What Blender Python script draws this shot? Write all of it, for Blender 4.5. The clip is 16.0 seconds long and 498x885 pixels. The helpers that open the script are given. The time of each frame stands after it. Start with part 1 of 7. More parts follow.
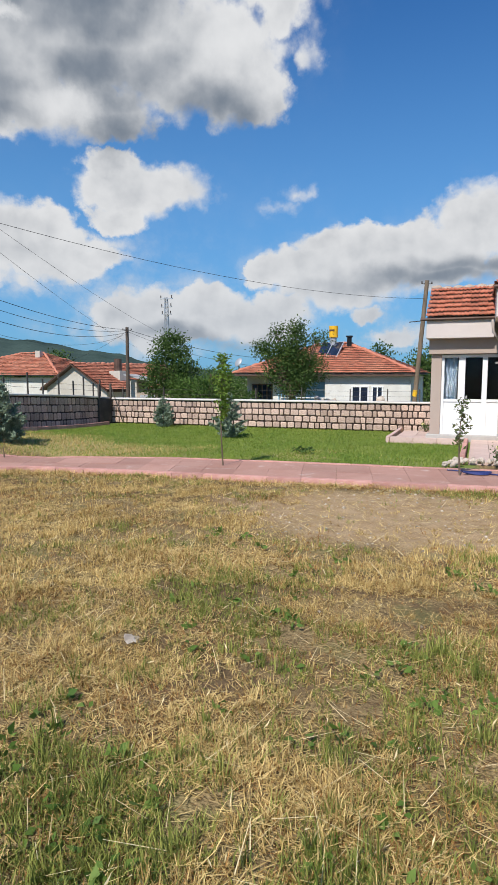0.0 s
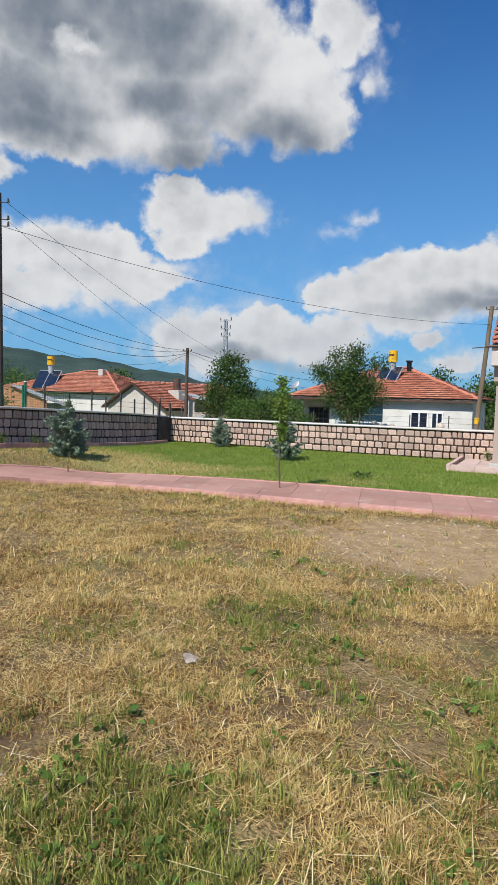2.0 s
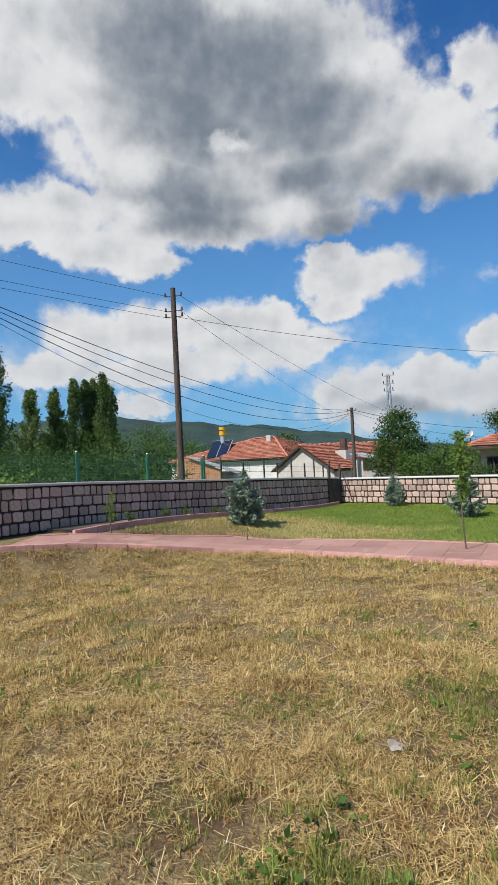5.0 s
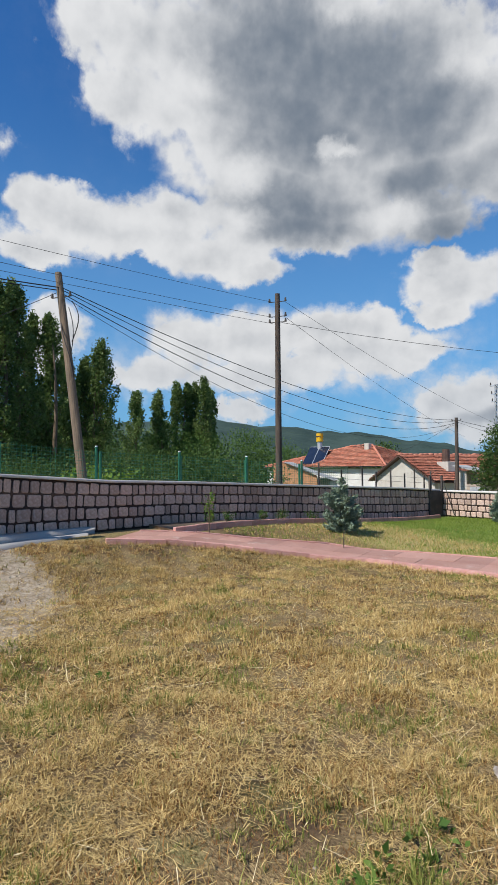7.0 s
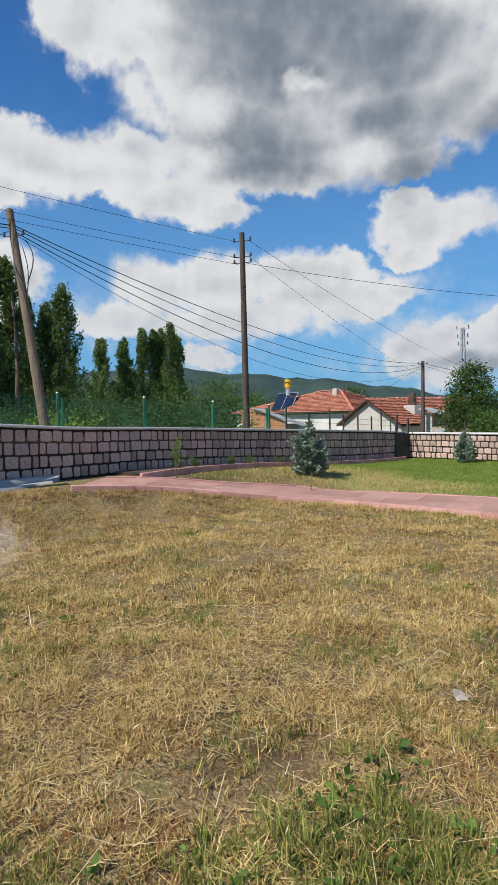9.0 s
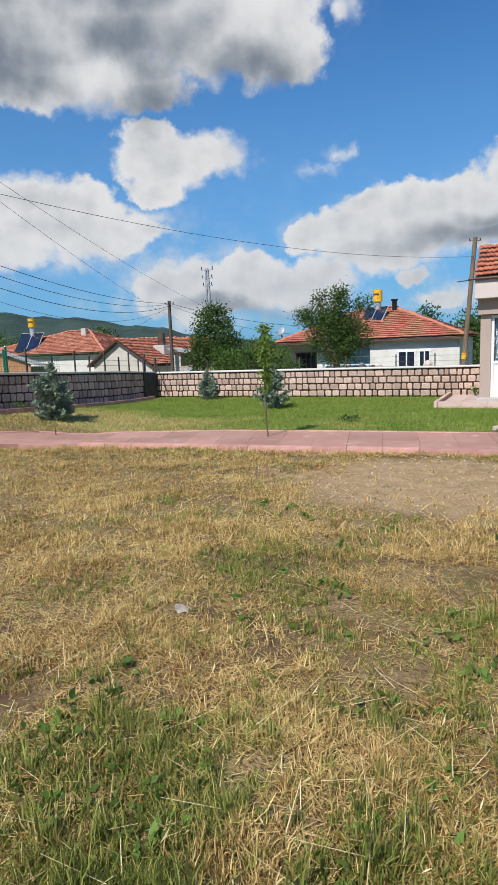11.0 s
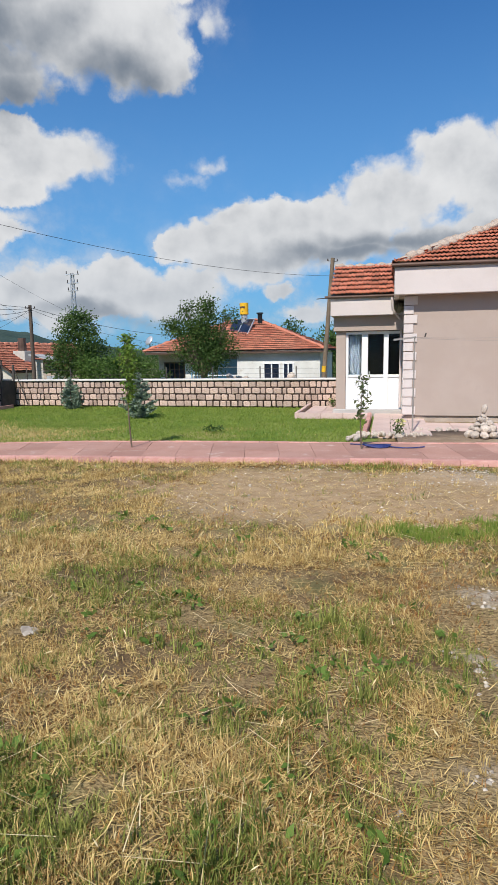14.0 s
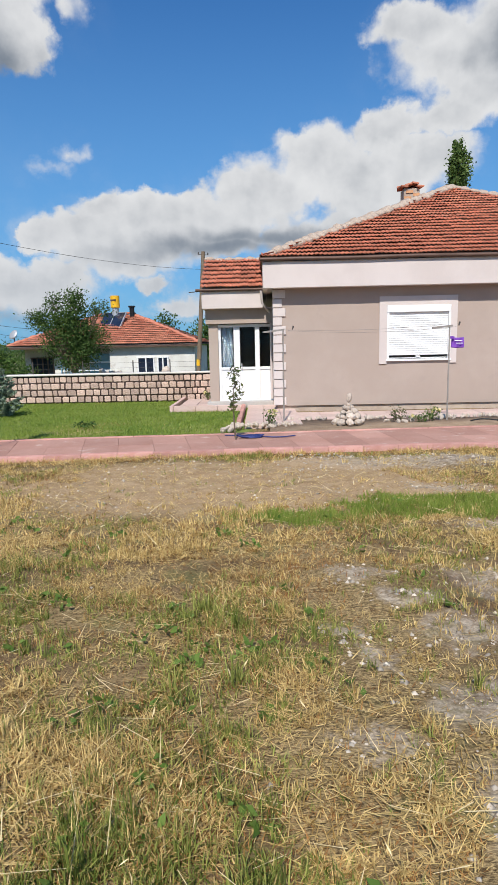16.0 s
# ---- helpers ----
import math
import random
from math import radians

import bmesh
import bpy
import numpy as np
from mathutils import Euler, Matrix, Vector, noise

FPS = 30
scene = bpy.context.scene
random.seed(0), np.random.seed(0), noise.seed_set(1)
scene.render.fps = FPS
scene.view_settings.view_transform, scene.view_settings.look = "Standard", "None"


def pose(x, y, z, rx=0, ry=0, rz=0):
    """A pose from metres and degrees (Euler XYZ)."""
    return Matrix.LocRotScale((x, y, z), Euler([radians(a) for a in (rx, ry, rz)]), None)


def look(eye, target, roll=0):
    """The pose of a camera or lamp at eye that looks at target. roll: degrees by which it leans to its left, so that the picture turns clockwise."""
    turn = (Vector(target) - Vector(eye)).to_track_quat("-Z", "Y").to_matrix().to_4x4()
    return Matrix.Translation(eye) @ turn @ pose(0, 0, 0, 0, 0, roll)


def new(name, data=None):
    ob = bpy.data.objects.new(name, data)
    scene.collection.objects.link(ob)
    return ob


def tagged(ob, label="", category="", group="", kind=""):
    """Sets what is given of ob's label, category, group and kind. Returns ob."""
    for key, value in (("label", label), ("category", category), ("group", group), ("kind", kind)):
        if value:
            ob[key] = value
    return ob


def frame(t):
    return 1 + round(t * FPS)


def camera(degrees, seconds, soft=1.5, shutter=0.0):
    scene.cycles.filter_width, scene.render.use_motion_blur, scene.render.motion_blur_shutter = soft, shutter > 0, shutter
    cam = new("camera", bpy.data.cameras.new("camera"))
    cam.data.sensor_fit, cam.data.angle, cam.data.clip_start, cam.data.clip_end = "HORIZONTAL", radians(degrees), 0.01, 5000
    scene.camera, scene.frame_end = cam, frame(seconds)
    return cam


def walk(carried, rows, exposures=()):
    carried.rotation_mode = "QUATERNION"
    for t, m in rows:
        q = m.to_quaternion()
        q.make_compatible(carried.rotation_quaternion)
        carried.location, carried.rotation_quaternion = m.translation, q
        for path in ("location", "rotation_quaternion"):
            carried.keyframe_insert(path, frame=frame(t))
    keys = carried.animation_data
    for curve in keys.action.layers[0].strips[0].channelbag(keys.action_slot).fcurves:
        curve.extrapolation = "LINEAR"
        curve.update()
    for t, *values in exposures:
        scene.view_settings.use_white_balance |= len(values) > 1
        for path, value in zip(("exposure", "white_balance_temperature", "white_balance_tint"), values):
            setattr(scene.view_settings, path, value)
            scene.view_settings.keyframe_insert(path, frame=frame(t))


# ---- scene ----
cam = camera(45.13, 16.0)
# seconds, x, y, z, yaw, pitch, roll
ROWS = [
    (0.0, -0.004, 0.000, 1.591, 20.95, -6.30, 0.01),
    (0.5, -0.037, -0.002, 1.599, 22.26, -4.18, -1.62),
    (1.0, -0.048, -0.002, 1.594, 23.22, -4.17, -1.16),
    (1.5, -0.056, -0.014, 1.600, 23.21, -3.71, -2.10),
    (2.0, -0.062, -0.049, 1.607, 26.24, -4.31, -1.44),
    (2.5, -0.060, -0.030, 1.624, 27.95, -4.02, -0.64),
    (3.0, -0.075, -0.033, 1.677, 31.62, 1.31, -0.12),
    (3.5, -0.115, 0.000, 1.663, 31.38, 2.79, -0.06),
    (4.0, -0.138, -0.047, 1.674, 35.41, 1.13, 0.60),
    (4.5, -0.132, -0.091, 1.692, 38.17, 0.92, 1.20),
    (4.7, -0.135, -0.096, 1.696, 39.69, 1.14, 2.04),
    (6.8, -0.175, -0.161, 1.685, 50.35, 2.60, 0.60),
    (7.0, -0.177, -0.164, 1.686, 51.07, 2.36, 0.43),
    (7.5, -0.216, -0.158, 1.668, 56.31, 1.75, 1.62),
    (8.0, -0.195, -0.183, 1.658, 57.80, -0.13, 1.48),
    (8.5, -0.237, -0.100, 1.632, 55.88, -1.33, 1.63),
    (9.0, -0.236, -0.044, 1.607, 48.14, -2.67, 1.45),
    (9.5, -0.175, -0.020, 1.623, 42.56, -3.77, 0.86),
    (10.0, -0.136, -0.017, 1.604, 36.73, -7.03, 2.09),
    (10.2, -0.095, -0.004, 1.602, 33.56, -9.08, 2.45),
    (12.3, 0.093, -0.015, 1.639, 18.48, -8.33, 1.23),
    (12.5, 0.105, -0.019, 1.643, 17.64, -8.92, 0.72),
    (13.0, 0.120, 0.001, 1.639, 16.59, -8.94, 1.03),
    (13.5, 0.140, 0.006, 1.641, 14.55, -8.76, 1.17),
    (14.0, 0.147, -0.002, 1.636, 12.88, -8.54, 0.86),
    (14.5, 0.141, 0.008, 1.632, 11.65, -8.04, 0.54),
    (15.0, 0.168, 0.073, 1.625, 9.04, -9.14, 0.50),
    (15.5, 0.181, 0.110, 1.608, 2.80, -8.48, 0.76),
    (16.0, 0.219, 0.012, 1.604, 1.18, -9.29, 1.24),
]
EXPOSURES = [(0.0, 0.0), (16.0, 0.0)]
walk(cam, [(t, pose(x, y, z, 90 + pitch, roll, yaw)) for t, x, y, z, yaw, pitch, roll in ROWS], EXPOSURES)

# ---- sun and sky ----
TO_SUN = Vector((-0.12, -0.93, 1.0)).normalized()
SUN_STRENGTH, SKY_STRENGTH, CLOUD_STRENGTH = 5.0, 0.085, 0.87
sun = new("sun", bpy.data.lights.new("sun", "SUN"))
sun.data.energy, sun.data.angle, sun.data.color = SUN_STRENGTH, radians(0.6), (1.0, 0.95, 0.87)
sun.matrix_world = look(TO_SUN * 50, (0, 0, 0))

# clouds as soft ellipses: bearing, height, half width, half height, in degrees
CLOUD_BANK = [(-38.1, 26.9, 10.5, 4.0), (-26.6, 26.8, 9.4, 4.5), (-21.5, 23.8, 4.3, 3.0), (-34.1, 22.4, 6.3, 2.2), (-39.7, 22.6, 6.4, 2.7), (-58.5, 36.5, 10.8, 4.0), (-47.5, 34.3, 17.7, 6.6), (-61.3, 31.7, 5.9, 3.6), (-44.3, 27.6, 15.9, 5.7), (-36.8, 31.1, 12.8, 8.0), (-48.7, 22.7, 8.7, 3.3), (-41.2, 22.4, 9.5, 2.8), (-51.9, 40.9, 17.8, 4.0), (-18.4, 30.3, 3.2, 2.5)]
CLOUD_PUFFS = [(-30.5, 16.6, 6.5, 2.5), (-33.7, 18.5, 2.9, 1.3), (-32.8, 14.2, 3.0, 1.4), (-41.1, 12.3, 5.1, 2.7), (-40.2, 10.3, 7.0, 2.1), (-34.9, 10.9, 4.0, 1.2), (-69.0, 22.8, 4.0, 2.7), (-64.4, 21.8, 5.7, 2.8), (-70.9, 19.8, 4.4, 1.8), (-58.6, 22.1, 4.8, 3.3), (-54.2, 19.8, 6.5, 2.5), (-50.4, 18.3, 3.3, 1.2), (-77.9, 30.4, 2.1, 2.3)]
CLOUD_WISPS = [(-18.0, 15.6, 2.4, 0.7), (-16.6, 16.5, 1.7, 0.8), (-15.4, 27.0, 1.6, 2.2), (-16.9, 29.7, 2.6, 1.2), (-35.0, 12.0, 5.0, 1.3), (-80.0, 26.0, 3.0, 1.6), (-74.0, 27.5, 2.0, 0.8)]
CLOUD_LEFT = [(-57.0, 11.7, 4.8, 3.1), (-50.5, 12.2, 5.4, 3.1), (-44.5, 12.6, 4.8, 2.3), (-40.3, 11.9, 3.7, 2.3), (-59.7, 9.0, 5.3, 2.1), (-49.4, 8.5, 10.2, 1.9), (-32.3, 6.1, 3.6, 2.4), (-51.6, 5.5, 3.2, 1.1), (-68.9, 12.3, 3.0, 3.5), (-31.0, 6.5, 5.1, 2.0), (-24.7, 6.9, 4.2, 2.1), (-26.8, 4.6, 8.9, 2.0), (-19.4, 5.4, 4.8, 2.3), (-80.1, 11.5, 3.2, 3.8)]
CLOUD_RIGHT = [(-14.7, 10.1, 4.9, 2.0), (-10.6, 11.5, 4.1, 2.4), (-6.6, 11.1, 4.9, 2.9), (-12.6, 7.8, 6.7, 2.0), (-13.1, 12.0, 3.0, 1.6), (-6.1, 11.1, 8.1, 2.4), (0.1, 12.9, 5.1, 3.2), (5.7, 15.9, 4.5, 3.1), (9.2, 13.4, 4.4, 4.1), (14.0, 14.9, 5.7, 2.6), (-8.3, 9.2, 10.1, 1.9), (-18.1, 9.6, 2.8, 1.9), (6.7, 9.4, 7.6, 2.4), (-9.4, 5.8, 1.9, 0.8), (-6.9, 3.8, 3.1, 1.0), (-21.3, 5.3, 3.2, 2.4)]
CLOUD_EAST = [(13.3, 24.8, 3.7, 1.8), (16.5, 22.6, 5.4, 3.3), (18.8, 19.6, 4.4, 2.7), (11.6, 18.2, 3.3, 1.7), (16.7, 17.9, 4.1, 1.6), (20.8, 23.7, 5.1, 4.2)]
CLOUD_SHADE = [(-40.4, 33.5, 9.5, 4.0), (-47.5, 36.0, 8.0, 4.0), (-34.5, 30.3, 6.5, 3.2), (-45.5, 30.6, 7.0, 3.2), (-47.2, 23.9, 6.0, 2.6), (-46.0, 22.0, 5.0, 1.6), (-32.3, 20.9, 4.5, 1.8), (-33.4, 25.4, 5.0, 2.4), (-20.2, 21.4, 3.8, 1.8), (-25.0, 22.2, 4.0, 1.6), (-4.1, 8.2, 7.2, 0.9), (1.5, 9.3, 7.0, 0.9), (21.5, 23.5, 3.0, 3.0), (-24.5, 3.8, 7.0, 0.8)]
# sunlit knolls inside the great cloud
CLOUD_LIT = [(-42.4, 28.1, 1.5, 0.9), (-41.4, 27.7, 1.6, 0.6), (-57.7, 33.2, 3.2, 2.2), (-60.5, 29.0, 2.4, 2.6), (-52.7, 26.4, 3.5, 1.5), (-40.5, 38.2, 4.0, 1.5), (-22.8, 28.9, 4.2, 2.6), (-27.5, 33.0, 4.0, 1.8), (-37.6, 22.6, 3.0, 1.2), (-52.5, 22.6, 3.2, 1.6), (-62.0, 23.0, 3.0, 1.5), (16.0, 20.6, 1.2, 1.0)]


class Net:
    """A small helper to wire shader nodes."""

    def __init__(self, tree):
        self.tree = tree

    def add(self, kind):
        return self.tree.nodes.new(kind)

    def put(self, socket, value):
        if isinstance(value, bpy.types.NodeSocket):
            self.tree.links.new(value, socket)
        else:
            socket.default_value = value

    def math(self, op, a, b=0.0, c=0.0, clamp=False):
        node = self.add("ShaderNodeMath")
        node.operation, node.use_clamp = op, clamp
        for socket, value in zip(node.inputs, (a, b, c)):
            self.put(socket, value)
        return node.outputs[0]

    def vec(self, op, a, b=(0, 0, 0)):
        node = self.add("ShaderNodeVectorMath")
        node.operation = op
        self.put(node.inputs[0], a)
        self.put(node.inputs[1], b)
        return node.outputs["Value"] if op in ("LENGTH", "DOT_PRODUCT") else node.outputs["Vector"]

    def noise(self, where, scale, detail=4.0, rough=0.55, distortion=0.0, colour=False):
        node = self.add("ShaderNodeTexNoise")
        self.put(node.inputs["Vector"], where)
        for key, value in (("Scale", scale), ("Detail", detail), ("Roughness", rough), ("Distortion", distortion)):
            node.inputs[key].default_value = value
        return node.outputs["Color" if colour else "Fac"]

    def ramp(self, fac, low, high, to_low=0.0, to_high=1.0):
        node = self.add("ShaderNodeMapRange")
        node.interpolation_type = "SMOOTHSTEP"
        for key, value in (("Value", fac), ("From Min", low), ("From Max", high), ("To Min", to_low), ("To Max", to_high)):
            self.put(node.inputs[key], value)
        return node.outputs["Result"]

    def mix(self, fac, a, b, blend="MIX"):
        node = self.add("ShaderNodeMix")
        node.data_type, node.blend_type = "RGBA", blend
        self.put(node.inputs[0], fac)
        self.put(node.inputs[6], a if isinstance(a, bpy.types.NodeSocket) else (*a[:3], 1))
        self.put(node.inputs[7], b if isinstance(b, bpy.types.NodeSocket) else (*b[:3], 1))
        return node.outputs[2]

    def blobs(self, where, ellipses):
        """The height of a field of soft ellipses: 1 at a middle, 0 on an outline."""
        best = None
        for x, y, a, b in ellipses:
            off = self.vec("MULTIPLY", self.vec("SUBTRACT", where, (x, y, 0)), (1 / a, 1 / b, 0))
            here = self.math("SUBTRACT", 1.0, self.vec("LENGTH", off))
            if best is None:
                best = here
            else:
                best = self.math("SMOOTH_MAX", best, here, 0.15)
        return best


def build_sky():
    world = bpy.data.worlds.new("sky")
    scene.world = world
    world.use_nodes = True
    tree = world.node_tree
    tree.nodes.clear()
    n = Net(tree)
    sky = n.add("ShaderNodeTexSky")
    sky.sky_type, sky.sun_disc = "NISHITA", False
    sky.sun_elevation = math.asin(TO_SUN.z)
    sky.sun_rotation = math.atan2(TO_SUN.x, TO_SUN.y)
    sky.air_density, sky.dust_density, sky.ozone_density = 1.1, 0.6, 2.5
    way = n.add("ShaderNodeTexCoord").outputs["Generated"]
    sep = n.add("ShaderNodeSeparateXYZ")
    n.put(sep.inputs[0], way)
    x, y, z = sep.outputs
    bearing = n.math("MULTIPLY", n.math("ARCTAN2", x, y), 57.296)
    height = n.math("MULTIPLY", n.math("ARCSINE", z), 57.296)
    both = n.add("ShaderNodeCombineXYZ")
    n.put(both.inputs[0], bearing)
    n.put(both.inputs[1], height)
    flat = both.outputs[0]
    rough = n.vec("SUBTRACT", n.noise(flat, 0.15, 6.0, 0.58, colour=True), (0.5, 0.5, 0.5))
    fine = n.vec("SUBTRACT", n.noise(flat, 0.75, 5.0, 0.62, colour=True), (0.5, 0.5, 0.5))
    calm = n.vec("SUBTRACT", n.noise(flat, 0.13, 2.0, 0.5, colour=True), (0.5, 0.5, 0.5))
    bent = n.vec("ADD", flat, n.vec("ADD", n.vec("MULTIPLY", rough, (6.6, 4.4, 0)), n.vec("MULTIPLY", fine, (1.7, 1.5, 0))))
    field = None
    for group in (CLOUD_BANK, CLOUD_PUFFS, CLOUD_LEFT, CLOUD_RIGHT, CLOUD_EAST):
        here = n.blobs(bent, group)
        field = here if field is None else n.math("MAXIMUM", field, here)
    field = n.math("MAXIMUM", field, n.math("SUBTRACT", n.math("MULTIPLY", n.blobs(bent, CLOUD_WISPS), 0.25), 0.06))
    # round billows of two sizes heap up over the field
    knobs = n.add("ShaderNodeTexVoronoi")
    knobs.feature = "SMOOTH_F1"
    knobs.inputs["Scale"].default_value, knobs.inputs["Smoothness"].default_value = 0.62, 0.5
    n.put(knobs.inputs["Vector"], n.vec("ADD", flat, n.vec("MULTIPLY", fine, (1.1, 1.1, 0))))
    billow = n.noise(flat, 0.42, 8.0, 0.6)
    field = n.math("ADD", field, n.math("MULTIPLY", n.math("SUBTRACT", billow, 0.5), 0.50))
    field = n.math("ADD", field, n.math("MULTIPLY", n.math("SUBTRACT", 0.5, knobs.outputs["Distance"]), 0.22))
    # the rest of the sky, behind and beside the walk, carries the same fair-weather clouds
    beside = n.ramp(n.math("ABSOLUTE", n.math("ADD", bearing, 28.0)), 52.0, 70.0)
    elsewhere = n.ramp(n.noise(way, 2.6, 7.0, 0.6), 0.52, 0.68, -0.6, 0.5)
    above = n.ramp(height, 36.0, 48.0)
    field = n.math("MAXIMUM", field, n.math("ADD", elsewhere, n.math("SUBTRACT", n.math("MAXIMUM", beside, above), 1.0)))
    wisp = n.noise(flat, 0.11, 4.0, 0.6)
    cover = n.ramp(field, -0.12, n.ramp(wisp, 0.35, 0.68, 0.10, 0.55))
    veil = n.math("MULTIPLY", n.ramp(field, -0.75, 0.15), n.ramp(n.noise(flat, 0.2, 6.0, 0.65), 0.38, 0.70))
    veil = n.math("MULTIPLY", veil, n.ramp(height, 16.0, 4.0, 0.03, 0.85))
    cover = n.math("MAXIMUM", cover, veil)
    # relief: a billow that falls away towards the sun is lit
    lump = n.noise(flat, 0.24, 4.0, 0.5)
    sunward = n.noise(n.vec("ADD", flat, (-0.7, 1.1, 0)), 0.24, 4.0, 0.5)
    relief = n.math("MULTIPLY", n.math("SUBTRACT", lump, sunward), 0.95)
    relief = n.math("ADD", relief, n.math("MULTIPLY", n.math("SUBTRACT", 0.45, knobs.outputs["Distance"]), 0.16))
    drift = n.vec("ADD", flat, n.vec("ADD", n.vec("MULTIPLY", calm, (9.0, 6.0, 0)), n.vec("MULTIPLY", fine, (1.0, 0.9, 0))))
    shade = n.ramp(n.blobs(drift, CLOUD_SHADE), -0.95, 1.0)
    lit = n.ramp(n.blobs(n.vec("ADD", flat, n.vec("ADD", n.vec("MULTIPLY", rough, (5.0, 3.4, 0)), n.vec("MULTIPLY", fine, (1.6, 1.4, 0)))), CLOUD_LIT), -0.5, 0.7)
    thick = n.ramp(field, 0.05, 0.75)
    dark = n.math("ADD", n.math("MULTIPLY", thick, 0.20), n.math("MULTIPLY", shade, 0.86))
    dark = n.math("MULTIPLY", dark, n.math("SUBTRACT", 1.0, n.math("MULTIPLY", lit, 0.75)))
    dark = n.ramp(n.math("SUBTRACT", dark, relief), -0.22, 1.25)
    colour = n.mix(dark, (0.89, 0.90, 0.915), (0.20, 0.245, 0.31))
    low = n.ramp(height, 1.0, 14.0)
    colour = n.mix(n.math("MULTIPLY", n.math("SUBTRACT", 1.0, low), 0.42), colour, (0.55, 0.61, 0.69))
    clouds = n.mix(1.0, colour, (CLOUD_STRENGTH,) * 3, "MULTIPLY")
    clear = n.mix(1.0, sky.outputs[0], (SKY_STRENGTH * 0.34, SKY_STRENGTH * 0.88, SKY_STRENGTH * 1.46), "MULTIPLY")
    haze = n.math("MULTIPLY", n.ramp(height, 36.0, -4.0), 0.74)
    clear = n.mix(haze, clear, (0.20, 0.445, 0.725))
    back = n.add("ShaderNodeBackground")
    n.put(back.inputs["Color"], n.mix(cover, clear, clouds))
    back.inputs["Strength"].default_value = 1.0
    out = n.add("ShaderNodeOutputWorld")
    n.put(out.inputs["Surface"], back.outputs[0])


build_sky()

# ---- materials ----


def surface(name, one, two, scale=3.0, fine=40.0, rough=0.8, bump=0.2, metal=0.0, third=None, vary=0.0, by="", grain=0.25, stretch=(1, 1, 1), reach=0.01, gloss=0.3):
    """A worn surface: two colours in broad patches, a third in spots, fine grain, relief, and a tone of its own per piece."""
    m = bpy.data.materials.new(name)
    m.use_nodes = True
    n = Net(m.node_tree)
    p = m.node_tree.nodes["Principled BSDF"]
    where = n.vec("MULTIPLY", n.add("ShaderNodeTexCoord").outputs["Object"], stretch)
    broad = n.ramp(n.noise(where, scale, 5.0, 0.6), 0.35, 0.65)
    small = n.noise(where, fine, 4.0, 0.65)
    colour = n.mix(broad, one, two)
    if third:
        colour = n.mix(n.ramp(n.noise(where, scale * 2.7, 6.0, 0.7), 0.56, 0.72), colour, third)
    tone = n.math("ADD", 1.0 - grain / 2, n.math("MULTIPLY", small, grain))
    if by:
        if by == "island":
            pick = n.add("ShaderNodeNewGeometry").outputs["Random Per Island"]
        else:
            pick = n.add("ShaderNodeObjectInfo").outputs["Random"]
        tone = n.math("MULTIPLY", tone, n.math("ADD", 1.0 - vary, n.math("MULTIPLY", pick, 2 * vary)))
    grey = n.add("ShaderNodeCombineXYZ")
    for socket in grey.inputs:
        n.put(socket, tone)
    n.put(p.inputs["Base Color"], n.mix(1.0, colour, grey.outputs[0], "MULTIPLY"))
    n.put(p.inputs["Roughness"], n.math("ADD", rough - 0.08, n.math("MULTIPLY", small, 0.16), clamp=True))
    p.inputs["Metallic"].default_value = metal
    p.inputs["Specular IOR Level"].default_value = gloss
    if bump:
        b = n.add("ShaderNodeBump")
        b.inputs["Strength"].default_value = bump
        b.inputs["Distance"].default_value = reach
        n.put(b.inputs["Height"], n.math("ADD", small, broad))
        n.put(p.inputs["Normal"], b.outputs[0])
    return m


def leafy(name, one, two, through_light=0.35, rough=0.55, clump=4.0):
    """Leaves and blades: a tone per leaf, and light that comes through."""
    m = bpy.data.materials.new(name)
    m.use_nodes = True
    n = Net(m.node_tree)
    tree = m.node_tree
    p = tree.nodes["Principled BSDF"]
    pick = n.add("ShaderNodeNewGeometry").outputs["Random Per Island"]
    where = n.add("ShaderNodeTexCoord").outputs["Object"]
    broad = n.noise(where, 1.3, 3.0)
    tuft = n.noise(where, clump, 2.0)
    fac = n.math("ADD", n.math("MULTIPLY", pick, 0.72), n.math("MULTIPLY", n.math("SUBTRACT", broad, 0.45), 0.8))
    fac = n.math("ADD", fac, n.math("MULTIPLY", n.math("SUBTRACT", tuft, 0.42), 0.9), clamp=True)
    colour = n.mix(fac, one, two)
    n.put(p.inputs["Base Color"], colour)
    p.inputs["Roughness"].default_value = rough
    p.inputs["Specular IOR Level"].default_value = 0.10
    t = n.add("ShaderNodeBsdfTranslucent")
    n.put(t.inputs["Color"], colour)
    mixer = n.add("ShaderNodeMixShader")
    mixer.inputs[0].default_value = through_light
    n.put(mixer.inputs[1], p.outputs[0])
    n.put(mixer.inputs[2], t.outputs[0])
    n.put(tree.nodes["Material Output"].inputs["Surface"], mixer.outputs[0])
    return m


def glassy(name, tint=(0.9, 0.95, 0.95)):
    m = bpy.data.materials.new(name)
    m.use_nodes = True
    p = m.node_tree.nodes["Principled BSDF"]
    p.inputs["Base Color"].default_value = (*tint, 1)
    p.inputs["Transmission Weight"].default_value = 1.0
    p.inputs["Roughness"].default_value = 0.02
    p.inputs["IOR"].default_value = 1.2
    return m


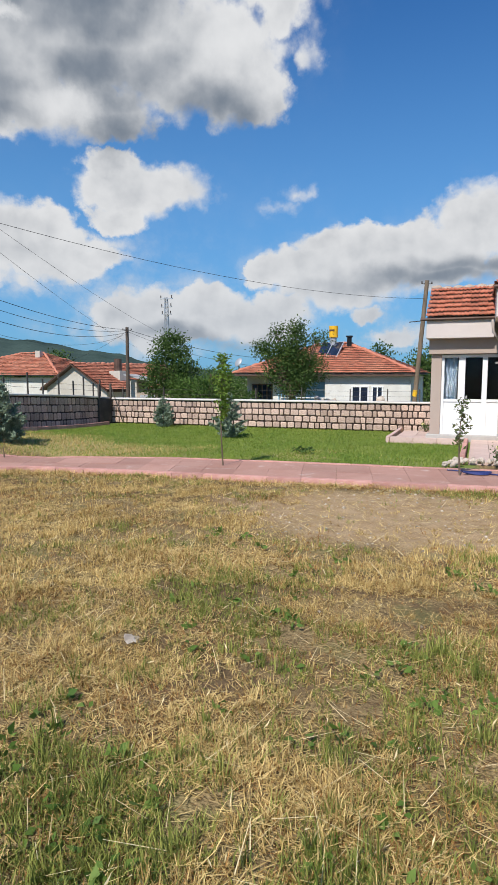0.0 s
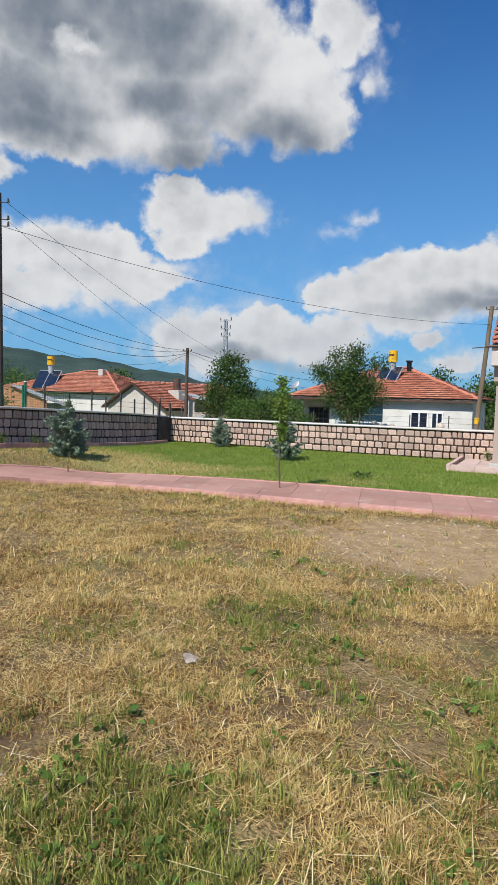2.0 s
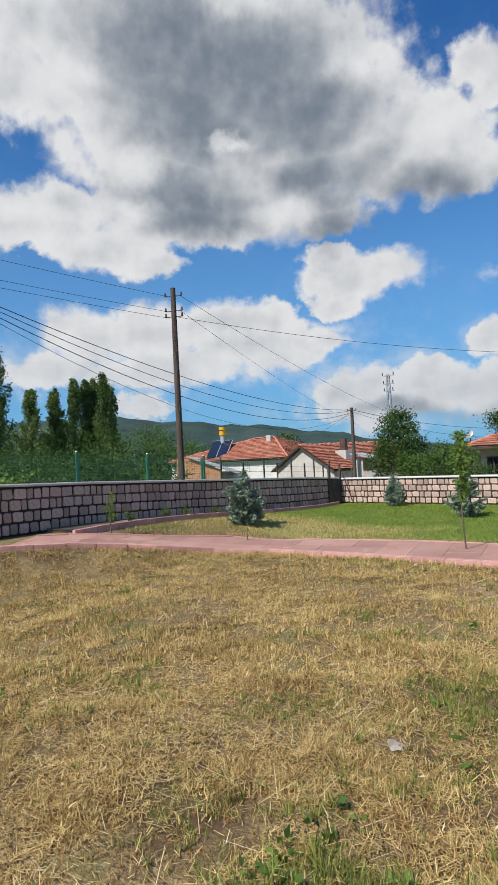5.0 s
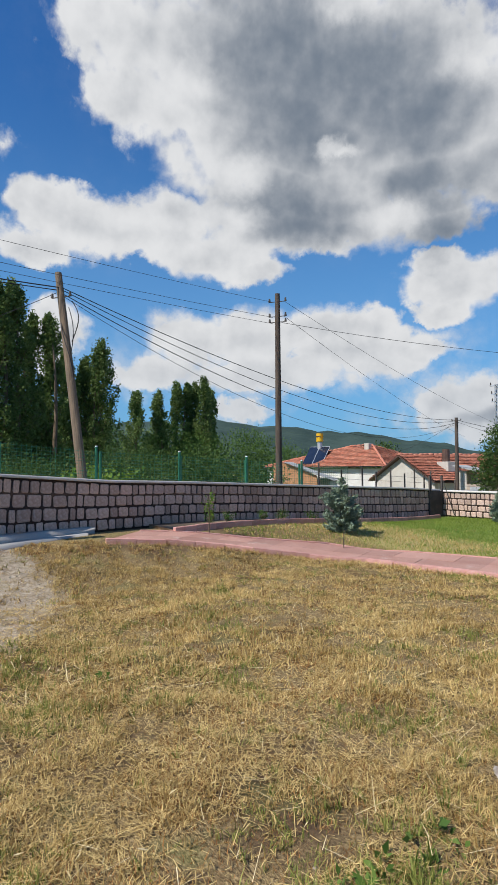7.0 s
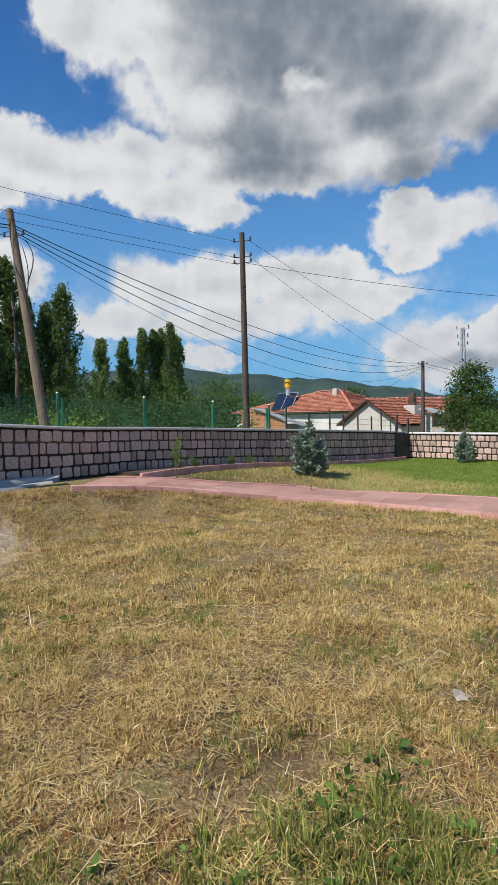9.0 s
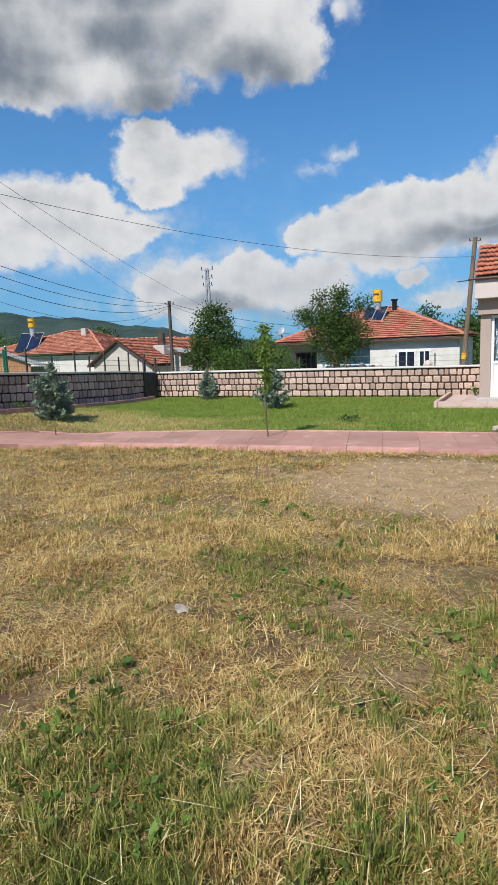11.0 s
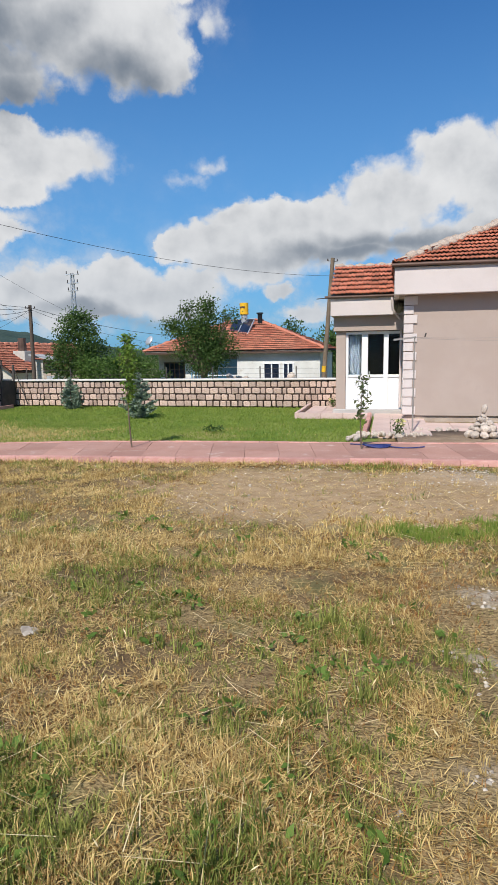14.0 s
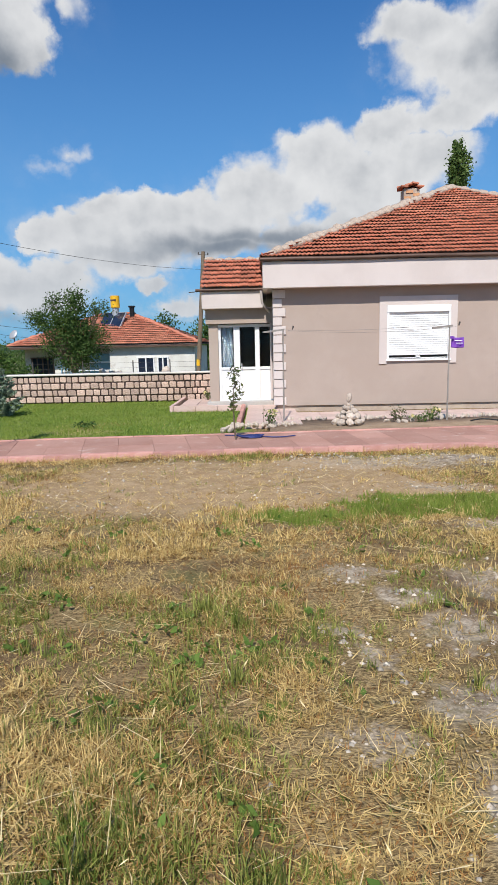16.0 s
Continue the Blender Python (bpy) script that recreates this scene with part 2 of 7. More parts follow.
RENDER_TAUPE = surface("taupe render", (0.40, 0.315, 0.265), (0.43, 0.345, 0.295), 0.8, 60, 0.9, 0.25, grain=0.12, third=(0.39, 0.31, 0.265), reach=0.004)
RENDER_PALE = surface("pale pink render", (0.58, 0.505, 0.47), (0.63, 0.555, 0.52), 0.9, 50, 0.88, 0.2, grain=0.10, reach=0.004)
PVC = surface("white plastic", (0.78, 0.78, 0.78), (0.82, 0.82, 0.81), 1.5, 20, 0.35, 0.0, grain=0.04, gloss=0.5)
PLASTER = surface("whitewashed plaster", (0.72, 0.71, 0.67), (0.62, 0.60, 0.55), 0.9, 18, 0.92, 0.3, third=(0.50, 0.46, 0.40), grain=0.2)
PLASTER_OLD = surface("old grey plaster and wing wall shade", (0.50, 0.46, 0.40), (0.58, 0.54, 0.48), 0.8, 14, 0.95, 0.4, third=(0.34, 0.30, 0.26), grain=0.3)
TILE = surface("clay roof tile", (0.41, 0.135, 0.082), (0.50, 0.20, 0.125), 1.6, 30, 0.85, 0.3, third=(0.17, 0.08, 0.06), vary=0.20, by="object", grain=0.35)
TILE_JOINED = surface("clay roof tiles", (0.41, 0.135, 0.082), (0.50, 0.20, 0.125), 1.6, 30, 0.85, 0.3, third=(0.17, 0.08, 0.06), vary=0.22, by="island", grain=0.35)
TILE_FADED = surface("faded clay roof tiles", (0.40, 0.14, 0.088), (0.50, 0.215, 0.14), 0.9, 20, 0.88, 0.3, third=(0.22, 0.115, 0.09), vary=0.24, by="island", grain=0.35)
MORTAR_CAP = surface("weathered lime mortar", (0.40, 0.31, 0.245), (0.48, 0.39, 0.315), 3, 25, 0.95, 0.6, third=(0.40, 0.30, 0.24), grain=0.4)
GUTTER = surface("brown painted metal", (0.10, 0.06, 0.045), (0.14, 0.085, 0.065), 3, 30, 0.5, 0.1, metal=0.2)
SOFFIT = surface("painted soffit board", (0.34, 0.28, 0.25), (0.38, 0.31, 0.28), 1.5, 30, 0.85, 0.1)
STONE = surface("pinkish andesite block", (0.46, 0.315, 0.25), (0.61, 0.45, 0.37), 4.0, 45, 0.92, 0.6, third=(0.47, 0.40, 0.37), vary=0.26, by="object", grain=0.35)
JOINT = surface("black painted joint", (0.040, 0.024, 0.019), (0.065, 0.040, 0.031), 6, 40, 0.8, 0.4)
COPING = surface("cast concrete coping", (0.60, 0.56, 0.51), (0.68, 0.64, 0.60), 1.5, 30, 0.9, 0.3, third=(0.45, 0.42, 0.38), grain=0.25)
CONCRETE = surface("grey concrete", (0.36, 0.34, 0.32), (0.44, 0.42, 0.39), 1.2, 30, 0.9, 0.4, third=(0.28, 0.26, 0.24), grain=0.3)
KERB = surface("red pigmented kerb", (0.52, 0.26, 0.215), (0.58, 0.32, 0.27), 2.5, 40, 0.9, 0.35, third=(0.62, 0.44, 0.385), vary=0.16, by="object", grain=0.35)
PAVING = surface("pink pigmented paving", (0.40, 0.215, 0.165), (0.45, 0.26, 0.205), 1.1, 35, 0.9, 0.3, third=(0.54, 0.40, 0.335), vary=0.14, by="object", grain=0.4)
SOIL = surface("dry brown soil", (0.33, 0.24, 0.16), (0.26, 0.18, 0.12), 2.5, 30, 0.97, 0.8, third=(0.32, 0.25, 0.17), grain=0.5, reach=0.03)
WOOD_POLE = surface("weathered timber pole", (0.23, 0.165, 0.11), (0.16, 0.12, 0.085), 2.0, 30, 0.9, 0.5, third=(0.30, 0.24, 0.18), stretch=(6, 6, 0.6), grain=0.5)
POLE_DARK = surface("tarred timber pole", (0.075, 0.055, 0.045), (0.12, 0.09, 0.07), 2.0, 30, 0.85, 0.5, third=(0.17, 0.14, 0.11), stretch=(6, 6, 0.6), grain=0.5)
BARK = surface("grey brown bark", (0.13, 0.095, 0.065), (0.20, 0.15, 0.11), 5, 40, 0.95, 0.8, stretch=(3, 3, 0.7), grain=0.5)
GREEN_METAL = surface("green coated steel", (0.02, 0.13, 0.075), (0.03, 0.16, 0.09), 3, 30, 0.5, 0.0)
BLACK_METAL = surface("black painted steel", (0.012, 0.012, 0.013), (0.022, 0.022, 0.024), 2, 30, 0.45, 0.05)
DARK_METAL = surface("dull dark iron", (0.05, 0.045, 0.042), (0.09, 0.075, 0.065), 3, 30, 0.7, 0.1)
POST_STEEL = surface("dull brownish steel", (0.26, 0.235, 0.21), (0.34, 0.31, 0.28), 3, 30, 0.6, 0.05, metal=0.1)
GALVANISED = surface("galvanised steel", (0.45, 0.46, 0.47), (0.55, 0.56, 0.57), 3, 30, 0.5, 0.05, metal=0.5)
SHEET_ROOF = surface("grey corrugated sheet", (0.36, 0.36, 0.35), (0.46, 0.45, 0.43), 1, 12, 0.7, 0.2, third=(0.30, 0.24, 0.20))
CABLE = surface("black cable sheath", (0.02, 0.02, 0.022), (0.035, 0.035, 0.037), 1, 10, 0.6, 0.0)
BLUE_PAINT = surface("faded blue paint", (0.20, 0.40, 0.58), (0.30, 0.50, 0.66), 2, 20, 0.8, 0.1, third=(0.5, 0.6, 0.66))
YELLOW = surface("yellow plastic", (0.72, 0.40, 0.02), (0.78, 0.46, 0.03), 2, 20, 0.4, 0.0)
SOLAR = surface("dark solar collector", (0.012, 0.018, 0.035), (0.02, 0.028, 0.05), 2, 10, 0.12, 0.0, gloss=0.8)
CURTAIN = surface("white net curtain", (0.78, 0.80, 0.84), (0.70, 0.73, 0.79), 3, 40, 0.9, 0.1)
INTERIOR = surface("plaster darkened for room shade", (0.10, 0.095, 0.085), (0.13, 0.12, 0.11), 1, 10, 0.9, 0.0)
PURPLE = surface("purple cotton cloth", (0.16, 0.05, 0.36), (0.22, 0.08, 0.44), 12, 60, 0.9, 0.2)
HOSE = surface("blue rubber hose", (0.025, 0.035, 0.13), (0.04, 0.055, 0.19), 3, 30, 0.5, 0.0)
PEBBLE = surface("pale limestone cobble", (0.50, 0.41, 0.33), (0.60, 0.51, 0.43), 5, 40, 0.92, 0.5, third=(0.52, 0.44, 0.36), vary=0.18, by="object", grain=0.3)
GRAVEL = surface("grey gravel", (0.34, 0.285, 0.22), (0.56, 0.49, 0.40), 6, 40, 0.92, 0.3, vary=0.4, by="island", grain=0.4)
BRICK_RAW = surface("orange hollow brick", (0.52, 0.25, 0.12), (0.60, 0.32, 0.17), 3, 20, 0.9, 0.3, grain=0.4)
HILL = surface("wooded hillside", (0.042, 0.066, 0.060), (0.062, 0.092, 0.080), 0.012, 0.25, 1.0, 0.0, third=(0.060, 0.090, 0.066), grain=0.9, gloss=0.0)
GLASS = glassy("window glass")
STRAW = leafy("dry straw blades", (0.255, 0.150, 0.042), (0.89, 0.675, 0.295), 0.15, 0.6, 11.0)
PALE_STRAW = leafy("bleached straw stalks", (0.58, 0.44, 0.21), (0.92, 0.78, 0.48), 0.12, 0.6, 11.0)
BROWN_GRASS = leafy("brown dead grass", (0.15, 0.066, 0.024), (0.52, 0.265, 0.092), 0.15, 0.7, 11.0)
GREEN_GRASS = leafy("green meadow grass", (0.075, 0.115, 0.017), (0.47, 0.47, 0.13), 0.25, 0.5, 9.0)
WEED_LEAF = leafy("broad weed leaves", (0.065, 0.13, 0.022), (0.22, 0.32, 0.075), 0.3, 0.5, 9.0)
LAWN_GRASS = leafy("green lawn grass", (0.13, 0.215, 0.028), (0.36, 0.42, 0.095), 0.35, 0.5, 5.0)
POPLAR_LEAF = leafy("poplar leaves", (0.065, 0.115, 0.03), (0.22, 0.29, 0.095), 0.3, 0.45, 0.9)
DARK_LEAF = leafy("dark orchard leaves and thicket shade", (0.035, 0.075, 0.022), (0.12, 0.185, 0.05), 0.3, 0.45, 1.6)
BUSH_LEAF = leafy("hedge leaves", (0.045, 0.095, 0.022), (0.145, 0.235, 0.055), 0.3, 0.5, 0.8)
FRESH_LEAF = leafy("young fruit tree leaves", (0.10, 0.20, 0.03), (0.26, 0.36, 0.07), 0.4, 0.45)
OLIVE_LEAF = leafy("sparse dark leaves", (0.06, 0.10, 0.035), (0.16, 0.16, 0.06), 0.3, 0.5)
NEEDLE = leafy("blue spruce needles", (0.13, 0.185, 0.12), (0.37, 0.45, 0.33), 0.15, 0.6, 9.0)
BLOOM = leafy("cream rose petals", (0.75, 0.66, 0.28), (0.82, 0.76, 0.45), 0.3, 0.6)

# ---- shapes ----


def smooth(t):
    t = np.clip(t, 0.0, 1.0)
    return t * t * (3 - 2 * t)


def rise(x, y):
    """Height of the yard: level, and rising to the gate and the west wall."""
    return 0.5 * smooth((-7.5 - x) / 3.0) * smooth((17.0 - y) / 11.0)


def land(x, y):
    """Height of the open ground, in the yard and beyond its walls."""
    out = smooth((y - 18.4) / 8.0)
    west = smooth((-13.5 - x) / 9.0)
    return rise(x, y) * (1 - west) * (1 - out) - 1.1 * np.maximum(out, 0.8 * west)


def mesh_of(name, verts, faces, material):
    """A mesh object from arrays; all faces have the same number of corners."""
    me = bpy.data.meshes.new(name)
    verts, faces = np.asarray(verts, np.float32), np.asarray(faces, np.int32)
    count, corners = faces.shape
    me.vertices.add(len(verts))
    me.vertices.foreach_set("co", verts.ravel())
    me.loops.add(count * corners)
    me.loops.foreach_set("vertex_index", faces.ravel())
    me.polygons.add(count)
    me.polygons.foreach_set("loop_start", np.arange(count, dtype=np.int32) * corners)
    me.update(calc_edges=True)
    me.materials.append(material)
    return me


def finish(bm, name, material, bevel=0.0, soft=False):
    if bevel:
        bmesh.ops.bevel(bm, geom=list(bm.edges), offset=bevel, segments=1, affect="EDGES", clamp_overlap=True)
    bmesh.ops.recalc_face_normals(bm, faces=bm.faces)
    me = bpy.data.meshes.new(name)
    bm.to_mesh(me)
    bm.free()
    if soft:
        for f in me.polygons:
            f.use_smooth = True
    for m in material if isinstance(material, (list, tuple)) else (material,):
        me.materials.append(m)
    return me


def part(name, bm, material, parent=None, label="", bevel=0.0, soft=False, m=None):
    """One mesh object, from a bmesh or a mesh, under a thing or a part."""
    me = bm if isinstance(bm, bpy.types.Mesh) else finish(bm, name, material, bevel, soft)
    ob = new(name, me)
    if parent is not None:
        ob.parent = parent
    if m is not None:
        ob.matrix_basis = m
    return tagged(ob, label)


def thing(name, label, category, place=(0, 0, 0), turn=0.0, group="", kind=""):
    ob = new(name)
    ob.matrix_basis = pose(*place, 0, 0, turn)
    ob.empty_display_size = 0.2
    return tagged(ob, label, category, group, kind)


def box(x0, x1, y0, y1, z0, z1, bm=None, m=None):
    bm = bm or bmesh.new()
    made = bmesh.ops.create_cube(bm, size=1.0)["verts"]
    place = Matrix.Translation(((x0 + x1) / 2, (y0 + y1) / 2, (z0 + z1) / 2)) @ Matrix.Diagonal((x1 - x0, y1 - y0, z1 - z0, 1))
    bmesh.ops.transform(bm, matrix=(m or Matrix()) @ place, verts=made)
    return bm


def rod(a, b, ra, rb=None, sides=10, bm=None):
    """A tapered round bar from a to b."""
    bm = bm or bmesh.new()
    a, b = Vector(a), Vector(b)
    along = b - a
    m = Matrix.Translation((a + b) / 2) @ along.to_track_quat("Z", "Y").to_matrix().to_4x4()
    bmesh.ops.create_cone(bm, cap_ends=True, segments=sides, radius1=ra, radius2=ra if rb is None else rb, depth=along.length, matrix=m)
    return bm


def solid(points, faces, bm=None):
    bm = bm or bmesh.new()
    v = [bm.verts.new(p) for p in points]
    for f in faces:
        bm.faces.new([v[i] for i in f])
    return bm


def tube(points, radius, sides=4):
    """A thin tube along a line of points, as a mesh-ready pair of arrays."""
    p = np.asarray(points, float)
    d = np.gradient(p, axis=0)
    d /= np.linalg.norm(d, axis=1)[:, None] + 1e-9
    side = np.cross(d, (0.03, 0.02, 1.0))
    side /= np.linalg.norm(side, axis=1)[:, None] + 1e-9
    up = np.cross(side, d)
    rings = []
    for k in range(sides):
        a = 2 * math.pi * k / sides
        rings.append(p + radius * (math.cos(a) * side + math.sin(a) * up))
    verts = np.stack(rings, 1).reshape(-1, 3)
    faces = []
    for i in range(len(p) - 1):
        for k in range(sides):
            j = (k + 1) % sides
            faces.append((i * sides + k, i * sides + j, (i + 1) * sides + j, (i + 1) * sides + k))
    return verts, np.array(faces)


def joined(pieces):
    verts, faces, at = [], [], 0
    for v, f in pieces:
        verts.append(v)
        faces.append(np.asarray(f) + at)
        at += len(v)
    return np.concatenate(verts), np.concatenate(faces)


def lattice_noise(x, y, size, seed):
    """Soft noise from 0 to 1 over the plan, with patches of about that size."""
    rng = np.random.default_rng(seed)
    table = rng.random((256, 256))
    u, v = np.asarray(x) / size + 500.0, np.asarray(y) / size + 500.0
    i, j = np.floor(u).astype(int), np.floor(v).astype(int)
    a, b = smooth(u - i), smooth(v - j)
    pick = lambda p, q: table[p % 256, q % 256]
    return (pick(i, j) * (1 - a) + pick(i + 1, j) * a) * (1 - b) + (pick(i, j + 1) * (1 - a) + pick(i + 1, j + 1) * a) * b


def patchy(x, y, size, seed):
    return 0.55 * lattice_noise(x, y, size, seed) + 0.3 * lattice_noise(x, y, size / 2.3, seed + 1) + 0.15 * lattice_noise(x, y, size / 5.1, seed + 2)


# ---- the ground ----
WALL_Y = 17.7


PATH_SOUTH = [(-9.75, 4.4), (-9.4, 5.5), (-8.85, 6.5), (-8.15, 7.52), (-7.2, 8.12), (-5.5, 8.37), (-3.2, 8.55), (0, 8.88), (3.7, 9.05), (8, 9.15)]
PATH_NORTH = [(-10.2, 5.3), (-9.9, 6.0), (-9.25, 7.1), (-8.6, 8.6), (-7.3, 9.6), (-5.5, 10.1), (-3.85, 10.32), (-0.5, 10.6), (4.5, 11.0), (8, 11.2)]


def path_line(x):
    """The path's southern edge at x."""
    return np.interp(x, [p[0] for p in PATH_SOUTH], [p[1] for p in PATH_SOUTH])


def bare(x, y):
    """1 where the yard is bare trodden soil."""
    e = 1.0 - np.hypot((x + 0.1) / 3.4, (y - 6.9) / 1.75)
    turf = smooth(1.25 * (1.0 - np.hypot((x - 2.3) / 1.5, (y - 5.6) / 0.8)))
    return smooth((e + 0.7 * (patchy(x, y, 1.1, 11) - 0.5)) / 0.35) * (1 - turf)


GRAVEL_SPOTS = [(0.85, 4.0, 0.30, 0.22), (1.12, 3.62, 0.32, 0.16), (0.76, 2.9, 0.20, 0.22), (1.35, 3.2, 0.45, 0.28), (1.3, 2.5, 0.42, 0.30), (1.35, 1.9, 0.5, 0.35), (2.2, 5.1, 0.5, 0.2), (2.3, 6.5, 0.6, 0.25), (2.5, 8.05, 2.2, 0.55), (1.9, 3.9, 0.5, 0.4), (2.2, 2.9, 0.6, 0.6), (0.66, 2.22, 0.22, 0.14), (0.66, 3.24, 0.16, 0.12)]


def stony(x, y):
    """1 where gravel lies bare: by the drive at the gate and in the wheel tracks to the east."""
    drive = 1.0 - np.hypot((x + 8.7) / 2.95, (y - 1.35) / 1.8)
    tracks = np.maximum.reduce([1.0 - np.hypot((x - a) / (1.25 * c), (y - b) / (1.25 * d)) for a, b, c, d in GRAVEL_SPOTS])
    edge = 0.9 * (patchy(x, y, 0.7, 21) - 0.5)
    return np.maximum(smooth((drive + 0.3 * edge) / 0.25), smooth((tracks + edge) / 0.4) * 0.9)


def green(x, y):
    """The share of green among the yard's blades."""
    near = smooth((4.6 - np.hypot(x, y)) / 2.0) * smooth((x + 2.6) / 1.6)
    spot = lambda a, b, c, d: smooth(1.3 * (1.0 - np.hypot((x - a) / c, (y - b) / d)))
    bank = 1.6 * spot(2.3, 5.75, 1.5, 0.55) + 1.0 * spot(0.6, 5.3, 0.6, 0.35) + 0.75 * (spot(-0.75, 3.5, 1.3, 0.45) + spot(-1.8, 3.8, 0.6, 0.3) + spot(-5.7, 1.5, 0.9, 0.5) + spot(-6.75, 2.75, 0.5, 0.3) + spot(-3.9, 2.75, 0.6, 0.3) + spot(-6.95, 4.7, 0.5, 0.3) + spot(-4.6, 5.2, 0.8, 0.4) + spot(-1.4, 1.7, 0.7, 0.45))
    return np.clip(0.10 + 0.40 * near + bank + 2.3 * (patchy(x, y, 0.6, 31) - 0.55), 0.02, 0.95)


def ground_material():
    m = bpy.data.materials.new("dry meadow ground")
    m.use_nodes = True
    n = Net(m.node_tree)
    p = m.node_tree.nodes["Principled BSDF"]
    where = n.add("ShaderNodeTexCoord").outputs["Object"]
    flat = n.vec("MULTIPLY", where, (1, 1, 0))
    broad = n.noise(flat, 0.9, 6.0, 0.62)
    middle = n.noise(flat, 6.0, 6.0, 0.65)
    fine = n.noise(flat, 55.0, 5.0, 0.7)
    strands = n.noise(n.vec("MULTIPLY", flat, (1.0, 3.2, 1)), 26.0, 4.0, 0.75, 1.5)
    soil = n.mix(middle, (0.060, 0.038, 0.022), (0.20, 0.13, 0.075))
    litter = n.mix(n.ramp(strands, 0.36, 0.66), (0.070, 0.044, 0.021), (0.48, 0.35, 0.17))
    colour = n.mix(n.ramp(broad, 0.46, 0.64), litter, soil)
    colour = n.mix(n.math("MULTIPLY", n.ramp(n.noise(flat, 1.7, 5.0, 0.6), 0.52, 0.66), 0.35), colour, (0.16, 0.19, 0.06))
    # trodden soil in the middle of the yard
    bent = n.vec("ADD", flat, n.vec("MULTIPLY", n.vec("SUBTRACT", n.noise(flat, 0.9, 5.0, 0.6, colour=True), (0.5, 0.5, 0.5)), (2.2, 1.4, 0)))
    worn = n.ramp(n.blobs(bent, [(-0.1, 6.9, 3.4, 1.75)]), 0.0, 0.35)
    trodden = n.mix(n.ramp(middle, 0.35, 0.7), (0.37, 0.25, 0.14), (0.48, 0.345, 0.205))
    trodden = n.mix(n.ramp(strands, 0.60, 0.78), trodden, (0.58, 0.46, 0.28))
    colour = n.mix(n.math("MULTIPLY", worn, 0.9), colour, trodden)
    # gravel
    rock = n.add("ShaderNodeTexVoronoi")
    rock.inputs["Scale"].default_value = 42.0
    n.put(rock.inputs["Vector"], n.vec("ADD", flat, n.vec("MULTIPLY", n.noise(flat, 30.0, 2.0, colour=True), (0.02, 0.02, 0))))
    grit = n.mix(n.math("MULTIPLY", rock.outputs["Color"], n.ramp(middle, 0.3, 0.7, 0.6, 1.3)), (0.29, 0.23, 0.168), (0.58, 0.495, 0.385))
    near = n.vec("ADD", flat, n.vec("MULTIPLY", n.vec("SUBTRACT", n.noise(flat, 2.6, 5.0, 0.65, colour=True), (0.5, 0.5, 0.5)), (0.9, 0.7, 0)))
    loose = n.math("MAXIMUM", n.ramp(n.blobs(near, GRAVEL_SPOTS), 0.0, 0.6), n.ramp(n.blobs(near, [(-8.7, 1.35, 3.0, 1.85)]), 0.0, 0.16))
    colour = n.mix(n.math("MULTIPLY", loose, n.ramp(n.noise(flat, 9.0, 4.0, 0.7), 0.36, 0.60, 0.25, 0.85)), colour, grit)
    # the lawn behind the path
    sep = n.add("ShaderNodeSeparateXYZ")
    n.put(sep.inputs[0], where)
    lawn = n.math("MULTIPLY", n.ramp(sep.outputs[1], 9.4, 9.9), n.ramp(sep.outputs[0], 0.1, -0.1))
    turf = n.mix(n.ramp(n.noise(flat, 0.6, 4.0, 0.6), 0.35, 0.65), (0.12, 0.20, 0.035), (0.22, 0.25, 0.07))
    turf = n.mix(n.ramp(n.blobs(bent, [(-8.0, 10.2, 3.6, 2.4), (-3.4, 11.6, 0.9, 0.6), (-4.5, 10.4, 3.0, 0.5)]), 0.0, 0.5, 0.0, 0.8), turf, (0.42, 0.33, 0.15))
    colour = n.mix(lawn, colour, turf)
    far = n.ramp(n.math("MAXIMUM", n.math("SUBTRACT", sep.outputs[1], 18.0), n.math("SUBTRACT", -13.0, sep.outputs[0])), 0.0, 4.0)
    colour = n.mix(far, colour, n.mix(broad, (0.10, 0.13, 0.045), (0.24, 0.22, 0.11)))
    tone = n.ramp(fine, 0.25, 0.75, 0.60, 1.28)
    grey = n.add("ShaderNodeCombineXYZ")
    for socket in grey.inputs:
        n.put(socket, tone)
    n.put(p.inputs["Base Color"], n.mix(1.0, colour, grey.outputs[0], "MULTIPLY"))
    p.inputs["Roughness"].default_value = 0.97
    p.inputs["Specular IOR Level"].default_value = 0.1
    b = n.add("ShaderNodeBump")
    b.inputs["Strength"].default_value, b.inputs["Distance"].default_value = 0.6, 0.006
    n.put(b.inputs["Height"], n.math("ADD", n.math("ADD", fine, strands), middle))
    n.put(p.inputs["Normal"], b.outputs[0])
    return m


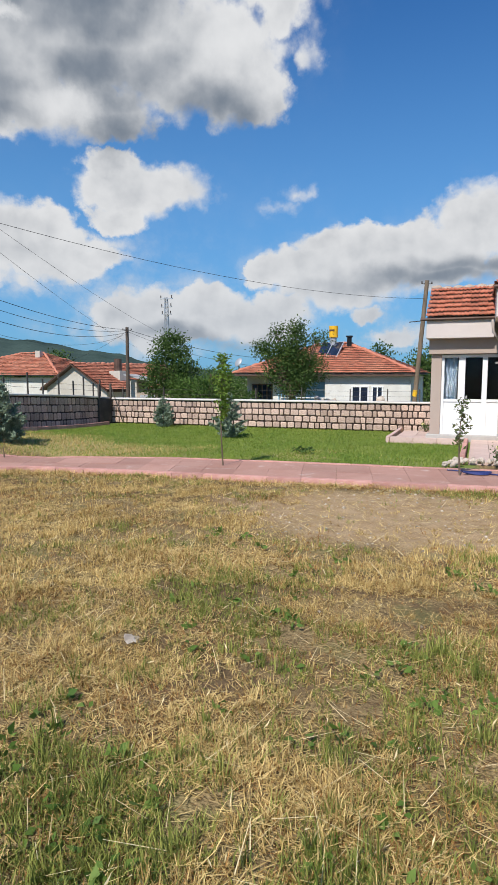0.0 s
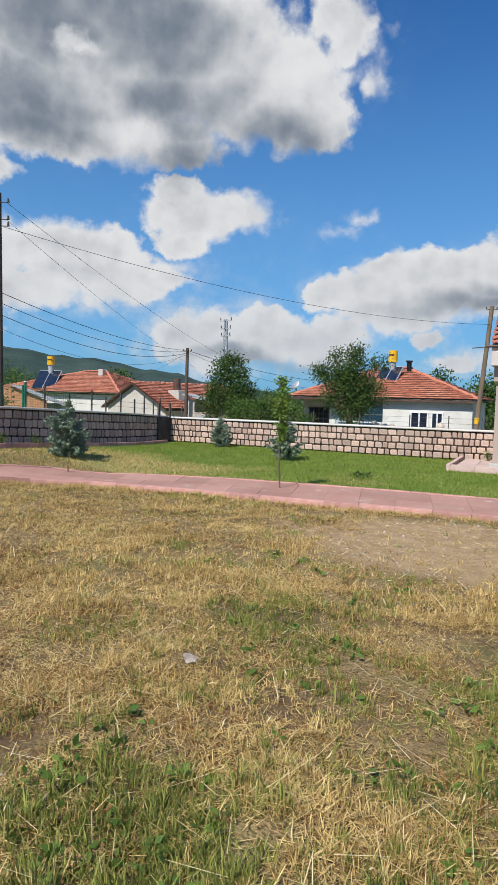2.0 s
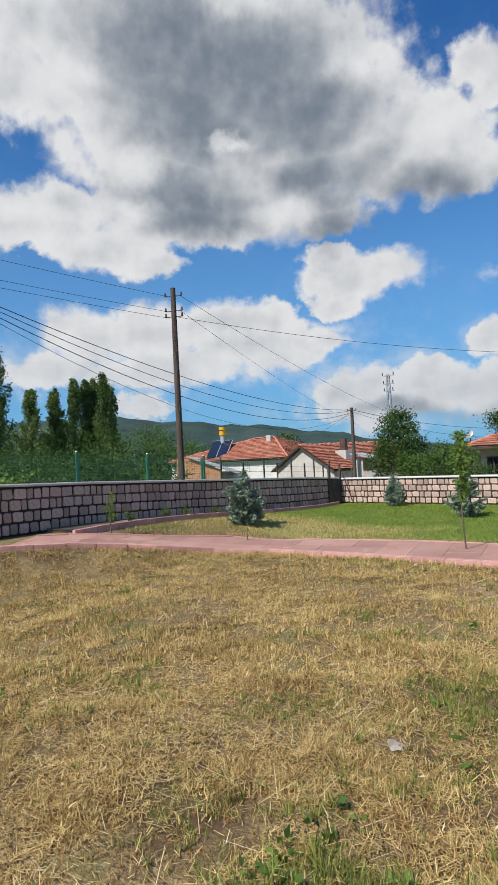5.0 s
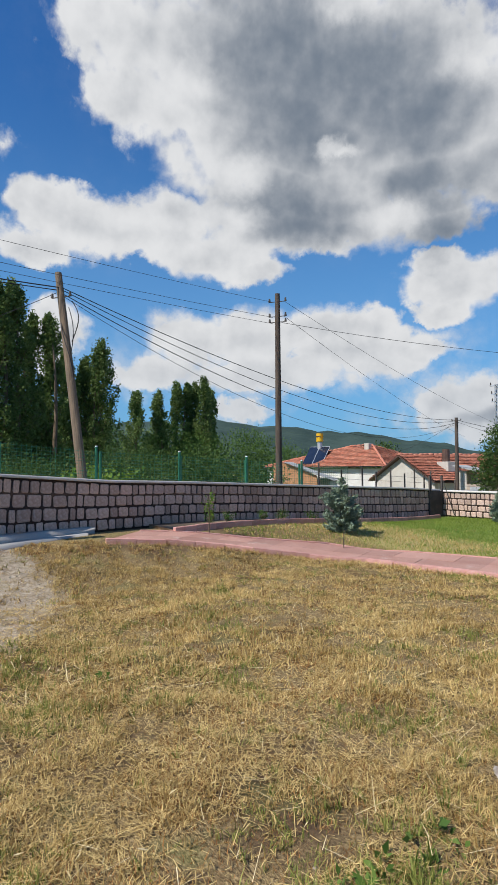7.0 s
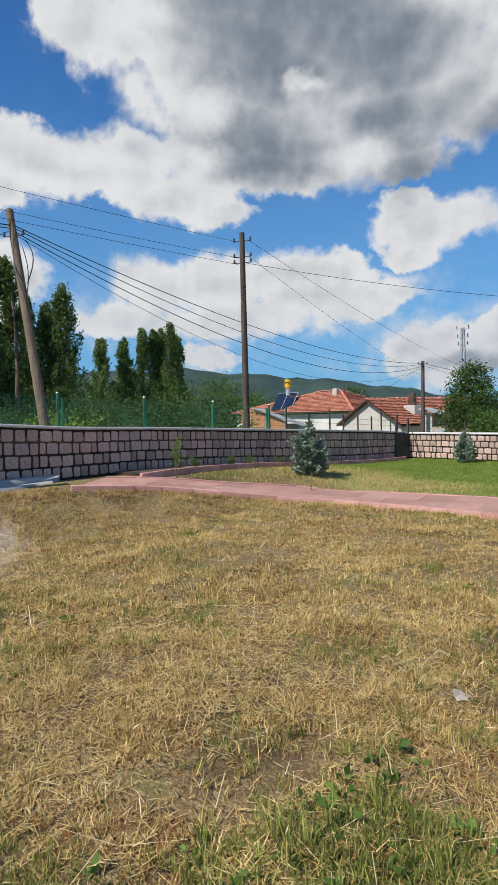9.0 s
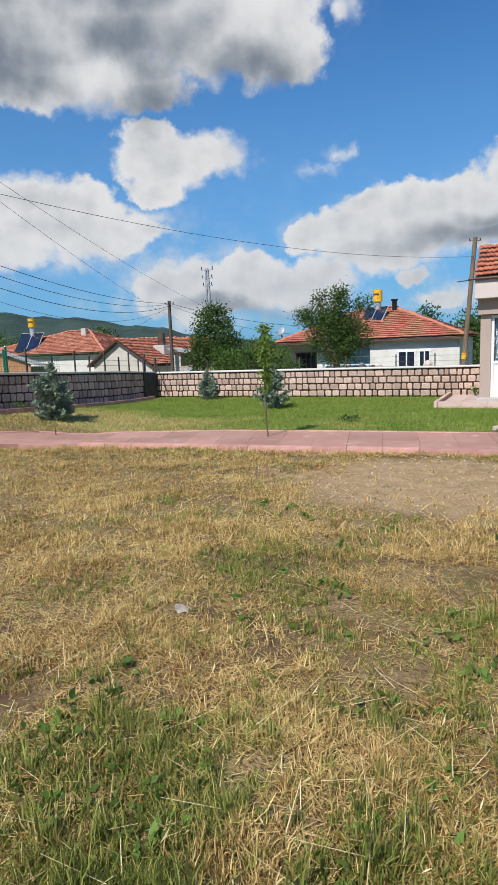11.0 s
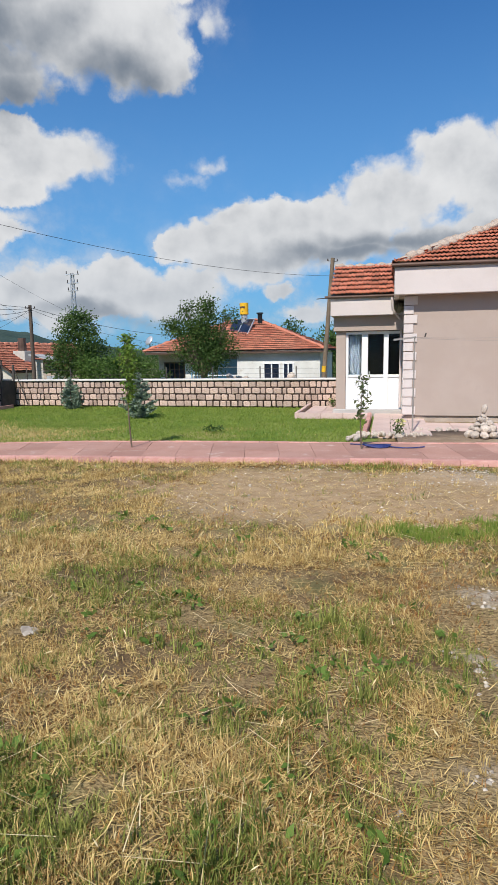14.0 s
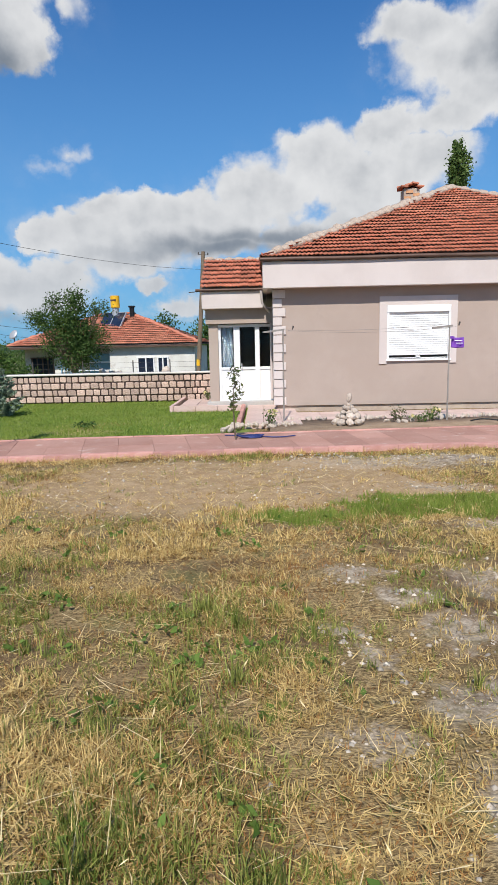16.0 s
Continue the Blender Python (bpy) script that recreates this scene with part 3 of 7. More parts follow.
def build_ground():
    def line(lo, hi, step, reach):
        inner = np.arange(lo, hi + 1e-6, step)
        grow = reach ** (np.arange(1, 27) / 26.0)
        return np.concatenate([lo - grow[::-1] + 1 - 0.15, inner, hi + grow - 1 + 0.15])
    xs, ys = line(-12.5, 7.0, 0.11, 2200), line(-2.0, 18.5, 0.11, 2200)
    x, y = np.meshgrid(xs, ys)
    z = land(x, y)
    rough = (patchy(x, y, 0.55, 41) - 0.5) * 0.08 + (patchy(x, y, 0.2, 51) - 0.5) * 0.06
    yard = smooth((path_line(x) - 0.25 - y) / 0.5) * smooth((x + 10.0) / 1.0) * smooth((9 - x) / 1.0) * smooth((y + 3) / 1.0)
    z = z + rough * yard - 0.02 * (1 - yard)
    verts = np.stack([x, y, z], -1).reshape(-1, 3)
    w, h = len(xs), len(ys)
    i = (np.arange(h - 1)[:, None] * w + np.arange(w - 1)[None, :]).ravel()
    faces = np.stack([i, i + 1, i + w + 1, i + w], 1)
    me = mesh_of("ground", verts, faces, ground_material())
    for f in me.polygons:
        f.use_smooth = True
    return tagged(new("ground", me), "dry mown meadow ground with bare soil and gravel", "ground", kind="structure")


build_ground()


def build_hills():
    """Wooded hills far off in the north-west, falling away to the east."""
    bearings = np.linspace(-130, 70, 401)
    tops = np.interp(bearings, [-130, -75, -55, -48, -43, -37, -31, -25, -10, 20, 70], [3.2, 3.9, 4.25, 3.65, 3.25, 2.55, 1.45, 0.55, 0.45, 0.6, 0.9])
    tops = tops + 0.12 * np.sin(bearings * 0.9) + 0.06 * np.sin(bearings * 2.3 + 1)
    rows, far = [], np.linspace(420, 1100, 14)
    for k, d in enumerate(far):
        share = smooth(np.array((k / 13.0))) ** 0.8
        a = np.radians(bearings)
        lumps = 5.0 * (patchy(d * np.sin(a), d * np.cos(a), 60.0, 61) - 0.5) + 3.0 * (patchy(d * np.sin(a), d * np.cos(a), 14.0, 66) - 0.5)
        top = 1.6 + np.tan(np.radians(tops)) * 1100
        rows.append(np.stack([d * np.sin(a), d * np.cos(a), -6 + (top + 6) * share + lumps], 1))
    verts = np.concatenate(rows)
    w = len(bearings)
    i = (np.arange(len(far) - 1)[:, None] * w + np.arange(w - 1)[None, :]).ravel()
    faces = np.stack([i, i + 1, i + w + 1, i + w], 1)
    tagged(new("backdrop_hills", mesh_of("backdrop_hills", verts, faces, HILL)), "long wooded hills on the far horizon", "hills", kind="structure")


build_hills()

# ---- masonry walls ----


def block_meshes(rng, count=6):
    """A few dressed blocks, one metre each way, with uneven rounded faces."""
    made = []
    for k in range(count):
        bm = bmesh.new()
        bmesh.ops.create_cube(bm, size=1.0)
        bmesh.ops.bevel(bm, geom=list(bm.edges), offset=0.12, segments=1, affect="EDGES")
        for v in bm.verts:
            v.co.x += rng.uniform(-0.055, 0.055)
            v.co.z += rng.uniform(-0.05, 0.05)
            v.co.y += rng.uniform(-0.03, 0.03)
        made.append(finish(bm, "stone", STONE))
    return made


def along_points(points, s):
    """Place and heading at the distance s along a line of plan points."""
    for (ax, ay), (bx, by) in zip(points, points[1:]):
        length = math.hypot(bx - ax, by - ay)
        if s <= length or (bx, by) == tuple(points[-1]):
            return ax + (bx - ax) * s / length, ay + (by - ay) * s / length, math.atan2(by - ay, bx - ax)
        s -= length


def line_length(points):
    return sum(math.hypot(b[0] - a[0], b[1] - a[1]) for a, b in zip(points, points[1:]))


def build_wall(name, points, top_at, base_at, courses, label, rng, face, blocks, thick=0.30, size=0.22):
    """A boundary wall along plan points: a dark jointed core, dressed blocks on its yard face, and a coping."""
    total = line_length(points)
    steps = int(total / 0.5) + 1
    core_v, core_f, cap_v, cap_f = [], [], [], []
    for k in range(steps + 1):
        s = total * k / steps
        x, y, a = along_points(points, s)
        nx, ny = -math.sin(a) * face, math.cos(a) * face
        top, base = top_at(x, y), base_at(x, y) - 0.15
        for off, z in ((0.0, base), (0.0, top - 0.05), (-thick, top - 0.05), (-thick, base)):
            core_v.append((x + nx * off, y + ny * off, z))
        for off, z in ((0.06, top - 0.055), (0.06, top), (-thick - 0.05, top), (-thick - 0.05, top - 0.055)):
            cap_v.append((x + nx * off, y + ny * off, z))
        if k:
            b = 4 * k
            for i in range(4):
                j = (i + 1) % 4
                core_f.append((b - 4 + i, b - 4 + j, b + j, b + i))
                cap_f.append((b - 4 + i, b - 4 + j, b + j, b + i))
    wall = new(name, mesh_of(name, core_v, core_f, JOINT))
    tagged(wall, label, "wall", kind="structure")
    part("coping", mesh_of("coping", cap_v, cap_f, COPING), COPING, wall, "pale cast concrete coping")
    for c in range(courses):
        s = -rng.uniform(0, size)
        while s < total - 0.05:
            w = size * rng.uniform(0.62, 1.32)
            lo, hi = max(s, 0.0), min(s + w, total)
            if hi - lo > 0.07:
                x, y, a = along_points(points, (lo + hi) / 2)
                x2, y2, a2 = along_points(points, min((lo + hi) / 2 + 0.2, total))
                top, base = top_at(x, y) - 0.075, base_at(x, y) + 0.005
                h = (top - base) / courses
                z = base + h * (c + 0.5)
                tilt = math.atan2((top_at(x2, y2) - top_at(x, y)) * (c + 0.5) / courses + (base_at(x2, y2) - base_at(x, y)) * (1 - (c + 0.5) / courses), 0.2) if a2 == a else 0.0
                nx, ny = -math.sin(a) * face, math.cos(a) * face
                out = rng.uniform(-0.026, -0.008)
                ob = new("stone", blocks[rng.integers(len(blocks))])
                ob.parent = wall
                ob.matrix_basis = Matrix.LocRotScale((x + nx * out, y + ny * out, z + rng.uniform(-0.006, 0.006)), Euler((0, -tilt + rng.uniform(-0.025, 0.025), a)), (hi - lo - 0.036, 0.085, h - 0.036))
            s += w
    return wall


STONES = np.random.default_rng(5)
BLOCKS = block_meshes(STONES)
WEST = [(-10.55, 1.9), (-10.85, 5.0), (-12.0, WALL_Y)]


def west_top(x, y):
    return float(np.interp(y, [1.9, 5.0, 6.8, 9.7, 15.8, 17.7], [1.68, 1.46, 1.40, 1.27, 1.0, 0.88]))


build_wall("wall_west", WEST, west_top, lambda x, y: float(rise(x, y)), 4, "pinkish stone block boundary wall with black joints", STONES, -1, BLOCKS)
build_wall("wall_north", [(-12.0, WALL_Y), (-1.0, WALL_Y)], lambda x, y: 0.86, lambda x, y: 0.0, 4, "sunlit pinkish stone block boundary wall with black joints", STONES, -1, BLOCKS, size=0.215)

# ---- path, kerbs and paving ----


def unit_block(name, material, bevel):
    bm = bmesh.new()
    bmesh.ops.create_cube(bm, size=1.0)
    return finish(bm, name, material, bevel)


def lay_kerb(name, points, length, width, height, sink, label, mesh, group=""):
    """A row of kerb stones along plan points, each a piece of its own."""
    row = thing(name, label, "kerb", kind="structure")
    total, rng = line_length(points), np.random.default_rng(len(name))
    count = int(total / length)
    for k in range(count):
        x, y, a = along_points(points, (k + 0.5) * total / count)
        z = float(rise(x, y))
        x2, y2, _ = along_points(points, min((k + 0.9) * total / count, total))
        tilt = math.atan2(float(rise(x2, y2)) - z, 0.4 * length)
        ob = new("kerb_stone", mesh)
        ob.parent = row
        ob.matrix_basis = Matrix.LocRotScale((x, y, z + (height - sink) / 2 + rng.uniform(-0.004, 0.004)), Euler((rng.uniform(-0.012, 0.012), -tilt, a + rng.uniform(-0.006, 0.006))), (total / count - 0.006, width, height + sink))
    return row


KERB_MESH = unit_block("kerb_stone", KERB, 0.03)
PAVING_PALE = surface("faded pink paving", (0.55, 0.40, 0.345), (0.60, 0.46, 0.405), 1.1, 35, 0.9, 0.3, third=(0.50, 0.38, 0.31), vary=0.09, by="object", grain=0.3)
SLAB_MESH = unit_block("paving_slab", PAVING_PALE, 0.012)
lay_kerb("path_kerb_south", PATH_SOUTH, 0.52, 0.12, 0.065, 0.1, "red concrete kerb stones edging the path", KERB_MESH)
lay_kerb("path_kerb_north", PATH_NORTH, 0.52, 0.08, 0.045, 0.1, "red concrete kerb stones beside the lawn", KERB_MESH)


def lay_path():
    """Slabs between the two kerbs."""
    path = thing("path", "pinkish brown concrete slab path", "path", kind="structure")
    a_total, b_total = line_length(PATH_SOUTH), line_length(PATH_NORTH)
    count = 36
    rng = np.random.default_rng(3)
    for k in range(count):
        for lane in range(2):
            corners = []
            for f, g in ((0, 0), (1, 0), (1, 1), (0, 1)):
                ax, ay, _ = along_points(PATH_SOUTH, min((k + f) / count, 0.999) * a_total)
                bx, by, _ = along_points(PATH_NORTH, min((k + f) / count, 0.999) * b_total)
                w = 0.03 + 0.95 * (lane + g) / 2
                corners.append(Vector((ax + (bx - ax) * w, ay + (by - ay) * w, 0)))
            mid = sum(corners, Vector()) / 4
            lift = rng.uniform(-0.003, 0.003)
            low, high = [], []
            for c in corners:
                c = mid + (c - mid) * 0.992
                z = float(rise(c.x, c.y)) + 0.03 + lift
                low.append((c.x, c.y, z - 0.08))
                high.append((c.x, c.y, z))
            part("paving_slab", solid(low + high, [(3, 2, 1, 0), (4, 5, 6, 7), (0, 1, 5, 4), (1, 2, 6, 5), (2, 3, 7, 6), (3, 0, 4, 7)]), PAVING, path)


lay_path()

# the planting strip at the foot of the west wall
BED = [(-9.95, 5.9), (-10.2, 7.7), (-10.55, 10.5), (-11.2, 14.2), (-11.55, 17.0)]
lay_kerb("bed_kerb", BED, 0.52, 0.08, 0.10, 0.1, "dull red kerb stones along the planting strip", KERB_MESH)


def strip(name, label, near, far, lift, material):
    """A low slab of soil or concrete between two plan lines of equally many points."""
    verts, faces = [], []
    for (ax, ay), (bx, by) in zip(near, far):
        za, zb = float(rise(ax, ay)) + lift, float(rise(bx, by)) + lift
        verts += [(ax, ay, za - 0.2), (ax, ay, za), (bx, by, zb), (bx, by, zb - 0.2)]
    for k in range(len(near) - 1):
        b = 4 * k
        for i in range(4):
            j = (i + 1) % 4
            faces.append((b + i, b + j, b + 4 + j, b + 4 + i))
    faces += [(0, 1, 2, 3), (4 * len(near) - 1, 4 * len(near) - 2, 4 * len(near) - 3, 4 * len(near) - 4)]
    return tagged(new(name, mesh_of(name, verts, faces, material)), label, name.replace("_", " "), kind="structure")


strip("planting_strip", "brown soil strip along the boundary wall", [(x - 0.03, y) for x, y in BED], [(-10.9, 5.9), (-11.08, 7.7), (-11.33, 10.5), (-11.68, 14.2), (-11.93, 17.0)], 0.05, SOIL)
strip("gate_apron", "grey concrete strip at the foot of the wall by the gate", [(-9.3, 1.0), (-9.75, 2.4), (-10.15, 3.5), (-10.45, 4.4)], [(-10.6, 1.0), (-10.6, 2.4), (-10.72, 3.5), (-10.8, 4.4)], 0.02, CONCRETE)
strip("gate_kerb", "grey concrete ledge under the gate wall", [(-10.1, 1.9), (-10.2, 2.6), (-10.45, 3.6), (-10.62, 4.6)], [(-10.56, 1.9), (-10.62, 2.6), (-10.72, 3.6), (-10.82, 4.6)], 0.10, CONCRETE)

# ---- the house ----
FRONT, LEFT, PORCH = 14.4, 0.52, 15.7
EAVE_Y, EAVE_X, EAVE_Z = 14.05, 0.27, 3.50
APEX = Vector((6.07, 19.27, 6.11))


def wall_with_hole(x0, x1, z0, z1, hx0, hx1, hz0, hz1, y0, y1):
    """A wall slab between y0 and y1 with one opening through it."""
    bm = bmesh.new()
    for a, b, c, d in ((x0, hx0, z0, z1), (hx1, x1, z0, z1), (hx0, hx1, z0, hz0), (hx0, hx1, hz1, z1)):
        box(a, b, y0, y1, c, d, bm)
    return bm


def tile_arrays(w=0.205, l=0.32, lift=0.072):
    """One clay tile: a twice waved top with a thin lower lip clear of the row below. x along the eave, y up the slope."""
    xs = np.linspace(0, w, 9)
    zs = 0.016 + 0.016 * np.cos(np.arange(9) * math.pi / 2)
    top = np.stack([xs, np.zeros(9), zs + lift], 1)
    back = np.stack([xs, np.full(9, l), zs * 0.9 + 0.006], 1)
    lip = np.stack([xs, np.full(9, 0.006), zs + lift - 0.022], 1)
    verts = np.concatenate([lip, top, back])
    faces = []
    for k in range(8):
        faces.append((k, k + 1, k + 10, k + 9))
        faces.append((k + 9, k + 10, k + 19, k + 18))
    return verts, np.array(faces)


def tiled_slope(parent, corner, along, up, inside, rng, pieces=0, keep=None, material=None, w=0.196, run=0.25, width=12.0, height=6.0):
    """Tiles over a roof slope. corner: where it starts; inside(u, v): whether the slope reaches there."""
    along, up = Vector(along).normalized(), Vector(up).normalized()
    out = along.cross(up).normalized()
    turn = Matrix((along, up, out)).transposed()
    v0, f0 = tile_arrays()
    shared = mesh_of("roof_tile", v0, f0, TILE)
    rest, made = [], 0
    for r in range(int(height / run)):
        for c in range(int(width / w)):
            u, v = c * w, r * run
            if not inside(u + w / 2, v + run * 0.45):
                continue
            place = Vector(corner) + along * (u + rng.uniform(-0.006, 0.006)) + up * (v + rng.uniform(-0.014, 0.014)) + out * rng.uniform(0, 0.012)
            spin = turn @ Euler((rng.uniform(-0.02, 0.02), rng.uniform(-0.03, 0.03), rng.uniform(-0.02, 0.02))).to_matrix()
            if made < pieces and keep(place):
                ob = new("roof_tile", shared)
                ob.parent = parent
                ob.matrix_basis = Matrix.LocRotScale(place, spin.to_quaternion(), None)
                made += 1
            else:
                rest.append((v0 @ np.array(spin).T + np.array(place), f0))
    if rest:
        v, f = joined(rest)
        ob = part("roof_tiles", mesh_of("roof_tiles", v, f, material or TILE_JOINED), TILE_JOINED, parent)
        tagged(ob, kind="stuff")


def lump_meshes(material, rng):
    """A few ridge tiles bedded in mortar, one metre long each way."""
    made = []
    for k in range(4):
        bm = bmesh.new()
        bmesh.ops.create_icosphere(bm, subdivisions=2, radius=0.5)
        for v in bm.verts:
            v.co.y = max(-0.42, min(0.42, v.co.y))
            v.co += Vector((rng.uniform(-1, 1), rng.uniform(-0.4, 0.4), rng.uniform(-1, 1))) * 0.055
        made.append(finish(bm, "ridge_tile", material, soft=True))
    return made


def lay_ridge(parent, a, b, meshes, rng, size=0.2, step=0.32):
    """Ridge tiles from a to b, each a piece of its own."""
    a, b = Vector(a), Vector(b)
    count = max(2, int((b - a).length / step))
    turn = (b - a).to_track_quat("Y", "Z")
    for k in range(count):
        p = a + (b - a) * ((k + 0.5) / count) + Vector((rng.uniform(-0.03, 0.03), rng.uniform(-0.03, 0.03), rng.uniform(-0.012, 0.015)))
        ob = new("ridge_tile", meshes[rng.integers(4)])
        ob.parent = parent
        ob.matrix_basis = Matrix.LocRotScale(p, turn, (size * rng.uniform(0.9, 1.5), step * 1.25, size * rng.uniform(0.6, 0.9)))


LUMPS_MORTAR = lump_meshes(MORTAR_CAP, np.random.default_rng(6))
LUMPS_TILE = lump_meshes(TILE_FADED, np.random.default_rng(7))


def build_house():
    rng = np.random.default_rng(8)
    house = thing("house", "taupe rendered bungalow with a tiled hip roof", "house", (0, 0, 0))
    part("front_wall", wall_with_hole(LEFT + 0.02, 11.2, 0.13, 2.875, 3.17, 4.65, 1.19, 2.43, FRONT, FRONT + 0.25), RENDER_TAUPE, house)
    part("side_wall", box(LEFT + 0.02, LEFT + 0.27, FRONT + 0.25, 23.4, 0.13, 2.875), RENDER_TAUPE, house)
    part("back_wall", box(LEFT + 0.27, 10.95, 23.15, 23.4, 0.13, 2.875), RENDER_TAUPE, house)
    part("far_wall", box(10.95, 11.2, FRONT + 0.25, 23.4, 0.13, 2.875), RENDER_TAUPE, house)
    part("plinth", box(LEFT + 0.06, 11.16, FRONT + 0.05, 23.3, -0.1, 0.12), MORTAR_CAP, house, "rough bare concrete plinth")
    # quoins, long and short by turns
    quoin = unit_block("quoin", RENDER_PALE, 0.03)
    for k in range(13):
        wide = 0.30 if k % 2 == 0 else 0.215
        ob = new("quoin", quoin)
        ob.parent = house
        ob.matrix_basis = Matrix.LocRotScale((LEFT - 0.025 + wide / 2, FRONT + 0.10, 0.14 + 0.2085 * (k + 0.5)), None, (wide, 0.27, 0.19))
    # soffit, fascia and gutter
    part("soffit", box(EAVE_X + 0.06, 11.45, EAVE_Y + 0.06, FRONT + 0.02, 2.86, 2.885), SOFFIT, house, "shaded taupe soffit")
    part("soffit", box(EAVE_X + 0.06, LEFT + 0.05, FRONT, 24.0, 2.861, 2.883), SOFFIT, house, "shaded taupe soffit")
    bm = box(EAVE_X, 11.5, EAVE_Y, EAVE_Y + 0.12, 2.855, 3.445)
    part("fascia", bm, RENDER_PALE, house, "deep pale pink rendered fascia", 0.01)
    part("fascia", box(EAVE_X, EAVE_X + 0.12, EAVE_Y + 0.12, 24.0, 2.855, 3.445), RENDER_PALE, house, "deep pale pink rendered fascia", 0.01)
    v, f = tube([(x, EAVE_Y - 0.05, 3.485 + 0.006 * math.sin(x * 2.1)) for x in np.linspace(EAVE_X - 0.06, 11.6, 40)], 0.045, 6)
    part("gutter", mesh_of("gutter", v, f, GUTTER), GUTTER, house, "thin brown metal gutter")
    # the pyramid roof
    a, b = Vector((EAVE_X - 0.02, EAVE_Y - 0.02, EAVE_Z)), Vector((11.55, EAVE_Y - 0.02, EAVE_Z))
    c, d = Vector((11.55, 24.05, EAVE_Z)), Vector((EAVE_X - 0.02, 24.05, EAVE_Z))
    part("roof_deck", solid([a, b, c, d, APEX - Vector((0, 0, 0.02))], [(0, 1, 4), (1, 2, 4), (2, 3, 4), (3, 0, 4), (3, 2, 1, 0)]), SOFFIT, house, "boarded roof deck")
    half, slope = (b - a).length / 2, (APEX - (a + b) / 2).length
    apex_u = APEX.x - a.x
    def front(u, v):
        s = v / slope
        return apex_u * s - 0.05 < u < (b.x - a.x) - ((b.x - a.x) - apex_u) * s
    tiled_slope(house, a, (1, 0, 0), APEX - Vector((APEX.x, a.y, a.z)), front, rng, 300, lambda p: p.x < 6.6, height=slope, width=11.4)
    depth = 24.05 - a.y
    def side(u, v):
        s = v / (APEX - Vector((a.x, APEX.y, a.z))).length
        return (depth - (APEX.y - a.y)) * s < u < depth - (APEX.y - a.y) * s
    tiled_slope(house, d, (0, -1, 0), APEX - Vector((a.x, APEX.y, a.z)), side, rng, height=6.2, width=depth)
    lay_ridge(house, a + Vector((0.1, 0.1, 0.08)), APEX + Vector((0, 0, 0.05)), LUMPS_MORTAR, rng, 0.32, 0.24)
    lay_ridge(house, APEX + Vector((0, 0, 0.05)), b + Vector((-0.1, 0.1, 0.08)), LUMPS_MORTAR, rng, 0.22, 0.3)
    # chimney
    stack = part("chimney", box(4.40, 4.85, 18.3, 18.75, 4.9, 5.95), MORTAR_CAP, house, "short plastered brick chimney", 0.02)
    cap_rng = random.Random(12)
    for k in range(7):
        x, y = 4.36 + 0.17 * (k % 4) * 0.9, 18.32 + 0.30 * (k // 4)
        part("cap", box(-0.10, 0.10, -0.17, 0.17, -0.02, 0.02), TILE, stack, "broken clay tile cap", m=Matrix.Translation((x + 0.02, y + 0.05, 5.985 + 0.035 * (k % 3))) @ Euler((cap_rng.uniform(-0.15, 0.15), cap_rng.uniform(-0.25, 0.25), cap_rng.uniform(-0.4, 0.4))).to_matrix().to_4x4())
    for k in range(9):
        part("bared_brick", box(-0.10, 0.10, -0.02, 0.02, -0.035, 0.035), BRICK_RAW, stack, "bared orange brick", m=Matrix.Translation((4.50 + 0.23 * (k % 2) + 0.03 * (k % 3), 18.295, 5.20 + 0.08 * k)))
    # window with a roller shutter
    w = tagged(new("window"), "white window with a closed roller shutter")
    w.matrix_basis = pose(3.91, FRONT, 1.19)
    w.parent = house
    bm = box(-0.92, -0.74, -0.03, 0.02, -0.11, 1.45)
    box(0.74, 0.89, -0.03, 0.02, -0.11, 1.45, bm)
    box(-0.74, 0.74, -0.03, 0.02, 1.24, 1.45, bm)
    part("surround", bm, RENDER_PALE, w, "pale rendered surround")
    part("shutter_box", box(-0.74, 0.74, -0.045, 0.10, 1.075, 1.24), PVC, w, "", 0.012)
    for x0, x1 in ((-0.74, -0.69), (0.69, 0.74)):
        part("guide_rail", box(x0, x1, -0.04, 0.06, 0.0, 1.075), PVC, w)
    part("sill", box(-0.76, 0.76, -0.06, 0.06, -0.045, 0.0), PVC, w)
    part("pane", box(-0.69, 0.69, 0.10, 0.11, 0.0, 1.1), GLASS, w)
    # added dark sheet: the unlit room's shade as a colour
    part("room_shade", box(-0.72, 0.72, 0.26, 0.28, 0.0, 1.2), INTERIOR, w, "dark sheet standing in for the room's shade")
    slat = bmesh.new()
    box(-0.69, 0.69, -0.008, 0.008, 0.0, 0.046, slat)
    slat_mesh = finish(slat, "slat", PVC, 0.006)
    for k in range(20):
        part("slat", slat_mesh, PVC, w, m=pose(0, 0.02, 0.085 + k * 0.0497))
    part("bottom_gap_bar", box(-0.69, 0.69, 0.0, 0.03, 0.012, 0.03, box(-0.05, 0.05, 0.0, 0.03, 0.012, 0.075)), PVC, w)
    return house


build_house()


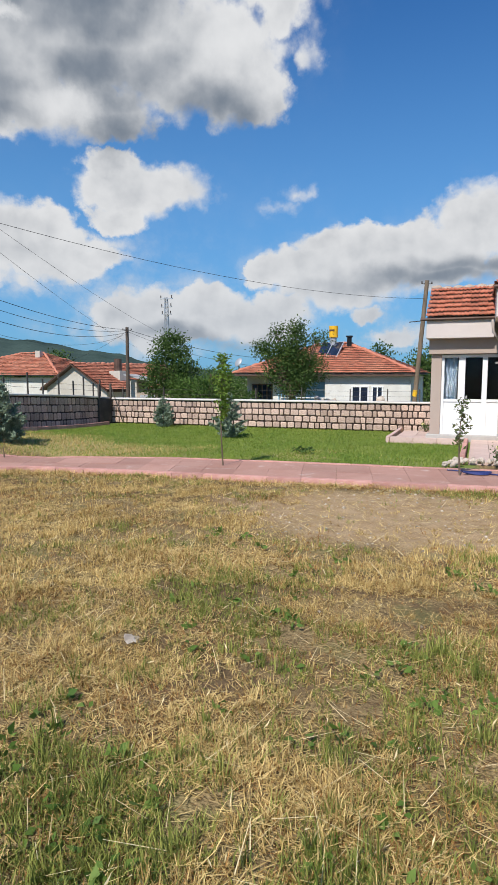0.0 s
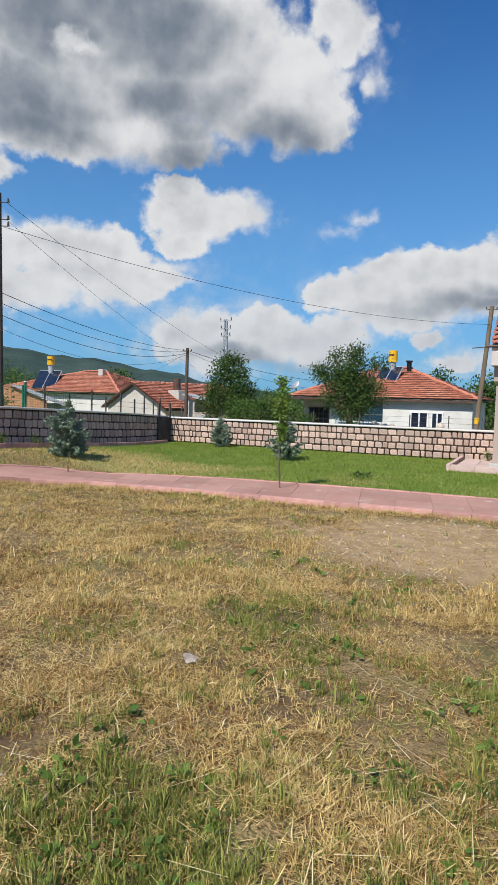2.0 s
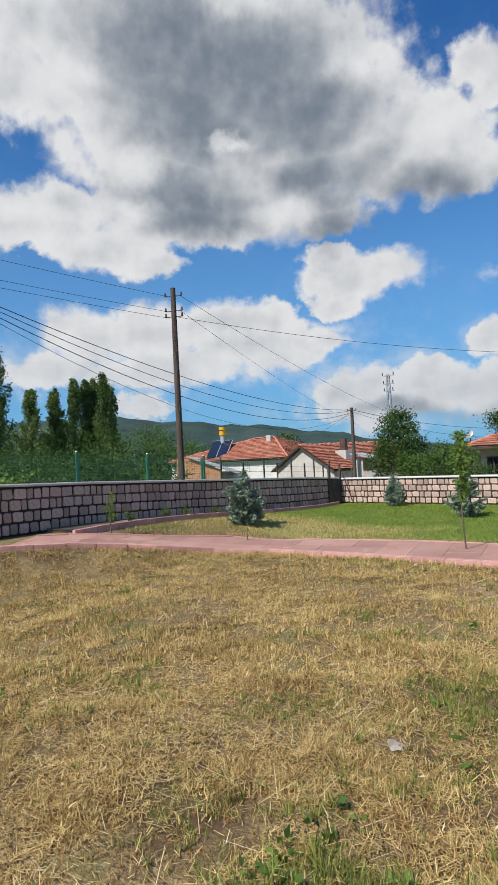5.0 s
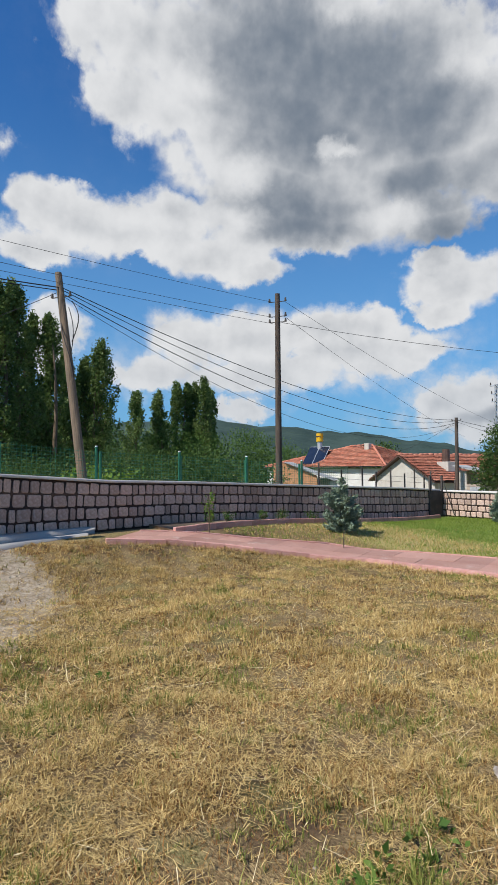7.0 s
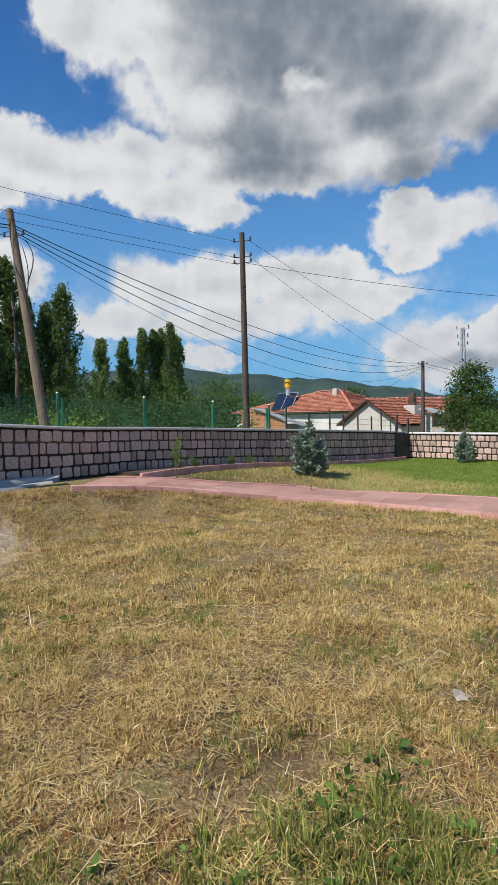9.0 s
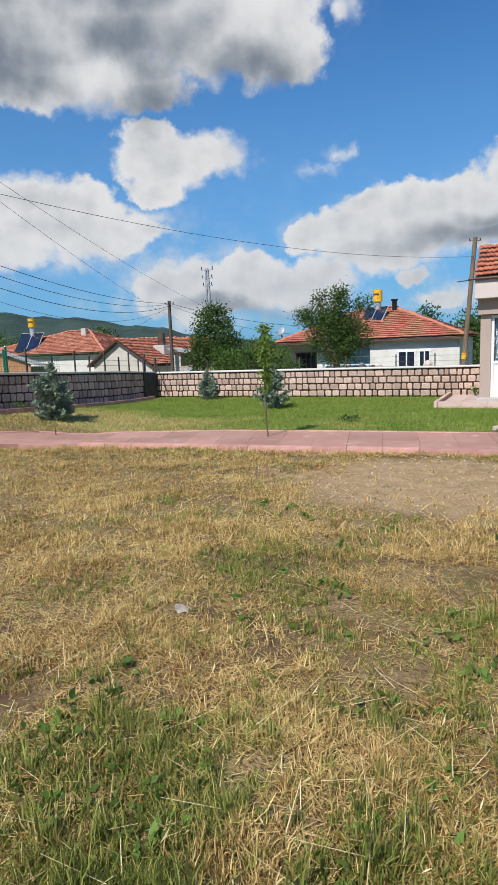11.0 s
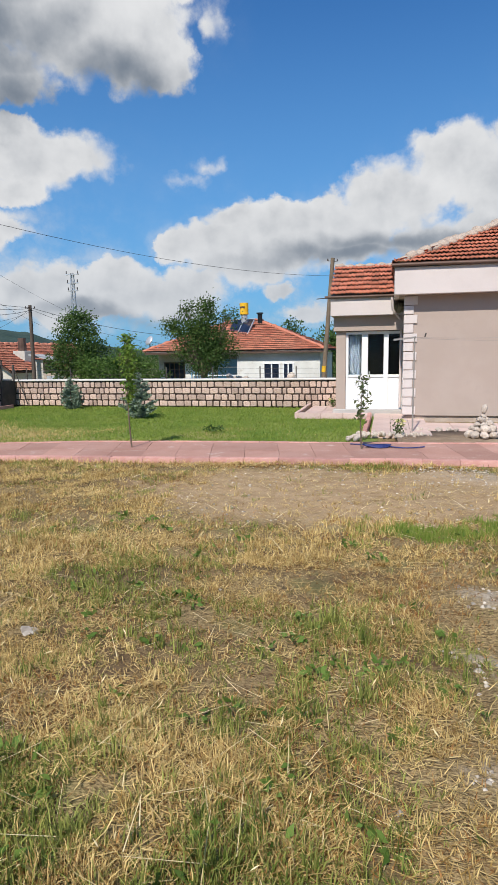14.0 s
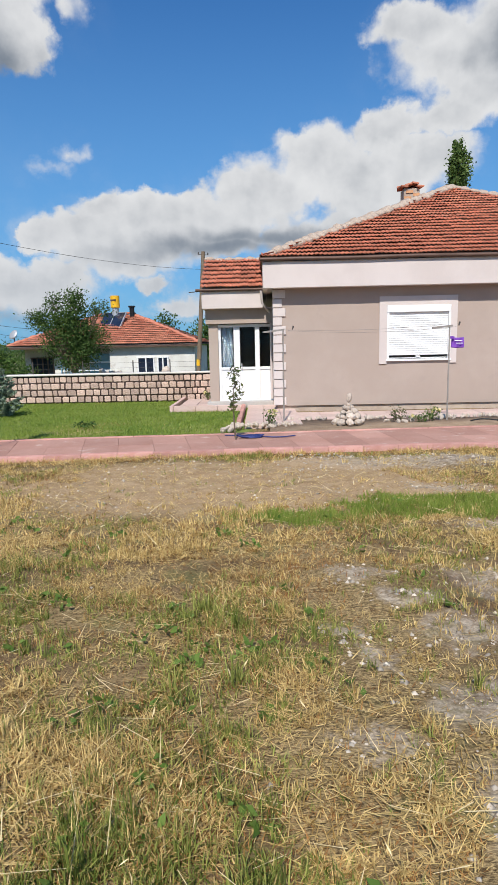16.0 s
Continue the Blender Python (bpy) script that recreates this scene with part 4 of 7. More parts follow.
def build_porch():
    rng = np.random.default_rng(18)
    porch = thing("glazed_porch", "small glazed entrance porch with a tiled roof", "porch", (0, 0, 0))
    y = PORCH
    part("corner_post", box(-1.14, -0.90, y - 0.02, y + 0.28, 0.0, 2.14), RENDER_TAUPE, porch, "taupe corner post")
    part("frieze", box(-1.20, LEFT, y - 0.12, y + 0.2, 2.14, 2.50), RENDER_TAUPE, porch, "taupe rendered band above the glazing")
    part("side_wall", box(-1.14, -0.94, y + 0.28, 17.4, 0.0, 2.50), RENDER_TAUPE, porch)
    part("step", box(-1.22, LEFT, y - 0.12, y + 0.3, -0.05, 0.15), CONCRETE, porch, "worn concrete doorstep", 0.02)
    part("fascia", box(-1.26, 0.27, 15.33, 15.45, 2.50, 2.93), RENDER_PALE, porch, "pale pink rendered fascia", 0.01)
    part("fascia", box(-1.26, -1.14, 15.45, 18.2, 2.50, 2.93), RENDER_PALE, porch, "pale pink rendered fascia", 0.01)
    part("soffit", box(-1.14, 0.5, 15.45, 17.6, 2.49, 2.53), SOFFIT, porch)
    v, f = tube([(x, 15.28, 2.955) for x in np.linspace(-1.4, 0.27, 8)], 0.035, 6)
    part("gutter", mesh_of("gutter", v, f, GUTTER), GUTTER, porch, "thin brown metal gutter")
    v, f = tube([(0.22, 15.3, 2.94), (0.25, 15.34, 2.62), (0.42, 15.6, 2.42), (0.47, 15.66, 2.2), (0.47, 15.66, 0.2)], 0.035, 6)
    part("downpipe", mesh_of("downpipe", v, f, RENDER_PALE), RENDER_PALE, porch, "pale downpipe")
    # roof
    part("roof_deck", solid([(-1.25, 15.3, 2.96), (0.6, 15.3, 2.96), (0.6, 16.8, 3.84), (-1.25, 16.8, 3.84), (-1.25, 18.3, 2.96), (0.6, 18.3, 2.96)], [(0, 1, 2, 3), (3, 2, 5, 4), (0, 3, 4), (1, 5, 2), (0, 4, 5, 1)]), SOFFIT, porch)
    tiled_slope(porch, (-1.27, 15.27, 2.965), (1, 0, 0), (0, 1.5, 0.88), lambda u, v: v < 1.74, rng, 60, lambda p: True, height=1.8, width=1.75)
    lay_ridge(porch, (-1.28, 16.8, 3.87), (0.6, 16.8, 3.87), LUMPS_MORTAR, rng, 0.2, 0.26)
    # white plastic front: side light with curtain, door, side light
    front = part("glazed_front", box(-0.90, 0.54, y + 0.04, y + 0.12, 2.05, 2.12), PVC, porch, "white plastic glazed front")
    part("threshold", box(-0.90, 0.54, y + 0.04, y + 0.12, 0.15, 0.20), PVC, front)
    for x0, x1 in ((-0.90, -0.83), (-0.50, -0.34), (0.05, 0.17), (0.49, 0.54)):
        part("mullion", box(x0, x1, y + 0.03, y + 0.13, 0.20, 2.05), PVC, front, bevel=0.008)
    for x0, x1 in ((-0.83, -0.50), (-0.34, 0.05), (0.17, 0.49)):
        part("rail", box(x0, x1, y + 0.035, y + 0.125, 0.96, 1.03), PVC, front, bevel=0.006)
        part("panel", box(x0, x1, y + 0.06, y + 0.09, 0.20, 0.96), PVC, front)
        part("pane", box(x0, x1, y + 0.075, y + 0.081, 1.03, 2.05), GLASS, front)
    part("door_handle", box(-0.31, -0.29, y - 0.03, y + 0.04, 1.0, 1.12), PVC, front, bevel=0.004)
    # inside: back wall and floor coloured dark for indoor shade, and a gathered curtain
    part("room_wall", box(-0.92, 0.52, 17.3, 17.4, 0.0, 2.5), INTERIOR, porch, "porch back wall coloured dark for indoor shade")
    part("room_floor", box(-0.92, 0.52, y + 0.3, 17.3, 0.05, 0.14), INTERIOR, porch)
    verts, faces, n = [], [], 41
    for k in range(n):
        u = k / (n - 1)
        x = -0.85 + 0.33 * u
        d = 0.028 * math.sin(u * 26 + 0.7 * math.sin(u * 9))
        verts += [(x, y + 0.2 + d, 0.35), (x * 0.97 - 0.02, y + 0.2 + d * 0.7, 2.06)]
        if k:
            faces.append((2 * k - 2, 2 * k, 2 * k + 1, 2 * k - 1))
    curtain = new("curtain", mesh_of("curtain", verts, faces, CURTAIN))
    mod = curtain.modifiers.new("thickness", "SOLIDIFY")
    mod.thickness = 0.004
    tagged(curtain, "white gathered net curtain behind the porch glass", "curtain")


build_porch()

# ---- round the house ----


def slabs(name, label, x0, x1, y0, y1, z, nx, ny, kind="structure"):
    pave = thing(name, label, "paving", kind=kind)
    rng = np.random.default_rng(nx * 7 + ny)
    w, h = (x1 - x0) / nx, (y1 - y0) / ny
    for i in range(nx):
        for j in range(ny):
            ob = new("paving_slab", SLAB_MESH)
            ob.parent = pave
            ob.matrix_basis = Matrix.LocRotScale((x0 + w * (i + 0.5), y0 + h * (j + 0.5), z - 0.04 + rng.uniform(-0.003, 0.003)), None, (w - 0.008, h - 0.008, 0.08))
    return pave


slabs("house_pavement", "pale pink slab pavement along the house front", 1.0, 8.0, 12.45, 13.85, 0.03, 14, 3)
slabs("terrace", "pink slab terrace beside the porch", -1.95, -0.2, 15.0, 17.5, 0.06, 4, 5)
slabs("entrance_walk", "pink slab walk to the porch door", -0.15, 1.0, 11.6, 15.6, 0.05, 3, 8)
lay_kerb("terrace_kerb", [(-0.35, 14.85), (-2.05, 14.85), (-2.05, 17.55)], 0.5, 0.09, 0.13, 0.1, "pale pink kerb round the terrace", unit_block("kerb_stone", surface("faded pink kerb", (0.56, 0.38, 0.33), (0.62, 0.46, 0.41), 2.5, 40, 0.9, 0.3, vary=0.08, by="object"), 0.03))
lay_kerb("walk_kerb", [(-0.25, 11.6), (-0.25, 14.8)], 0.5, 0.09, 0.15, 0.1, "dull red kerb beside the entrance walk", KERB_MESH)
strip("flower_bed", "bare brown soil bed before the house", [(0.35, 10.78), (3, 10.95), (8, 11.3)], [(0.35, 12.3), (3, 12.3), (8, 12.3)], 0.045, SOIL)


def pebble_meshes(rng, count=5, material=PEBBLE):
    made = []
    for k in range(count):
        bm = bmesh.new()
        bmesh.ops.create_icosphere(bm, subdivisions=1, radius=0.5)
        off = [Vector((rng.normal(), rng.normal(), rng.normal())).normalized() for _ in range(6)]
        for v in bm.verts:
            d = v.co.normalized()
            v.co *= 1 + 0.16 * sum(max(0, d.dot(o)) ** 3 for o in off) - 0.30 * max(0, d.dot(off[0])) ** 4 + rng.uniform(-0.05, 0.05)
        made.append(finish(bm, "stone", material, 0.05))
    return made


PEB_RNG = np.random.default_rng(21)
PEBBLES = pebble_meshes(PEB_RNG)


def pebble_row(name, label, points, count, spread, lo, hi, base=0.05):
    row = thing(name, label, "stones", kind="stuff")
    total = line_length(points)
    for k in range(count):
        x, y, a = along_points(points, PEB_RNG.uniform(0, total))
        size = PEB_RNG.uniform(lo, hi)
        ob = new("stone", PEBBLES[PEB_RNG.integers(5)])
        ob.parent = row
        ob.matrix_basis = Matrix.LocRotScale((x + PEB_RNG.normal() * spread, y + PEB_RNG.normal() * spread, base + size * 0.2), Euler(PEB_RNG.uniform(-3, 3, 3)), (size * 1.2, size, size * 0.7))


pebble_row("pebble_border", "row of pale cobbles edging the flower bed", [(0.35, 12.3), (3.0, 12.35), (8.0, 12.4)], 120, 0.05, 0.05, 0.11)
pebble_row("pebble_border", "white rubble at the end of the entrance walk", [(-0.42, 10.85), (-0.35, 11.6), (0.9, 11.5)], 70, 0.07, 0.05, 0.12)
pebble_row("pebble_border", "white rubble beside the flower bed", [(0.3, 10.95), (0.35, 12.2)], 24, 0.06, 0.05, 0.11)
pebble_row("pebble_ring", "pale cobbles round a rose", [(2.6, 11.85), (2.9, 11.6), (3.2, 11.8)], 14, 0.04, 0.05, 0.10)
pebble_row("pebble_heap", "loose pale cobbles beside the rose", [(3.3, 12.1), (4.2, 12.2)], 30, 0.08, 0.06, 0.12)


def stone_pile():
    pile = thing("stone_pile", "little cairn of pale rounded stones on the soil bed", "stones", (1.86, 11.45, 0.05))
    rng = np.random.default_rng(33)
    z = 0.0
    for layer, (count, radius, size) in enumerate(((8, 0.23, 0.17), (7, 0.17, 0.145), (5, 0.11, 0.135), (3, 0.06, 0.12), (1, 0.0, 0.11))):
        for k in range(count):
            a = 2 * math.pi * (k + 0.37 * layer) / count
            s = size * rng.uniform(0.85, 1.25)
            part("stone", PEBBLES[rng.integers(5)], PEBBLE, pile, m=Matrix.LocRotScale((radius * math.cos(a), radius * math.sin(a), z + s * 0.38), Euler(rng.uniform(-0.6, 0.6, 3)), (s * 1.15, s, s * 0.85)))
        z += size * 0.60
    part("top_stone", PEBBLES[2], PEBBLE, pile, m=Matrix.LocRotScale((0.01, 0, z + 0.10), Euler((0.1, 0.15, 0.4)), (0.11, 0.11, 0.19)))


stone_pile()


def clothes_post(x, y, tilt):
    post = thing("clothes_post", "slim grey steel clothes line post with a crossbar", "post", (x, y, 0.0), group="clothes line posts")
    part("pole", rod((0, 0, 0.0), (0, 0, 1.86), 0.016, 0.014, 8), POST_STEEL, post)
    part("crossbar", box(-0.22, 0.22, -0.02, 0.02, 1.85, 1.885, m=pose(0, 0, 0, 0, -tilt, 18)), POST_STEEL, post)
    part("hook", rod((0.19, 0.05, 1.88), (0.21, 0.06, 1.95), 0.012, 0.02, 6), DARK_METAL, post)
    return post


clothes_post(0.65, 12.12, 6)
clothes_post(3.86, 11.87, 5)


def cable(name, label, a, b, sag, radius, material=CABLE, category="cable", count=24, group=""):
    a, b = np.array(a, float), np.array(b, float)
    s = np.linspace(0, 1, count)[:, None]
    p = a + (b - a) * s
    p[:, 2] -= (4 * sag * s * (1 - s))[:, 0]
    v, f = tube(p, radius * (0.62 if group else 1.0), 4)
    return tagged(new(name, mesh_of(name, v, f, material)), label, category, group)


cable("clothes_line", "thin grey clothes line between two posts", (0.6, 12.1, 1.88), (3.7, 11.85, 1.90), 0.05, 0.003, POST_STEEL)
cable("clothes_line", "thin grey clothes line between two posts", (0.75, 12.15, 1.86), (4.0, 11.9, 1.86), 0.07, 0.003, POST_STEEL)


def cloth():
    verts, faces, w, h = [], [], 13, 10
    for j in range(h):
        for i in range(w):
            u, v = i / (w - 1), j / (h - 1)
            verts.append((3.92 + 0.24 * u, 11.93 + 0.02 * math.sin(u * 9 + v * 2), 1.66 - 0.20 * v - 0.012 * math.sin(u * 3)))
    for j in range(h - 1):
        for i in range(w - 1):
            k = j * w + i
            faces.append((k, k + 1, k + w + 1, k + w))
    rag = new("hanging_cloth", mesh_of("hanging_cloth", verts, faces, PURPLE))
    mod = rag.modifiers.new("thickness", "SOLIDIFY")
    mod.thickness = 0.006
    tagged(rag, "small purple printed cloth pegged at the clothes post", "cloth")
    part("print_bar", box(3.97, 4.12, 11.895, 11.899, 1.585, 1.60, box(4.0, 4.13, 11.895, 11.899, 1.535, 1.548)), CURTAIN, rag, "pale printed bars")
    part("peg", box(3.88, 3.96, 11.89, 11.93, 1.63, 1.68), PURPLE, rag)


cloth()

v, f = joined([tube([(0.02 + 0.17 * (1 + 0.12 * k) * math.cos(t), 10.12 + 0.10 * math.sin(t + 0.4 * k), 0.05 + 0.012 * k) for t in np.linspace(0, 6.3, 30)], 0.011, 6) for k in range(3)] + [tube([(0.15 + 0.62 * t, 10.2 - 0.16 * math.sin(3.1 * t), 0.05) for t in np.linspace(0, 1.0, 16)], 0.011, 6), tube([(-0.45 + 0.5 * t, 10.34 - 0.2 * t * t, 0.05) for t in np.linspace(0, 1.0, 16)], 0.011, 6)])
tagged(new("garden_hose", mesh_of("garden_hose", v, f, HOSE)), "blue garden hose lying in loops on the path", "hose")
v, f = tube([(4.1 + 0.9 * t, 11.2 + 0.1 * math.sin(6 * t), 0.11 + 0.02 * math.sin(5 * t)) for t in np.linspace(0, 1, 18)], 0.015, 6)
tagged(new("garden_hose", mesh_of("garden_hose", v, f, CABLE)), "black hose lying by the path", "hose")

# ---- plants ----


def quads(centres, ups, sizes, rng, slim=0.6):
    """Leaf-shaped four-cornered faces at the centres, turned at random about the given way."""
    n = len(centres)
    a = rng.normal(size=(n, 3)) * 0.8 + ups
    a /= np.linalg.norm(a, axis=1)[:, None] + 1e-9
    b = np.cross(a, rng.normal(size=(n, 3)))
    b /= np.linalg.norm(b, axis=1)[:, None] + 1e-9
    s = np.asarray(sizes)[:, None]
    fold = np.cross(a, b) * s * 0.12
    v = np.stack([centres - a * s * 0.5, centres + b * s * slim * 0.5 + fold, centres + a * s * 0.5, centres - b * s * slim * 0.5 + fold], 1).reshape(-1, 3)
    return v, np.arange(4 * n).reshape(n, 4)


def clumps(lobes, per_lobe, per_clump, spread, rng, shell=0.55):
    """Leaf centres in clumps within ellipsoid lobes (x, y, z, rx, ry, rz), denser towards the outside."""
    out, ups = [], []
    for (x, y, z, rx, ry, rz), count in zip(lobes, per_lobe):
        d = rng.normal(size=(count, 3))
        d /= np.linalg.norm(d, axis=1)[:, None]
        r = shell + (1 - shell) * rng.random(count) ** 0.7
        c = np.array([x, y, z]) + d * r[:, None] * np.array([rx, ry, rz])
        for p, way in zip(c, d):
            k = max(3, int(per_clump * rng.uniform(0.4, 1.5)))
            out.append(p + rng.normal(size=(k, 3)) * spread * np.array([1, 1, 0.8]))
            ups.append(np.tile(way * 0.5 + np.array([0, 0, 0.25]), (k, 1)))
    return np.concatenate(out), np.concatenate(ups)


def limbs(base, tips, thick, rng):
    """A tapered trunk with bent limbs to the tips."""
    pieces = []
    for tip in tips:
        p = [np.array(base, float)]
        mid = (np.array(base) + np.array(tip)) / 2 + rng.normal(size=3) * 0.06 * np.linalg.norm(np.array(tip) - np.array(base))
        s = np.linspace(0, 1, 8)[:, None]
        line = (1 - s) ** 2 * np.array(base) + 2 * s * (1 - s) * mid + s ** 2 * np.array(tip)
        v, f = tube(line, 1.0, 6)
        ring = np.repeat(line, 6, axis=0)
        v = ring + (v - ring) * (thick * (1 - 0.85 * np.repeat(s, 6, axis=0)))
        pieces.append((v, f))
    return joined(pieces)


def tree(name, label, place, trunk, lobes, per_lobe, per_clump, spread, leaf, size, seed, bark=BARK, thick=0.12, shell=0.5, slim=0.6, category="tree", kind="", group=""):
    rng = np.random.default_rng(seed)
    t = thing(name, label, category, place, kind=kind, group=group)
    tips = []
    for x, y, z, rx, ry, rz in lobes:
        for k in range(3):
            tips.append((x + rng.uniform(-0.5, 0.5) * rx, y + rng.uniform(-0.5, 0.5) * ry, z + rng.uniform(-0.2, 0.6) * rz))
    stem_v, stem_f = limbs((0, 0, -0.1), [(0, 0, trunk)], thick, rng)
    arm_v, arm_f = limbs((0, 0, trunk * 0.75), tips, thick * 0.55, rng)
    v, f = joined([(stem_v, stem_f), (arm_v, arm_f)])
    part("trunk", mesh_of("trunk", v, f, bark), bark, t)
    c, ups = clumps(lobes, per_lobe, per_clump, spread, rng, shell)
    v, f = quads(c, ups, size * rng.uniform(0.6, 1.35, len(c)), rng, slim)
    part("crown", mesh_of("crown", v, f, leaf), leaf, t)
    return t


def poplar(place, height, width, seed, branches=44, leaves=9000, leaf=0.13):
    """A slim upright poplar: steep branches close to the trunk, each a narrow plume of leaves that ends in a spire."""
    rng = np.random.default_rng(seed)
    t = thing("poplar", "tall narrow poplar in full green leaf", "tree", place, group="row of poplars")
    top = np.array([0.0, 0.0, height * 0.93])
    pieces = [limbs((0, 0, -0.1), [top], 0.20, rng)]
    cs, us = [], []
    per = max(40, int(leaves / (branches + 6)))
    for k in range(branches + 6):
        s = (0.06 + 0.80 * (k + rng.random()) / branches) if k < branches else 0.80
        full = math.sin(math.pi * min(1.0, 0.20 + 0.72 * s)) ** 0.7 * (1.0 - 0.62 * max(0.0, s - 0.5) / 0.36)
        a = rng.uniform(0, 2 * math.pi)
        out = width * full * rng.uniform(0.35, 1.0) if k < branches else width * 0.10
        long = height * rng.uniform(0.13, 0.24) * (1.15 - 0.35 * s)
        root = np.array([0, 0, height * s])
        tip = np.array([out * math.cos(a), out * math.sin(a), min(height * s + long, height * (1.0 if k >= branches else 0.99))])
        pieces.append(limbs(root, [tip], 0.035, rng))
        q = rng.random(per) ** 0.65
        fat = width * (0.21 * np.sin(np.pi * np.clip(0.12 + 0.84 * q, 0, 1)) + 0.03)
        line = root + (tip - root) * q[:, None]
        line[:, :2] += (tip - root)[:2] * (0.5 * np.sin(np.pi * q * 0.5) - 0.5 * q)[:, None]
        cs.append(line + rng.normal(size=(per, 3)) * fat[:, None] * np.array([0.62, 0.62, 1.0]))
        us.append(np.tile([0.5 * math.cos(a), 0.5 * math.sin(a), 0.5], (per, 1)))
    v, f = joined(pieces)
    part("trunk", mesh_of("trunk", v, f, BARK), BARK, t)
    c, u = np.concatenate(cs), np.concatenate(us)
    v, f = quads(c, u, leaf * rng.uniform(0.6, 1.35, len(c)), rng, 0.75)
    part("crown", mesh_of("crown", v, f, POPLAR_LEAF), POPLAR_LEAF, t)
    return t


def bearing(deg, d):
    return d * math.sin(radians(deg)), d * math.cos(radians(deg))


def at_land(x, y):
    return (x, y, float(land(np.array(x), np.array(y))))


for k, (deg, d, top, width) in enumerate(((-86, 34, 12.0, 1.1), (-83.5, 36, 13.0, 1.2), (-80.6, 38, 13.4, 1.1), (-77.7, 39, 13.8, 1.1), (-76.3, 37, 15.0, 1.2), (-74.2, 36, 16.4, 1.3), (-72.8, 37, 16.5, 1.35), (-71.3, 40, 14.2, 1.0), (-69.8, 40, 13.9, 1.1), (-68.4, 43, 11.0, 1.0), (-66.7, 44, 10.4, 1.0), (-65.5, 43, 11.9, 1.3), (-62.0, 58, 7.2, 1.2), (-59.9, 60, 7.3, 1.1), (-58.1, 62, 8.2, 1.1), (-57.2, 63, 8.0, 1.1), (-56.3, 64, 8.2, 1.0), (-55.5, 62, 8.6, 1.15), (-54.9, 66, 7.6, 1.0))):
    x, y = bearing(deg, d)
    base = at_land(x, y)
    poplar(base, 1.6 + d * math.tan(radians(top)) - base[2], width * 1.3, 100 + k, 52 if d < 50 else 32, 14000 if d < 50 else 7500, 0.15 if d < 50 else 0.20)
# the lone poplar behind the house
x, y = bearing(17.6, 42)
poplar(at_land(x, y), 15.0, 1.45, 140, 52, 15000, 0.165)


def thicket(name, label, spots, leaf, seed, size, count=70, per=12, category="bushes"):
    """Low growth that nobody could count, as one mass of leaves. spots: bearing, distance, top (degrees), half width."""
    rng = np.random.default_rng(seed)
    cs, us = [], []
    for deg, d, top, half in spots:
        x, y = bearing(deg, d)
        z0 = float(land(np.array(x), np.array(y)))
        z1 = 1.6 + d * math.tan(radians(top))
        h = max(0.6, z1 - z0)
        c, u = clumps([(x, y, z0 + h * 0.5, half, half, h * 0.52)], [count], per, 0.20 * half, rng, 0.45)
        cs.append(c)
        us.append(u)
    c, u = np.concatenate(cs), np.concatenate(us)
    v, f = quads(c, u, size * rng.uniform(0.6, 1.3, len(c)), rng)
    return tagged(new(name, mesh_of(name, v, f, leaf)), label, category, kind="stuff")


RNG = np.random.default_rng(77)
thicket("far_wood", "dense green wood behind the village", [(deg + RNG.uniform(-0.6, 0.6), RNG.uniform(58, 80), float(np.interp(deg, [-90, -66, -62, -56, -51, -46, -43, -40], [4.5, 4.2, 4.2, 3.9, 3.5, 2.1, 1.0, 0.4])) * RNG.uniform(0.8, 1.1), RNG.uniform(1.8, 2.8)) for deg in np.arange(-92, -40, 1.25)], BUSH_LEAF, 201, 0.20, 95, 26, "wood")
# the thicket's darker leaf colour carries the shade under the poplars
thicket("thicket", "green bushes behind the boundary fence, shade put into their colour", [(deg + RNG.uniform(-0.5, 0.5), RNG.uniform(20, 30), RNG.uniform(0.6, 2.6), RNG.uniform(1.0, 1.7)) for deg in np.arange(-86, -51.5, 1.7)], DARK_LEAF, 202, 0.10, 100, 34)
thicket("hedge", "yellowish green hedge showing over the wall", [(deg, 15.5, 0.3, 0.7) for deg in (-67.5, -65.5, -63.5)], FRESH_LEAF, 203, 0.12, 60, 10)
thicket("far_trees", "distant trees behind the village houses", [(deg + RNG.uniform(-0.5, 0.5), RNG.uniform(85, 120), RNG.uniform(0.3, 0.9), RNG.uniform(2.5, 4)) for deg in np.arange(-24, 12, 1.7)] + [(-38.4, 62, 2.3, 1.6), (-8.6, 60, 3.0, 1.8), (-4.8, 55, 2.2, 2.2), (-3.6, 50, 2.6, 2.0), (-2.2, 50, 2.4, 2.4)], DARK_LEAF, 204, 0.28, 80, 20)

